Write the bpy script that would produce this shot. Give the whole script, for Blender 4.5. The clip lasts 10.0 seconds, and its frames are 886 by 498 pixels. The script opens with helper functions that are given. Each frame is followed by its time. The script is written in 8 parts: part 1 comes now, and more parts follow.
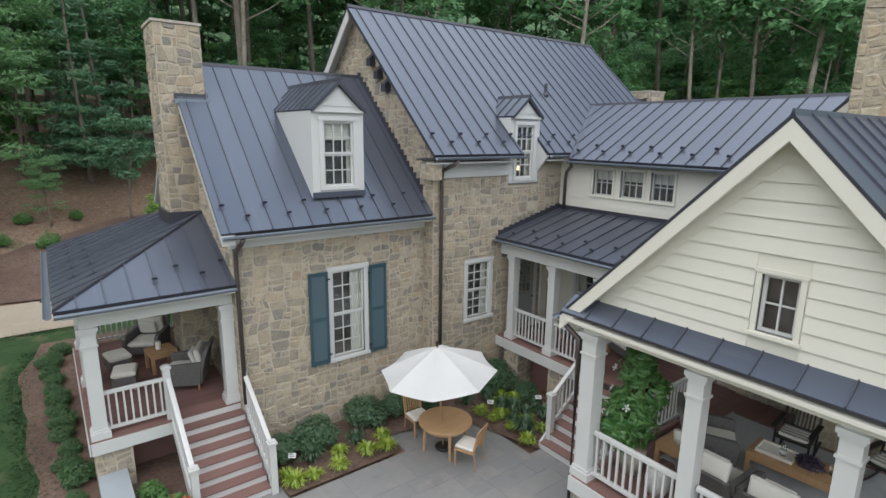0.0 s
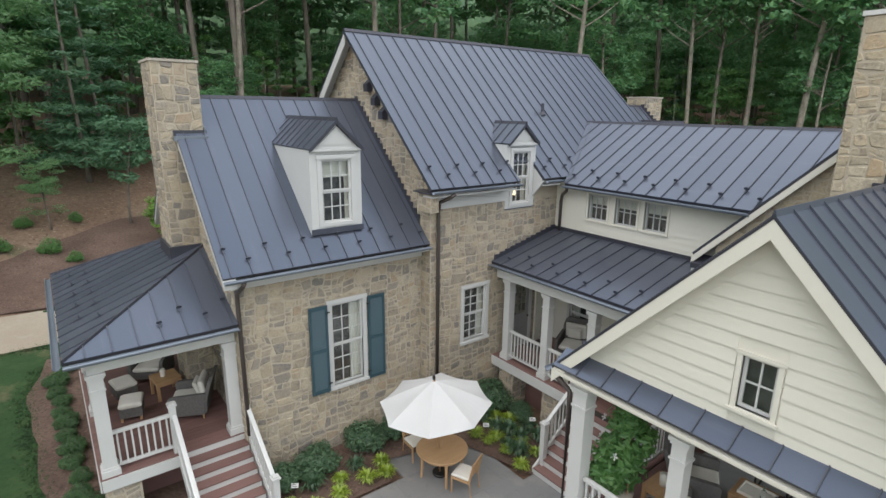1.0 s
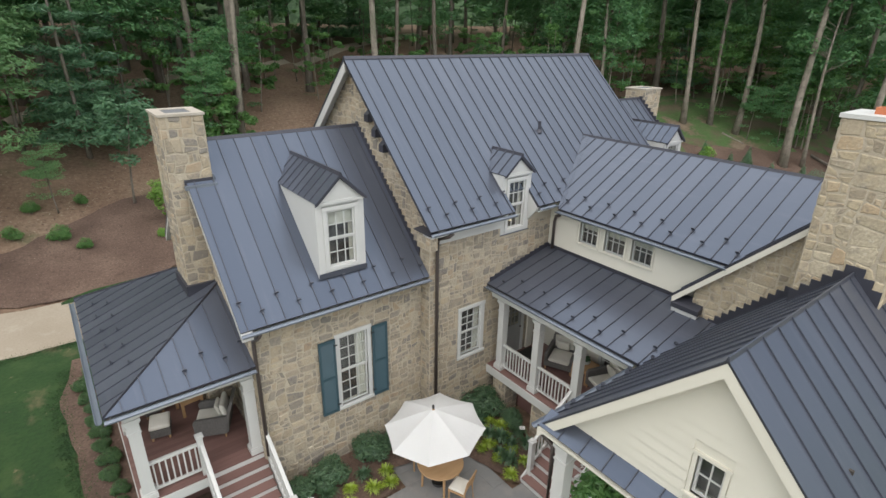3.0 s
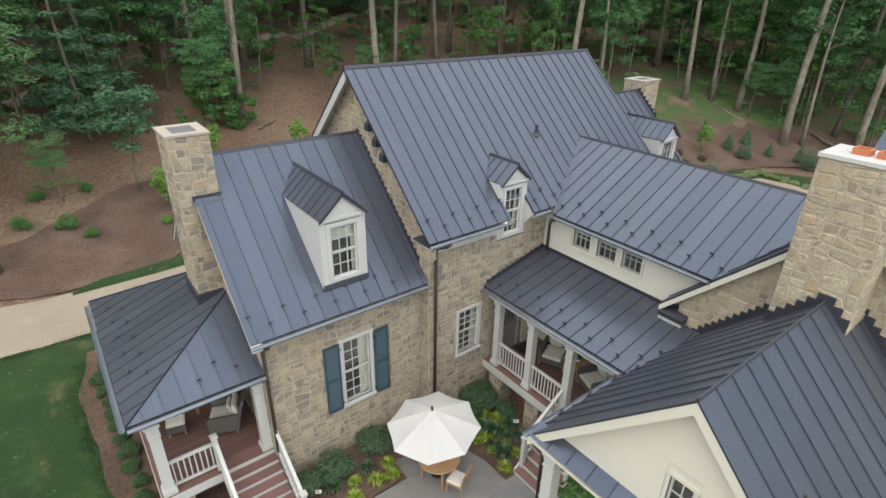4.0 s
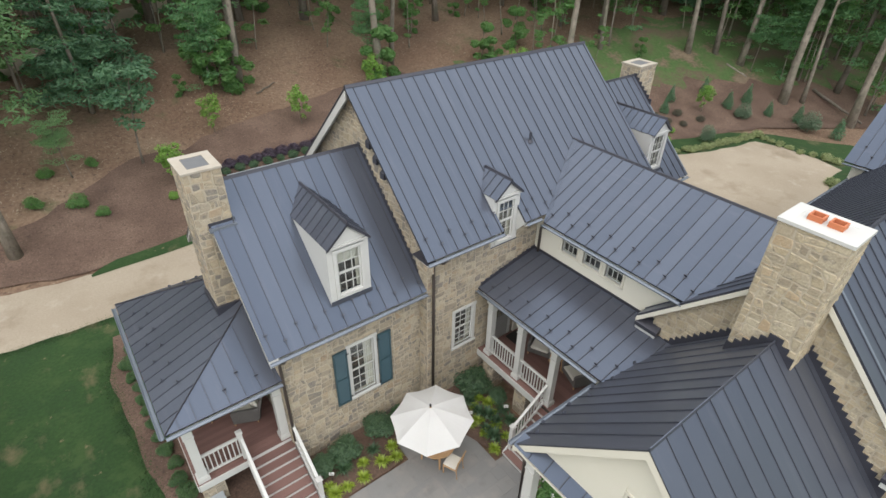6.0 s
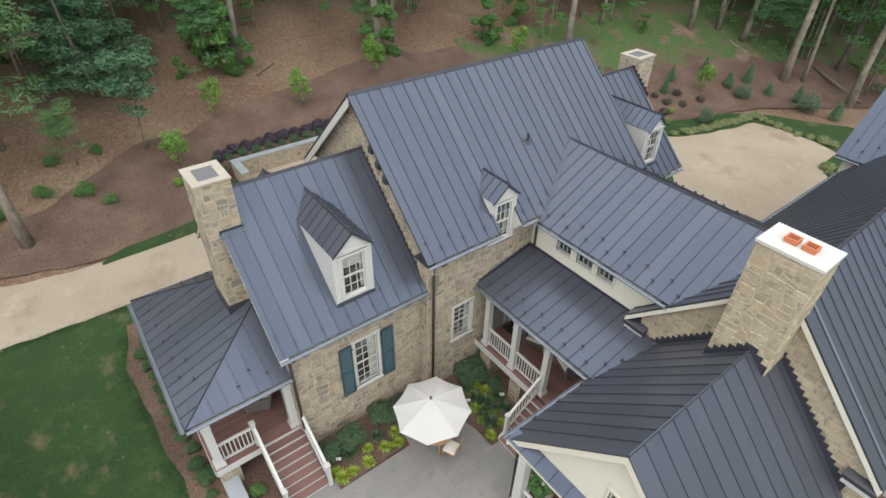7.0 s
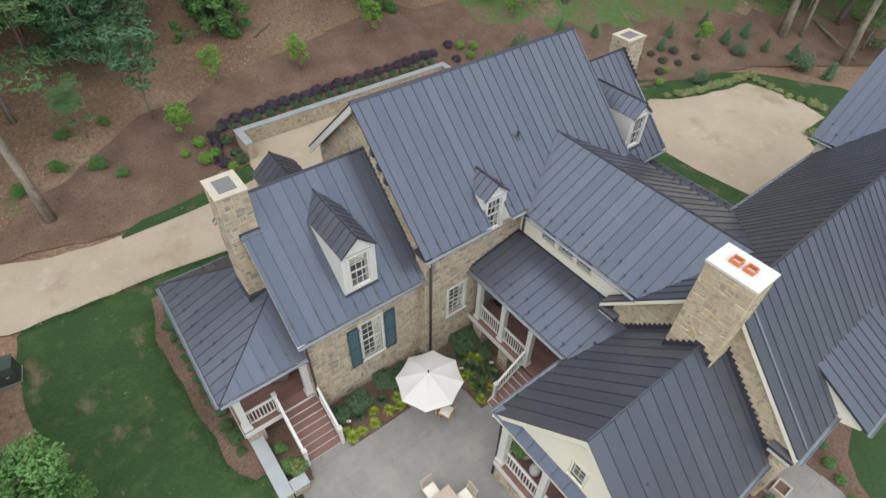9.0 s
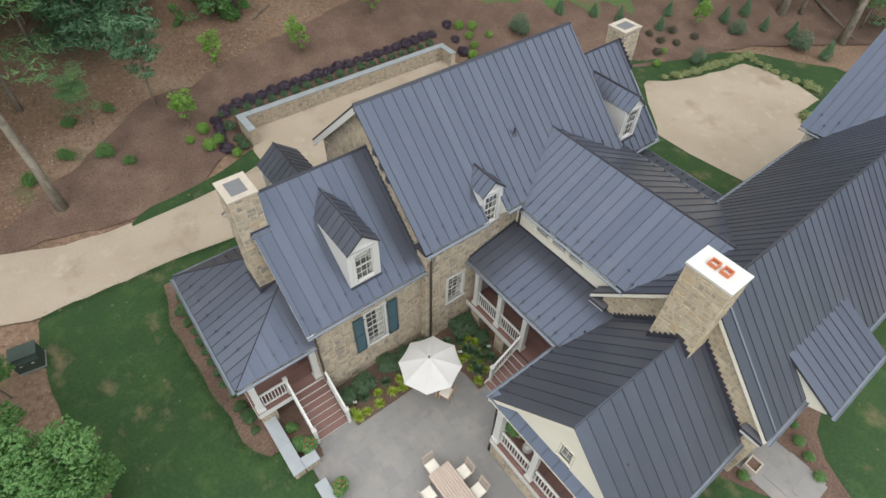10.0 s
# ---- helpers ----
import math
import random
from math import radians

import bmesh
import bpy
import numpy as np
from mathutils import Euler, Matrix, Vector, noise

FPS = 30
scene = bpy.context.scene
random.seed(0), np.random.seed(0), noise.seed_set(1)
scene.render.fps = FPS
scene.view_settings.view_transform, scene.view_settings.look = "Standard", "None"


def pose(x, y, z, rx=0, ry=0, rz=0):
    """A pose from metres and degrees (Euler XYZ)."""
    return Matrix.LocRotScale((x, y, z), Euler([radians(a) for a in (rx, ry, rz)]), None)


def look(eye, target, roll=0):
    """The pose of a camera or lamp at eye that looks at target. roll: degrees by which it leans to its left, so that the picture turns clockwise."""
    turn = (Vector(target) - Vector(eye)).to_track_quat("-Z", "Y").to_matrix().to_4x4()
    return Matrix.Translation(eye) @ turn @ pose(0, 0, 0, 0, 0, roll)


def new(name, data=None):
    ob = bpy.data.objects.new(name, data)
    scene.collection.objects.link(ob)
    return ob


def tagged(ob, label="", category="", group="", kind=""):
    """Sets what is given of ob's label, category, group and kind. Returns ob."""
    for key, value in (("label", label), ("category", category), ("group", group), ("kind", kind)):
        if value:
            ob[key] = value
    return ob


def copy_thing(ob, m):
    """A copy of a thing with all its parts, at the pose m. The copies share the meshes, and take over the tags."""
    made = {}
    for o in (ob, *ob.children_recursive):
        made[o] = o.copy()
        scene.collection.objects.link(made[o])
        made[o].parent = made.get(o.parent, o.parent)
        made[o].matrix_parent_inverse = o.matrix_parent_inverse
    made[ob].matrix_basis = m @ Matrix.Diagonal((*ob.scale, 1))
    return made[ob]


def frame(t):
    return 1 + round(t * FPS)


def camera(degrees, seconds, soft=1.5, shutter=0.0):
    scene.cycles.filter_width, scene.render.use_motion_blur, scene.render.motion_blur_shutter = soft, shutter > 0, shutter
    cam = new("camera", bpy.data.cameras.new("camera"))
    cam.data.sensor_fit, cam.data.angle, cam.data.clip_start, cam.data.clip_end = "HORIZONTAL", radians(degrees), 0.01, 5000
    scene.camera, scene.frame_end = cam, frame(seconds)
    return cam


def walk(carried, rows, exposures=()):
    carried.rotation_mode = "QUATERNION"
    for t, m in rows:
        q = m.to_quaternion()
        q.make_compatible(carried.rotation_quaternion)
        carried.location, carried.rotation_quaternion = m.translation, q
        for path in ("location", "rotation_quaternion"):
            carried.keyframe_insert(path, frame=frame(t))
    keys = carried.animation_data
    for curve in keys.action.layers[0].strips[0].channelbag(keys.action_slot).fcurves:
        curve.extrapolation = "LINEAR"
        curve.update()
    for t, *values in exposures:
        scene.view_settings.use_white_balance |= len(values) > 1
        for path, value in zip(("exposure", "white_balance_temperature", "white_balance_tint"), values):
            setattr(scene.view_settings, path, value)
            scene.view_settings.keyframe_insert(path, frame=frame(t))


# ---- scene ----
cam = camera(80.0, 10.0)
PATH = [
    (0, (-0.172, -0.421, 7.159), (1.005, 1.138, 6.732), 0.7),
    (0.5, (-0.131, -0.423, 7.84), (1.043, 1.127, 7.371), 0.7),
    (1, (-0.11, -0.385, 8.539), (1.06, 1.154, 8.026), 0.7),
    (1.5, (-0.099, -0.348, 9.24), (1.064, 1.178, 8.677), 0.7),
    (2, (-0.099, -0.324, 9.936), (1.055, 1.186, 9.313), 0.8),
    (2.5, (-0.123, -0.314, 10.633), (1.02, 1.175, 9.945), 0.9),
    (4, (-0.14, -0.393, 12.7), (0.957, 1.031, 11.822), 1.0),
    (4.5, (-0.109, -0.377, 13.343), (0.972, 1.023, 12.409), 1.1),
    (5, (-0.061, -0.34, 14.009), (1.0, 1.035, 13.017), 1.1),
    (5.5, (-0.025, -0.314, 14.712), (1.017, 1.032, 13.663), 1.1),
    (7, (-0.015, -0.238, 16.775), (0.964, 1.017, 15.564), 1.3),
    (7.5, (-0.047, -0.261, 17.457), (0.911, 0.96, 16.196), 1.4),
    (8, (-0.056, -0.277, 18.165), (0.879, 0.91, 16.854), 1.4),
    (8.5, (-0.048, -0.321, 18.87), (0.863, 0.83, 17.512), 1.5),
    (9, (-0.031, -0.31, 19.587), (0.855, 0.805, 18.182), 1.6),
    (9.5, (-0.045, -0.297, 20.315), (0.816, 0.781, 18.867), 1.7),
    (10, (-0.093, -0.31, 21.0), (0.744, 0.732, 19.512), 1.7),
]
walk(cam, [(t, look(eye, target, roll)) for t, eye, target, roll in PATH],
     exposures=[(0, 0.96, 6230, 10), (1.0, 1.0, 6360, 10), (2.5, 1.05, 6560, 10), (5.5, 1.12, 6640, 10), (10, 1.06, 6640, 10)])

# ---- light ----
SUN_ELEV, SUN_TURN = radians(62), radians(232)
world = bpy.data.worlds.new("sky")
scene.world = world
world.use_nodes = True
wn = world.node_tree.nodes
sky = wn.new("ShaderNodeTexSky")
sky.sky_type = 'NISHITA'
sky.sun_disc = False
sky.sun_elevation, sky.sun_rotation = SUN_ELEV, SUN_TURN
sky.dust_density = 1.5
wn["Background"].inputs[1].default_value = 0.07
world.node_tree.links.new(sky.outputs[0], wn["Background"].inputs[0])
sun = new("sun", bpy.data.lights.new("sun", "SUN"))
sun.data.energy, sun.data.angle, sun.data.color = 2.6, radians(150), (1.0, 0.975, 0.895)
# the sky's sun stands at azimuth SUN_TURN, counted from +y towards +x
sun_way = Vector((math.sin(SUN_TURN) * math.cos(SUN_ELEV), math.cos(SUN_TURN) * math.cos(SUN_ELEV), math.sin(SUN_ELEV)))
sun.matrix_world = look(sun_way * 100, (0, 0, 0))


# ---- materials ----
def material(name, tones, rough=0.7, metal=0.0, scale=6.0, fine=60.0, bump=0.2, vary=0.0, pick="", stretch=(1, 1, 1), spread=0.5, spec=0.5, streak=0.0, bump_scale=None):
    """A node material: tones mixed by noise at two scales; pick 'object' or 'island' takes a tone for each piece."""
    m = bpy.data.materials.new(name)
    m.use_nodes = True
    nt = m.node_tree
    n, l = nt.nodes, nt.links
    p = n["Principled BSDF"]
    p.inputs["Roughness"].default_value, p.inputs["Metallic"].default_value = rough, metal
    p.inputs["Specular IOR Level"].default_value = spec
    geo = n.new("ShaderNodeNewGeometry")
    mp = n.new("ShaderNodeMapping")
    mp.inputs["Scale"].default_value = stretch
    l.new(geo.outputs["Position"], mp.inputs[0])

    def noise_at(s, detail=4.0):
        t = n.new("ShaderNodeTexNoise")
        t.inputs["Scale"].default_value, t.inputs["Detail"].default_value = s, detail
        l.new(mp.outputs[0], t.inputs["Vector"])
        return t.outputs["Fac"]

    def maths(op, a, b):
        t = n.new("ShaderNodeMath")
        t.operation = op
        for k, v in enumerate((a, b)):
            if isinstance(v, (int, float)):
                t.inputs[k].default_value = v
            else:
                l.new(v, t.inputs[k])
        return t.outputs[0]
    big, small = noise_at(scale), noise_at(fine, 6.0)
    ramp = n.new("ShaderNodeValToRGB")
    for k, c in enumerate(tones):
        at = k / max(1, len(tones) - 1)
        e = ramp.color_ramp.elements[k] if k < 2 else ramp.color_ramp.elements.new(at)
        e.position, e.color = at, (*c, 1)
    if pick:
        src = n.new("ShaderNodeObjectInfo").outputs["Random"] if pick == "object" else geo.outputs["Random Per Island"]
        fac = maths('ADD', src, maths('MULTIPLY', maths('SUBTRACT', big, 0.5), spread))
    else:
        fac = maths('ADD', maths('MULTIPLY', maths('SUBTRACT', big, 0.5), 2.2 * spread + 0.4), 0.5)
    fac = maths('ADD', fac, maths('MULTIPLY', maths('SUBTRACT', small, 0.5), 0.5 * spread))
    l.new(fac, ramp.inputs[0])
    colour = ramp.outputs[0]
    if vary:
        hue = n.new("ShaderNodeHueSaturation")
        l.new(colour, hue.inputs["Color"])
        l.new(maths('ADD', 1 - vary, maths('MULTIPLY', small, 2 * vary)), hue.inputs["Value"])
        colour = hue.outputs[0]
    l.new(colour, p.inputs["Base Color"])
    l.new(maths('ADD', rough - 0.08, maths('MULTIPLY', big, 0.16)), p.inputs["Roughness"])
    if bump:
        b = n.new("ShaderNodeBump")
        b.inputs["Strength"].default_value, b.inputs["Distance"].default_value = bump, 0.02
        l.new(noise_at(bump_scale, 5.0) if bump_scale else small, b.inputs["Height"])
        l.new(b.outputs[0], p.inputs["Normal"])
    return m


def overlay(m, colour, scale, lo, hi, detail=4.0, stretch=(1, 1, 1), amount=1.0):
    """Patches of another colour over a material, where a noise rises from lo to hi."""
    n, l = m.node_tree.nodes, m.node_tree.links
    p = n["Principled BSDF"]
    geo, mp, t = n.new("ShaderNodeNewGeometry"), n.new("ShaderNodeMapping"), n.new("ShaderNodeTexNoise")
    mp.inputs["Scale"].default_value = stretch
    l.new(geo.outputs["Position"], mp.inputs[0])
    l.new(mp.outputs[0], t.inputs["Vector"])
    t.inputs["Scale"].default_value, t.inputs["Detail"].default_value, t.inputs["Roughness"].default_value = scale, detail, 0.62
    r, mix = n.new("ShaderNodeMapRange"), n.new("ShaderNodeMix")
    r.inputs["From Min"].default_value, r.inputs["From Max"].default_value, r.inputs["To Max"].default_value = lo, hi, amount
    l.new(t.outputs["Fac"], r.inputs["Value"])
    mix.data_type = 'RGBA'
    l.new(r.outputs[0], mix.inputs[0])
    l.new(p.inputs["Base Color"].links[0].from_socket, mix.inputs[6])
    mix.inputs[7].default_value = (*colour, 1)
    l.new(mix.outputs[2], p.inputs["Base Color"])
    return m


def leafy(name, tones, rough=0.42, through_light=0.25, pick="island"):
    m = material(name, tones, rough, scale=0.35, fine=3.0, bump=0.0, pick=pick, spread=0.5, spec=0.6)
    nt = m.node_tree
    p, out = nt.nodes["Principled BSDF"], nt.nodes["Material Output"]
    tr = nt.nodes.new("ShaderNodeBsdfTranslucent")
    mix = nt.nodes.new("ShaderNodeMixShader")
    mix.inputs[0].default_value = through_light
    nt.links.new(p.inputs["Base Color"].links[0].from_socket, tr.inputs[0])
    nt.links.new(p.outputs[0], mix.inputs[1])
    nt.links.new(tr.outputs[0], mix.inputs[2])
    nt.links.new(mix.outputs[0], out.inputs[0])
    return m


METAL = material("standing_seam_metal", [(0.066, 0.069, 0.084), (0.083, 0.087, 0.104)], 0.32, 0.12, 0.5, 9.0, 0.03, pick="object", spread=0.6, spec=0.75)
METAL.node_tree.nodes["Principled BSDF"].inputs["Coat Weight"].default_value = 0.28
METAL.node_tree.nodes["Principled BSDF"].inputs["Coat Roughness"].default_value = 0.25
# Blue specular tint puts the sky's blue reflection into the metal's colour.
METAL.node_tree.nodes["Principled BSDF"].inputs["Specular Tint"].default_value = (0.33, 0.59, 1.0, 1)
overlay(METAL, (0.12, 0.12, 0.14), 2.2, 0.56, 0.74, detail=5.0, stretch=(2.5, 0.22, 0.22), amount=0.4)
METAL_TRIM = material("dark_metal_trim", [(0.048, 0.049, 0.062), (0.063, 0.064, 0.08)], 0.42, 0.3, 2.0, 30.0, 0.02)
SEAM = material("seam_metal", [(0.057, 0.063, 0.082), (0.073, 0.079, 0.10)], 0.45, 0.2, 2.0, 30.0, 0.02)
GUTTER = material("gutter_metal", [(0.17, 0.195, 0.235), (0.22, 0.25, 0.29)], 0.4, 0.4, 1.5, 20.0, 0.02)
BRONZE = material("downspout_metal", [(0.08, 0.066, 0.06), (0.115, 0.094, 0.084)], 0.45, 0.4, 2.0, 30.0, 0.02)
STONE_TONES = [(0.195, 0.178, 0.155), (0.36, 0.298, 0.21), (0.27, 0.24, 0.198), (0.42, 0.35, 0.25), (0.315, 0.27, 0.205), (0.21, 0.19, 0.165), (0.44, 0.38, 0.285), (0.345, 0.262, 0.178)]


def weathered(m):
    """Rust, pale and grey blotches over the stones."""
    overlay(m, (0.43, 0.34, 0.22), 3.2, 0.54, 0.72, detail=6.0, amount=0.7)
    overlay(m, (0.16, 0.145, 0.13), 4.5, 0.54, 0.70, detail=6.0, amount=0.75)
    return overlay(m, (0.52, 0.47, 0.38), 8.0, 0.60, 0.72, detail=6.0, amount=0.6)


STONE = weathered(material("field_stone", STONE_TONES, 0.85, 0, 4.0, 22.0, 0.8, vary=0.3, pick="object", spread=0.16))
STONE_FAR = weathered(material("field_stone_joined", STONE_TONES, 0.85, 0, 4.0, 22.0, 0.8, vary=0.3, pick="island", spread=0.16))
# Yellower copy of the field stone: own tone plus warm light put into colour.
WARM_TONES = [(0.29, 0.245, 0.18), (0.41, 0.34, 0.23), (0.35, 0.30, 0.215), (0.46, 0.385, 0.265), (0.38, 0.32, 0.23), (0.31, 0.265, 0.195), (0.48, 0.415, 0.30), (0.40, 0.30, 0.19)]
STONE_WARM = weathered(material("warm_field_stone", WARM_TONES, 0.85, 0, 4.0, 22.0, 0.8, vary=0.3, pick="object", spread=0.16))
WARM_WALLS = []
MORTAR = material("mortar", [(0.37, 0.32, 0.245), (0.47, 0.41, 0.315)], 0.95, 0, 3.0, 40.0, 0.7)
CREAM = material("cream_paint", [(0.635, 0.608, 0.522), (0.685, 0.658, 0.572)], 0.5, 0, 1.2, 40.0, 0.05, spread=0.3)
WHITE = material("white_paint", [(0.51, 0.51, 0.49), (0.57, 0.57, 0.55)], 0.45, 0, 1.5, 40.0, 0.04, spread=0.3)
TEAL = material("shutter_paint", [(0.03, 0.066, 0.083), (0.038, 0.079, 0.098)], 0.4, 0, 2.0, 40.0, 0.05)
DECK = material("deck_boards", [(0.16, 0.088, 0.076), (0.21, 0.118, 0.102)], 0.6, 0, 2.0, 50.0, 0.1, pick="object", spread=0.5)
BLUESTONE = overlay(overlay(material("bluestone", [(0.195, 0.195, 0.193), (0.21, 0.208, 0.203), (0.225, 0.22, 0.21)], 0.75, 0, 1.6, 20.0, 0.15, pick="object", spread=1.0), (0.25, 0.235, 0.22), 1.1, 0.5, 0.7), (0.165, 0.16, 0.155), 2.6, 0.55, 0.75, amount=0.7)
CAPSTONE = material("cap_stone", [(0.26, 0.29, 0.31), (0.34, 0.37, 0.39)], 0.7, 0, 1.5, 30.0, 0.15)
LIMESTONE = material("pale_cap", [(0.34, 0.30, 0.245), (0.46, 0.42, 0.36)], 0.8, 0, 2.0, 30.0, 0.3)
CLAY = material("clay", [(0.42, 0.13, 0.06), (0.52, 0.18, 0.08)], 0.8, 0, 4.0, 40.0, 0.1)
# Gloom of unlit interiors put into the colour; also used under deck boards.
DARK = material("unlit_gloom", [(0.035, 0.03, 0.026), (0.06, 0.05, 0.04)], 0.8, 0, 1.0, 10.0, 0.0)
TEAK = material("teak", [(0.36, 0.21, 0.10), (0.46, 0.29, 0.15)], 0.55, 0, 3.0, 50.0, 0.1, stretch=(1, 6, 6))
CANVAS = material("umbrella_canvas", [(0.79, 0.79, 0.78), (0.84, 0.84, 0.83)], 0.8, 0, 2.0, 80.0, 0.05, spread=0.3)
CUSHION = material("cushion_cloth", [(0.62, 0.59, 0.52), (0.70, 0.67, 0.60)], 0.9, 0, 4.0, 120.0, 0.15)
STRIPE = material("grey_stripe_cloth", [(0.30, 0.29, 0.26), (0.36, 0.34, 0.31)], 0.9, 0, 4.0, 120.0, 0.15)
WICKER = material("wicker", [(0.09, 0.085, 0.08), (0.17, 0.16, 0.15)], 0.7, 0, 25.0, 140.0, 0.6)
RUG = material("porch_rug", [(0.32, 0.33, 0.33), (0.40, 0.41, 0.40)], 0.95, 0, 6.0, 150.0, 0.3)
BLACK_WOOD = material("black_painted_wood", [(0.012, 0.012, 0.012), (0.022, 0.021, 0.02)], 0.4, 0, 4.0, 50.0, 0.05)
MULCH = overlay(overlay(material("mulch", [(0.09, 0.056, 0.042), (0.125, 0.08, 0.06), (0.165, 0.11, 0.083)], 0.95, 0, 0.6, 12.0, 0.9, spread=0.8, vary=0.45), (0.21, 0.15, 0.11), 17.0, 0.60, 0.70, amount=0.8), (0.055, 0.036, 0.03), 7.0, 0.56, 0.68, amount=0.7)
overlay(MULCH, (0.46, 0.42, 0.36), 21.0, 0.735, 0.76, detail=2.0, amount=0.8)
LITTER = overlay(overlay(overlay(material("leaf_litter", [(0.11, 0.066, 0.043), (0.16, 0.099, 0.066), (0.205, 0.136, 0.092), (0.25, 0.178, 0.125)], 0.95, 0, 0.16, 5.0, 0.9, spread=0.75, vary=0.45), (0.33, 0.26, 0.19), 9.0, 0.58, 0.68, amount=0.8), (0.07, 0.045, 0.032), 4.0, 0.56, 0.70, amount=0.7), (0.06, 0.10, 0.035), 0.33, 0.58, 0.72, detail=7.0, amount=0.7)
GRASS = overlay(overlay(overlay(material("lawn", [(0.0145, 0.043, 0.0095), (0.0178, 0.051, 0.011), (0.0215, 0.057, 0.0125), (0.03, 0.067, 0.0175)], 0.9, 0, 0.5, 9.0, 0.6, spread=0.75, vary=0.35), (0.041, 0.08, 0.021), 1.3, 0.52, 0.68, amount=0.8), (0.16, 0.13, 0.072), 0.55, 0.56, 0.70, detail=8.0, stretch=(1.3, 0.8, 1), amount=0.8), (0.24, 0.18, 0.11), 2.4, 0.66, 0.74, detail=6.0, amount=0.7)
GRAVEL = overlay(overlay(material("gravel", [(0.315, 0.262, 0.20), (0.365, 0.308, 0.24), (0.41, 0.352, 0.28)], 0.95, 0, 0.25, 14.0, 0.4, spread=0.6, vary=0.15), (0.25, 0.20, 0.145), 0.34, 0.55, 0.70, detail=9.0, amount=0.8), (0.45, 0.395, 0.325), 0.8, 0.58, 0.7, detail=5.0, amount=0.6)
BARK = material("bark", [(0.09, 0.075, 0.06), (0.17, 0.145, 0.12), (0.25, 0.22, 0.185)], 0.9, 0, 1.5, 14.0, 0.9, stretch=(3, 3, 0.6), vary=0.2)
BARK_PALE = material("pale_bark", [(0.15, 0.13, 0.105), (0.24, 0.21, 0.17), (0.35, 0.315, 0.265)], 0.9, 0, 1.2, 12.0, 0.9, stretch=(3, 3, 0.7), vary=0.25)
for m in (BARK, BARK_PALE):
    overlay(m, (0.10, 0.115, 0.07), 0.8, 0.5, 0.68, detail=6.0, amount=0.55)
    overlay(m, (0.085, 0.075, 0.06), 2.4, 0.52, 0.66, detail=6.0, amount=0.6)
LEAF = leafy("broad_leaves", [(0.115, 0.275, 0.125), (0.145, 0.315, 0.135), (0.185, 0.36, 0.14), (0.13, 0.29, 0.145)], through_light=0.5)
LEAF_BRIGHT = leafy("bright_leaves", [(0.105, 0.25, 0.075), (0.14, 0.295, 0.09), (0.18, 0.34, 0.105)], through_light=0.5)
LEAF_DARK = leafy("dark_needles", [(0.09, 0.205, 0.112), (0.115, 0.24, 0.13), (0.145, 0.275, 0.14)], through_light=0.45)
LEAF_SHRUB = leafy("shrub_leaves", [(0.055, 0.115, 0.06), (0.078, 0.148, 0.073), (0.10, 0.18, 0.083)], through_light=0.35)
LEAF_LIME = leafy("lime_leaves", [(0.20, 0.30, 0.03), (0.29, 0.39, 0.045), (0.36, 0.46, 0.06)])
LEAF_PURPLE = leafy("purple_leaves", [(0.035, 0.024, 0.042), (0.06, 0.04, 0.066), (0.085, 0.06, 0.09)], through_light=0.2)
LEAF_SPRING = leafy("spring_leaves", [(0.15, 0.31, 0.055), (0.20, 0.38, 0.07), (0.25, 0.42, 0.085)], through_light=0.4)


def glass_material():
    m = bpy.data.materials.new("window_glass")
    m.use_nodes = True
    p = m.node_tree.nodes["Principled BSDF"]
    p.inputs["Base Color"].default_value = (0.9, 0.95, 0.95, 1)
    p.inputs["Roughness"].default_value = 0.02
    p.inputs["Transmission Weight"].default_value = 1.0
    p.inputs["IOR"].default_value = 1.45
    return m


GLASS = glass_material()


# ---- mesh helpers ----
def box(bm, x0, x1, y0, y1, z0, z1):
    v = [bm.verts.new((x, y, z)) for z in (z0, z1) for y in (y0, y1) for x in (x0, x1)]
    for f in ((0, 2, 3, 1), (4, 5, 7, 6), (0, 1, 5, 4), (2, 6, 7, 3), (0, 4, 6, 2), (1, 3, 7, 5)):
        bm.faces.new([v[i] for i in f])


def prism(bm, pts, off):
    """A solid between a flat outline and the same outline moved by off."""
    off = Vector(off)
    pts = [Vector(p) for p in pts]
    a = [bm.verts.new(p) for p in pts]
    b = [bm.verts.new(p + off) for p in pts]
    k = len(pts)
    bm.faces.new(a[::-1]), bm.faces.new(b)
    for i in range(k):
        bm.faces.new((a[i], a[(i + 1) % k], b[(i + 1) % k], b[i]))


def tube(bm, pts, radii, sides=8, cap=True):
    rings = []
    pts = [Vector(p) for p in pts]
    for i, p in enumerate(pts):
        d = (pts[min(i + 1, len(pts) - 1)] - pts[max(i - 1, 0)]).normalized()
        q = d.to_track_quat("Z", "Y")
        r = radii[i] if isinstance(radii, (list, tuple)) else radii
        rings.append([bm.verts.new(p + q @ Vector((r * math.cos(2 * math.pi * k / sides), r * math.sin(2 * math.pi * k / sides), 0))) for k in range(sides)])
    for a, b in zip(rings, rings[1:]):
        for k in range(sides):
            bm.faces.new((a[k], a[(k + 1) % sides], b[(k + 1) % sides], b[k]))
    if cap:
        bm.faces.new(rings[0][::-1]), bm.faces.new(rings[-1])


def mesh_of(name, bm, mat, smooth=False):
    bmesh.ops.recalc_face_normals(bm, faces=bm.faces)
    me = bpy.data.meshes.new(name)
    bm.to_mesh(me)
    bm.free()
    me.materials.append(mat)
    if smooth:
        me.polygons.foreach_set("use_smooth", [True] * len(me.polygons))
    return me


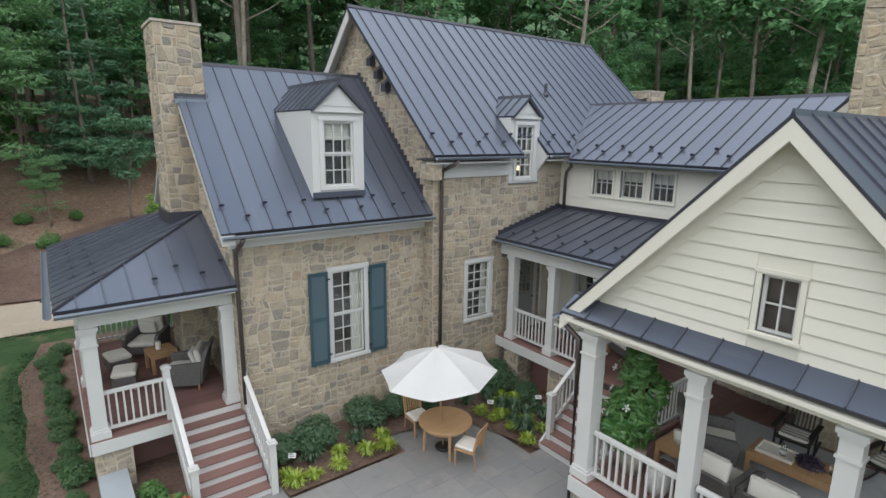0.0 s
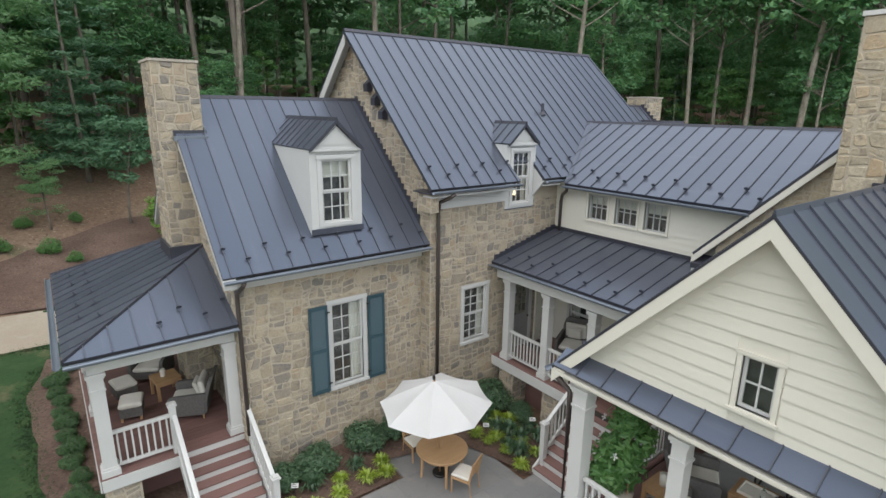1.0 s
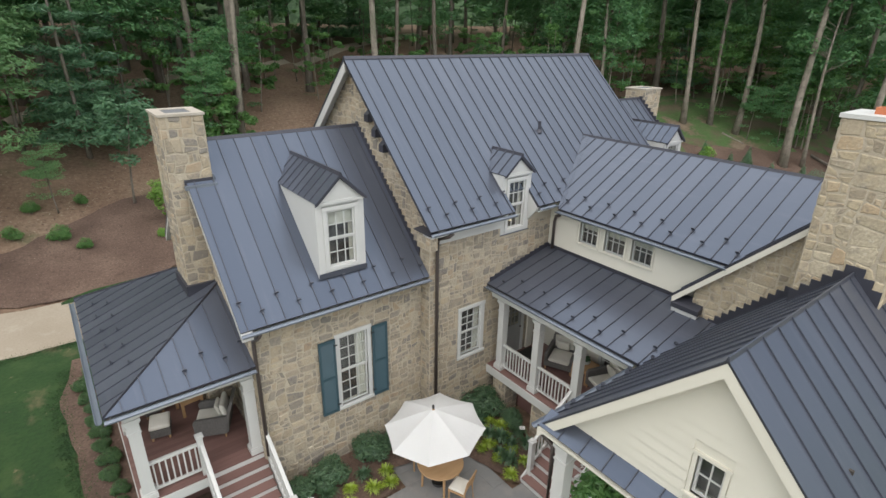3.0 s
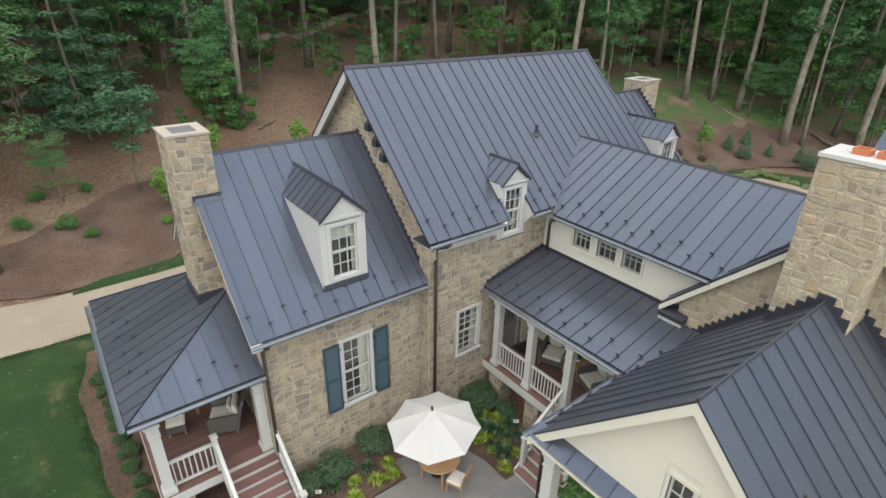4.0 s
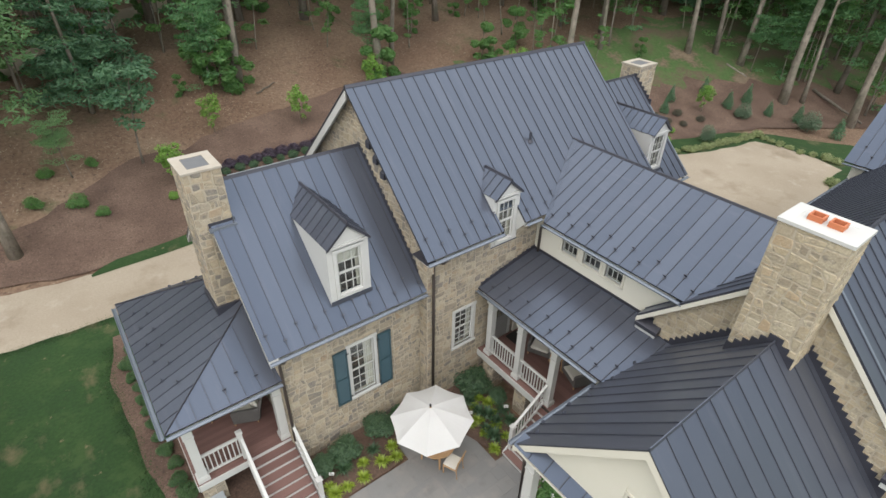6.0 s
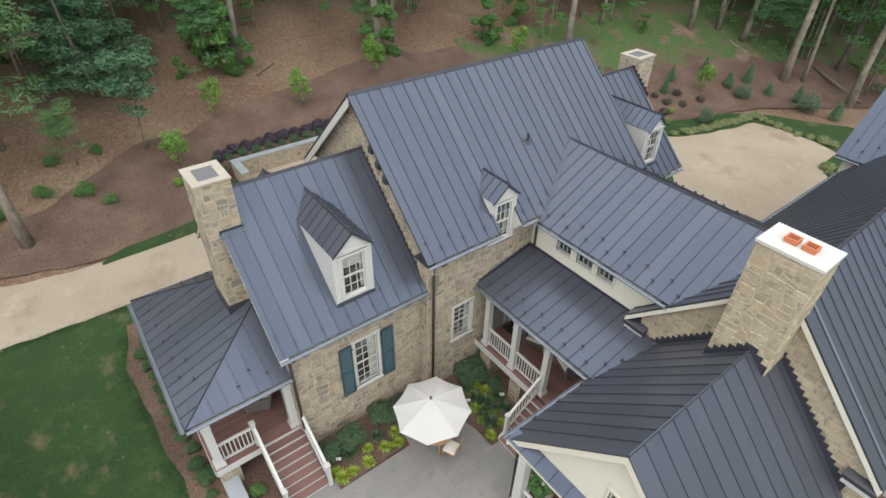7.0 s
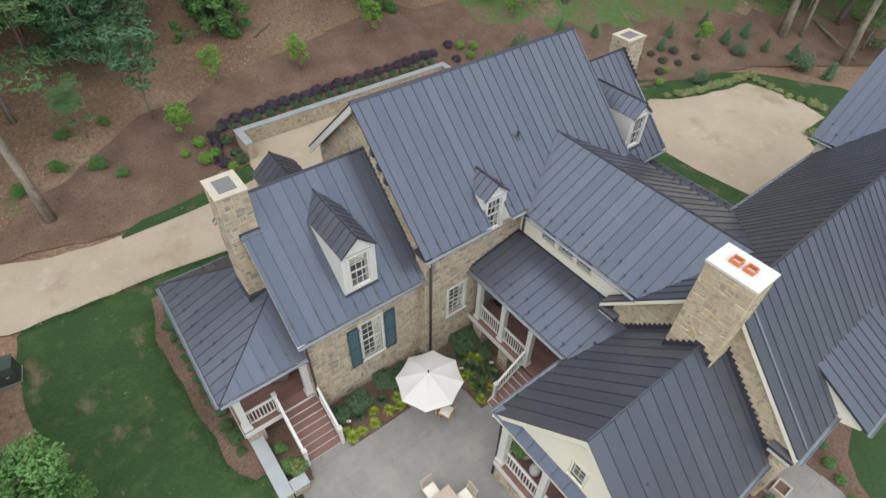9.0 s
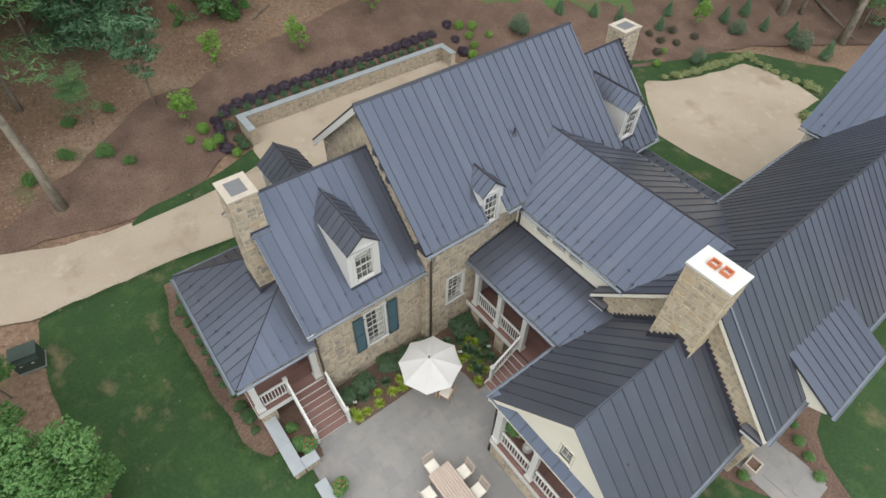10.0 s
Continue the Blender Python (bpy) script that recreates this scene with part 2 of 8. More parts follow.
def part(name, bm, mat, parent, label="", smooth=False):
    ob = new(name, bm if isinstance(bm, bpy.types.Mesh) else mesh_of(name, bm, mat, smooth))
    ob.parent = parent
    if label:
        ob["label"] = label
    return ob


def thing(name, label, category, group="", kind="", at=None):
    ob = tagged(new(name), label, category, group, kind)
    if at:
        ob.matrix_basis = at
    return ob


def boxes(*items):
    bm = bmesh.new()
    for b in items:
        box(bm, *b)
    return bm


def clip(poly, a, b, c):
    """The part of a convex outline where a*u + b*v <= c."""
    out = []
    for (u0, v0), (u1, v1) in zip(poly, poly[1:] + poly[:1]):
        d0, d1 = a * u0 + b * v0 - c, a * u1 + b * v1 - c
        if d0 <= 0:
            out.append((u0, v0))
        if (d0 < 0) != (d1 < 0) and abs(d1 - d0) > 1e-12:
            t = d0 / (d0 - d1)
            out.append((u0 + t * (u1 - u0), v0 + t * (v1 - v0)))
    return out


def area(poly):
    return 0.5 * abs(sum(a[0] * b[1] - b[0] * a[1] for a, b in zip(poly, poly[1:] + poly[:1]))) if len(poly) > 2 else 0.0


def guard_mesh():
    bm = bmesh.new()
    box(bm, -0.02, 0.02, -0.11, 0.03, 0.0, 0.012)
    box(bm, -0.052, 0.052, -0.013, 0.013, 0.012, 0.065)
    box(bm, -0.03, 0.03, -0.013, 0.013, 0.065, 0.08)
    return mesh_of("snow_guard", bm, SEAM)


GUARD = guard_mesh()
SLOPES = []


def slope(house, polys, origin, along, up, gap=0.4375, phase=0.0, guards=None, deck=0.075, skip=None):
    """A roof slope of standing-seam metal. polys: convex outlines in metres along the eave and up the slope."""
    origin, along, up = Vector(origin), Vector(along).normalized(), Vector(up).normalized()
    out = along.cross(up).normalized()
    if out.z < 0:
        out = -out
    at = lambda u, v, h=0.0: origin + along * u + up * v + out * h
    bm = bmesh.new()
    SLOPES.append(1)
    inset = 0.003 * (len(SLOPES) % 3)
    for poly in polys:
        mid = sum(p[0] for p in poly) / len(poly)
        prism(bm, [at(u + (inset if u < mid else -inset), v, -0.006) for u, v in poly], -out * deck)
    base = part("roof_slope", bm, METAL_TRIM, house)
    lo, hi = min(p[0] for q in polys for p in q), max(p[0] for q in polys for p in q)
    cuts = [lo]
    k = lo + (phase or gap)
    while k < hi - 0.08:
        cuts.append(k)
        k += gap
    cuts.append(hi)
    turn = Matrix((along, up, out)).transposed().to_4x4()
    for i, (a, b) in enumerate(zip(cuts, cuts[1:])):
        for poly in polys:
            strip = clip(clip(poly, -1, 0, -a), 1, 0, b)
            if area(strip) > 0.004:
                bm = bmesh.new()
                prism(bm, [at(u, v, -0.004) for u, v in strip], out * 0.01)
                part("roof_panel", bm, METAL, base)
        if i:
            for poly in polys:
                line = clip(clip(poly, -1, 0, 0.006 - a), 1, 0, a + 0.006)
                if area(line) > 0.001:
                    v0, v1 = min(p[1] for p in line), max(p[1] for p in line)
                    bm = bmesh.new()
                    prism(bm, [at(a - 0.008, v0, 0.004), at(a + 0.008, v0, 0.004), at(a + 0.008, v1, 0.004), at(a - 0.008, v1, 0.004)], out * 0.03)
                    part("seam", bm, SEAM, base)
                    if guards and v0 < 0.25 and v1 > 1.2:
                        g = part("snow_guard", GUARD, METAL_TRIM, base)
                        p = at(a, v0 + guards[i % len(guards)], 0.03)
                        g.matrix_basis = Matrix.Translation(p) @ turn
    return base


def cells(u0, u1, v0, v1, size, seed):
    """Roughly squared rubble that fills a rectangle: uneven courses, split and bent."""
    rnd = random.Random(seed)
    found = []

    def bend(u, v):
        n1 = noise.noise((u * 2.3, v * 2.9, seed * 1.7))
        n2 = noise.noise((u * 2.6 + 31, v * 2.4, seed * 1.3))
        n3 = noise.noise((u * 5.1 + 7, v * 5.7, seed * 0.7))
        return (u + size * (0.34 * n1 + 0.2 * n3), v + size * (0.28 * n2 + 0.2 * n3))

    def split(a, b, c, d):
        w, h = b - a, d - c
        big = size * rnd.uniform(0.38, 1.75)
        if w > big * 1.35 and w >= h * 1.05 or w > 2.6 * size:
            m = a + w * rnd.uniform(0.32, 0.68)
            split(a, m, c, d), split(m, b, c, d)
        elif h > big * 0.95 or h > 1.25 * size:
            m = c + h * rnd.uniform(0.34, 0.66)
            split(a, b, c, m), split(a, b, m, d)
        else:
            e = min(w, h)
            ring = []
            for (x, y, sx, sy) in ((a, c, 1, 1), (b, c, -1, 1), (b, d, -1, -1), (a, d, 1, -1)):
                if rnd.random() < 0.7:
                    k1, k2 = e * rnd.uniform(0.06, 0.28), e * rnd.uniform(0.06, 0.28)
                    pair = [(x + sx * k1, y), (x, y + sy * k2)]
                    ring += pair if (sx * sy < 0) else pair[::-1]
                else:
                    ring.append((x, y))
            found.append([bend(*p) for p in ring])
    step = size * 6
    nu, nv = max(1, round((u1 - u0 + 2 * size) / step)), max(1, round((v1 - v0 + 2 * size) / step))
    for i in range(nu):
        for j in range(nv):
            du, dv = (u1 - u0 + 2 * size) / nu, (v1 - v0 + 2 * size) / nv
            split(u0 - size + i * du, u0 - size + (i + 1) * du, v0 - size + j * dv, v0 - size + (j + 1) * dv)
    return found


def shrink(poly, d):
    """A convex outline with every side moved inwards by d."""
    cu, cv = sum(p[0] for p in poly) / len(poly), sum(p[1] for p in poly) / len(poly)
    out = list(poly)
    for (ua, va), (ub, vb) in zip(poly, poly[1:] + poly[:1]):
        nu, nv = vb - va, ua - ub
        ln = math.hypot(nu, nv)
        if ln < 1e-6:
            continue
        nu, nv = nu / ln, nv / ln
        c = nu * ua + nv * va
        if nu * cu + nv * cv > c:
            nu, nv, c = -nu, -nv, -c
        out = clip(out, nu, nv, c - d)
        if len(out) < 3:
            return []
    keep = []
    for p in out:
        if not keep or math.hypot(p[0] - keep[-1][0], p[1] - keep[-1][1]) > 0.012:
            keep.append(p)
    if len(keep) > 2 and math.hypot(keep[0][0] - keep[-1][0], keep[0][1] - keep[-1][1]) < 0.012:
        keep.pop()
    return keep if len(keep) > 2 else []


STONE_JOBS = []


def stones(wall, outline, origin, along, up, openings=(), size=0.26, seed=1, singly=True, joint=0.015):
    """Remembers a stone face; the stones themselves are laid at the end of the file."""
    STONE_JOBS.append((wall, outline, Vector(origin), Vector(along).normalized(), Vector(up).normalized(), openings, size, seed, singly, joint))


def lay_stones(wall, outline, origin, along, up, openings, size, seed, singly, joint):
    rnd = random.Random(seed + 77)
    out = along.cross(up).normalized()
    us, vs = [p[0] for p in outline], [p[1] for p in outline]
    joined = bmesh.new()
    area2 = sum(a[0] * b[1] - b[0] * a[1] for a, b in zip(outline, outline[1:] + outline[:1]))
    ccw = outline if area2 > 0 else outline[::-1]
    for poly in cells(min(us), max(us), min(vs), max(vs), size, seed):
        for (ua, va), (ub, vb) in zip(ccw, ccw[1:] + ccw[:1]):
            nu, nv = vb - va, ua - ub
            poly = clip(poly, nu, nv, nu * ua + nv * va)
            if len(poly) < 3:
                break
        if len(poly) < 3:
            continue
        for (a0, a1, b0, b1) in openings:
            inside = clip(clip(clip(clip(poly, 1, 0, a1), -1, 0, -a0), 0, 1, b1), 0, -1, -b0)
            if area(inside) > 1e-4:
                best = max((clip(poly, 1, 0, a0), clip(poly, -1, 0, -a1), clip(poly, 0, 1, b0), clip(poly, 0, -1, -b1)), key=area)
                poly = best
            if len(poly) < 3:
                break
        if len(poly) < 3 or area(poly) < 0.006:
            continue
        low = shrink(poly, joint)
        top = shrink(poly, joint + rnd.uniform(0.010, 0.018))
        if len(low) < 3 or area(top) < 0.002 or len(top) != len(low):
            top = [(0.86 * (u - sum(p[0] for p in low) / len(low)) + sum(p[0] for p in low) / len(low), 0.86 * (v - sum(p[1] for p in low) / len(low)) + sum(p[1] for p in low) / len(low)) for u, v in low] if len(low) > 2 else []
        if len(top) < 3:
            continue
        h = rnd.uniform(0.006, 0.018)
        bm = bmesh.new() if singly else joined
        at = lambda p, d: origin + along * p[0] + up * p[1] + out * d
        a = [bm.verts.new(at(p, 0.0)) for p in low]
        b = [bm.verts.new(at(p, h + rnd.uniform(-0.004, 0.004))) for p in top]
        k = len(a)
        bm.faces.new(b)
        for i in range(k):
            bm.faces.new((a[i], a[(i + 1) % k], b[(i + 1) % k], b[i]))
        if singly:
            me = bpy.data.meshes.new("stone")
            bm.to_mesh(me)
            bm.free()
            me.materials.append(STONE_WARM if wall in WARM_WALLS else STONE)
            new("stone", me).parent = wall
    if singly:
        joined.free()
    else:
        me = bpy.data.meshes.new("stone_facing")
        joined.to_mesh(me)
        joined.free()
        me.materials.append(STONE_FAR)
        ob = tagged(new("stone_facing", me), kind="stuff")
        ob.parent = wall


def wall_boxes(u0, u1, z0, z1, openings):
    """The rectangles of a wall round its openings."""
    us = sorted({u0, u1, *[o[0] for o in openings], *[o[1] for o in openings]})
    zs = sorted({z0, z1, *[o[2] for o in openings], *[o[3] for o in openings]})
    for a, b in zip(us, us[1:]):
        for c, d in zip(zs, zs[1:]):
            m, k = (a + b) / 2, (c + d) / 2
            if not any(o[0] < m < o[1] and o[2] < k < o[3] for o in openings):
                yield a, b, c, d


# ---- building parts ----
def weld(bm):
    """Joins boxes that meet face to face into one solid."""
    bmesh.ops.remove_doubles(bm, verts=bm.verts, dist=1e-4)
    seen = {}
    for f in bm.faces:
        seen.setdefault(frozenset(v.index for v in f.verts), []).append(f)
    bmesh.ops.delete(bm, geom=[f for k in seen.values() if len(k) > 1 for f in k], context='FACES_ONLY')


def wall_x(house, x0, x1, y, z0, z1, openings=(), mat=None, depth=0.32, label=""):
    """A wall along x whose face looks towards -y (or +y, with a negative depth)."""
    bm = bmesh.new()
    for a, b, c, d in wall_boxes(x0, x1, z0, z1, openings):
        box(bm, a, b, min(y, y + depth), max(y, y + depth), c, d)
    weld(bm)
    return part("wall", bm, mat or MORTAR, house, label)


def wall_y(house, y0, y1, x, z0, z1, openings=(), mat=None, depth=0.32, label=""):
    bm = bmesh.new()
    for a, b, c, d in wall_boxes(y0, y1, z0, z1, openings):
        box(bm, min(x, x + depth), max(x, x + depth), a, b, c, d)
    weld(bm)
    return part("wall", bm, mat or MORTAR, house, label)


def gable(house, x, depth, pts, mat=None, label=""):
    """A gable wall in the plane x: pts are (y, z)."""
    bm = bmesh.new()
    prism(bm, [(x, y, z) for y, z in pts], (depth, 0, 0))
    return part("gable_wall", bm, mat or MORTAR, house, label)


def put(bm, m):
    bmesh.ops.transform(bm, matrix=m, verts=bm.verts)
    return bm


def ring(bm, outer, inner, y0, y1):
    """A flat rectangular frame in one piece."""
    def four(r, y):
        return [bm.verts.new(p) for p in ((r[0], y, r[2]), (r[1], y, r[2]), (r[1], y, r[3]), (r[0], y, r[3]))]
    A, B, C, D = four(outer, y0), four(inner, y0), four(outer, y1), four(inner, y1)
    for i in range(4):
        j = (i + 1) % 4
        bm.faces.new((A[i], A[j], B[j], B[i])), bm.faces.new((C[j], C[i], D[i], D[j]))
        bm.faces.new((A[j], A[i], C[i], C[j])), bm.faces.new((B[i], B[j], D[j], D[i]))


def window(house, m, w, h, cols, rows, casing=0.11, sill=True, label="", blind=0.0, proud=0.035, curtain=None, trim=None, sashes=2):
    """A double-hung window: m stands at the middle of the opening's foot, x along the wall, -y outwards."""
    a, d0, d1 = w / 2, -proud, 0.10
    bm = bmesh.new()
    ring(bm, (-a - casing, a + casing, -casing * 0.8, h + casing), (-a, a, 0, h), d0, d1)
    win = part("window", put(bm, m), trim or WHITE, house, label)
    part("head", put(boxes((-a - casing - 0.02, a + casing + 0.02, d0 - 0.015, d0, h + 0.02, h + casing * 1.15)), m), trim or WHITE, win)
    if sill:
        part("sill", put(boxes((-a - casing - 0.03, a + casing + 0.03, d0 - 0.04, d0, -casing * 0.8, -0.01)), m), trim or WHITE, win)
    half = h / sashes
    for k, y in ((0, 0.045), (1, 0.02))[:sashes]:
        z0 = k * half
        bm = bmesh.new()
        s = 0.045
        ring(bm, (-a, a, z0, z0 + half), (-a + s, a - s, z0 + s, z0 + half - s), y, y + 0.04)
        nr = rows // sashes
        for c in range(1, cols):
            u = -a + s + (w - 2 * s) * c / cols
            box(bm, u - 0.011, u + 0.011, y + 0.006, y + 0.034, z0 + s, z0 + half - s)
        for r in range(1, nr):
            z = z0 + s + (half - 2 * s) * r / nr
            box(bm, -a + s, a - s, y + 0.008, y + 0.032, z - 0.011, z + 0.011)
        part("sash", put(bm, m), WHITE, win)
        for c in range(cols):
            for r in range(nr):
                bm = bmesh.new()
                ua, ub = -a + s + (w - 2 * s) * c / cols, -a + s + (w - 2 * s) * (c + 1) / cols
                za, zb = z0 + s + (half - 2 * s) * r / nr, z0 + s + (half - 2 * s) * (r + 1) / nr
                box(bm, ua + 0.002, ub - 0.002, y + 0.016, y + 0.022, za + 0.002, zb - 0.002)
                part("pane", put(bm, m), GLASS, win).visible_shadow = False
    # Added backing panel that gives the panes their grey reflected tone.
    part("shade", put(boxes((-a, a, 0.19, 0.2, 0.0, h)), m), PANE_BACKING, win, "grey backing panel behind the glass, toned for reflections")
    if curtain:
        bm = bmesh.new()
        for s in (-1, 1):
            m0 = a if s > 0 else -a
            reach = w * curtain[0 if s < 0 else 1]
            folds = 8
            pts = []
            for k in range(folds + 1):
                pts.append((m0 - s * reach * k / folds, 0.15 + 0.02 * (k % 2)))
            for (xa, yy), (xb, yz) in zip(pts, pts[1:]):
                if abs(xa - xb) > 1e-3:
                    prism(bm, [(xa, yy, 0.02), (xb, yz, 0.02), (xb, yz, h - 0.02), (xa, yy, h - 0.02)], (0, 0.006, 0))
        part("curtain", put(bm, m), CUSHION, win, "pale gathered curtains")
    if blind:
        bm = bmesh.new()
        n = int(blind * h / 0.06)
        for k in range(n):
            z = h - 0.06 * k
            box(bm, -a + 0.02, a - 0.02, 0.14, 0.15, z - 0.057, z)
        part("blind", put(bm, m), CUSHION, win, "pale fabric blind")
    return win


# Grey of reflected sky with dark room patches, both put into the colour.
PANE_BACKING = overlay(material("pane_backing_tone", [(0.085, 0.08, 0.078), (0.13, 0.122, 0.118)], 0.8, 0, 1.4, 20.0, 0.0), (0.04, 0.036, 0.034), 1.7, 0.45, 0.62, amount=0.9)


def facing_front(x, y, z):
    return pose(x, y, z)


def facing_left(x, y, z):
    """For a wall that looks towards -x."""
    return pose(x, y, z, 0, 0, -90)


def facing_right(x, y, z):
    return pose(x, y, z, 0, 0, 90)


def gutter(house, a, b, out, label=""):
    """A half-round gutter from a to b, hung to the side out."""
    a, b, out = Vector(a), Vector(b), Vector(out)
    bm = bmesh.new()
    r, up = 0.065, Vector((0, 0, 1))
    prof = [(r * math.cos(t), r * math.sin(t)) for t in [math.pi + math.pi * k / 8 for k in range(9)]]
    prof += [((r - 0.01) * math.cos(t), (r - 0.01) * math.sin(t) + 0.002) for t in [2 * math.pi - math.pi * k / 8 for k in range(9)]]
    prism(bm, [a + out * (p[0] + r) + up * p[1] for p in prof], b - a)
    return part("gutter", bm, GUTTER, house, label)


def downspout(house, pts, r=0.048):
    bm = bmesh.new()
    tube(bm, pts, r, 8)
    ob = part("downspout", bm, BRONZE, house, smooth=True)
    return ob


def rake(house, a, b, side, w=0.2, t=0.05, mat=None):
    """A sloping bargeboard from the foot a to the top b, with thickness along side."""
    a, b, side = Vector(a), Vector(b), Vector(side)
    bm = bmesh.new()
    prism(bm, [a, b, b - Vector((0, 0, w)), a - Vector((0, 0, w))], side * t)
    return part("bargeboard", bm, mat or WHITE, house)


def ridge_cap(house, a, b, w=0.07, mat=None):
    a, b = Vector(a), Vector(b)
    d = (b - a).normalized()
    s = d.cross(Vector((0, 0, 1))).normalized()
    up = Vector((0, 0, 1))
    bm = bmesh.new()
    prism(bm, [a - s * w - up * 0.03, a + s * w - up * 0.03, a + s * w * 0.35 + up * 0.055, a - s * w * 0.35 + up * 0.055], b - a)
    return part("ridge_cap", bm, mat or METAL_TRIM, house)


def stepped_flashing(house, pts, side, size=0.2):
    """A band of dark metal along a slope line, its upper edge cut in steps, on a wall that looks towards side."""
    a, b, side = Vector(pts[0]), Vector(pts[1]), Vector(side)
    if a.z > b.z:
        a, b = b, a
    n = max(2, int((b - a).length / size))
    ring = [a - Vector((0, 0, 0.14)), b - Vector((0, 0, 0.14))]
    for k in range(n, 0, -1):
        p, q = a.lerp(b, k / n), a.lerp(b, (k - 1) / n)
        ring += [Vector((p.x, p.y, p.z + 0.035)), Vector((q.x, q.y, p.z + 0.035))]
    bm = bmesh.new()
    prism(bm, ring, side * 0.04)
    return part("flashing", bm, METAL_TRIM, house, "dark stepped metal flashing")


def chimney(house, x0, x1, y0, y1, z0, z1, cap=0.1, seed=3, pots=0, size=0.245, singly=True, cap_mat=None):
    body = part("chimney", boxes((x0, x1, y0, y1, z0, z1)), MORTAR, house, "tall chimney of tan and grey field stone")
    w, d, h = x1 - x0, y1 - y0, z1 - z0
    stones(body, [(0, 0), (w, 0), (w, h), (0, h)], (x0, y0, z0), (1, 0, 0), (0, 0, 1), size=size, seed=seed, singly=singly)
    stones(body, [(0, 0), (d, 0), (d, h), (0, h)], (x0, y1, z0), (0, -1, 0), (0, 0, 1), size=size, seed=seed + 1, singly=singly)
    stones(body, [(0, 0), (w, 0), (w, h), (0, h)], (x1, y1, z0), (-1, 0, 0), (0, 0, 1), size=size, seed=seed + 2, singly=False)
    stones(body, [(0, 0), (d, 0), (d, h), (0, h)], (x1, y0, z0), (0, 1, 0), (0, 0, 1), size=size, seed=seed + 3, singly=False)
    bm = bmesh.new()
    o = 0.035
    rim = 0.2
    box(bm, x0 - o, x1 + o, y0 - o, y0 + rim, z1, z1 + cap)
    box(bm, x0 - o, x1 + o, y1 - rim, y1 + o, z1, z1 + cap)
    box(bm, x0 - o, x0 + rim, y0 + rim, y1 - rim, z1, z1 + cap)
    box(bm, x1 - rim, x1 + o, y0 + rim, y1 - rim, z1, z1 + cap)
    bmesh.ops.remove_doubles(bm, verts=bm.verts, dist=1e-4)
    part("cap", bm, cap_mat or LIMESTONE, body, "pale mortar cap")
    if pots:
        part("crown", boxes((x0 + rim, x1 - rim, y0 + rim, y1 - rim, z1, z1 + cap - 0.004)), cap_mat or LIMESTONE, body)
        for k in range(pots):
            xc, yc = (x0 + x1) / 2, (y0 + y1) / 2 + (k - (pots - 1) / 2) * 0.38
            bm = bmesh.new()
            ring(bm, (-0.14, 0.14, -0.14, 0.14), (-0.105, 0.105, -0.105, 0.105), -0.01, 0.11)
            put(bm, pose(xc, yc, z1 + cap, 90))
            part("chimney_pot", bm, CLAY, body, "square terracotta chimney pot")
    else:
        part("flue_lid", boxes((x0 + rim, x1 - rim, y0 + rim, y1 - rim, z1, z1 + cap * 0.7)), STONE_LID, body, "grey flue lid")
    return body


STONE_LID = material("flue_slab", [(0.11, 0.115, 0.125), (0.16, 0.165, 0.17)], 0.8, 0, 2.0, 30.0, 0.2)


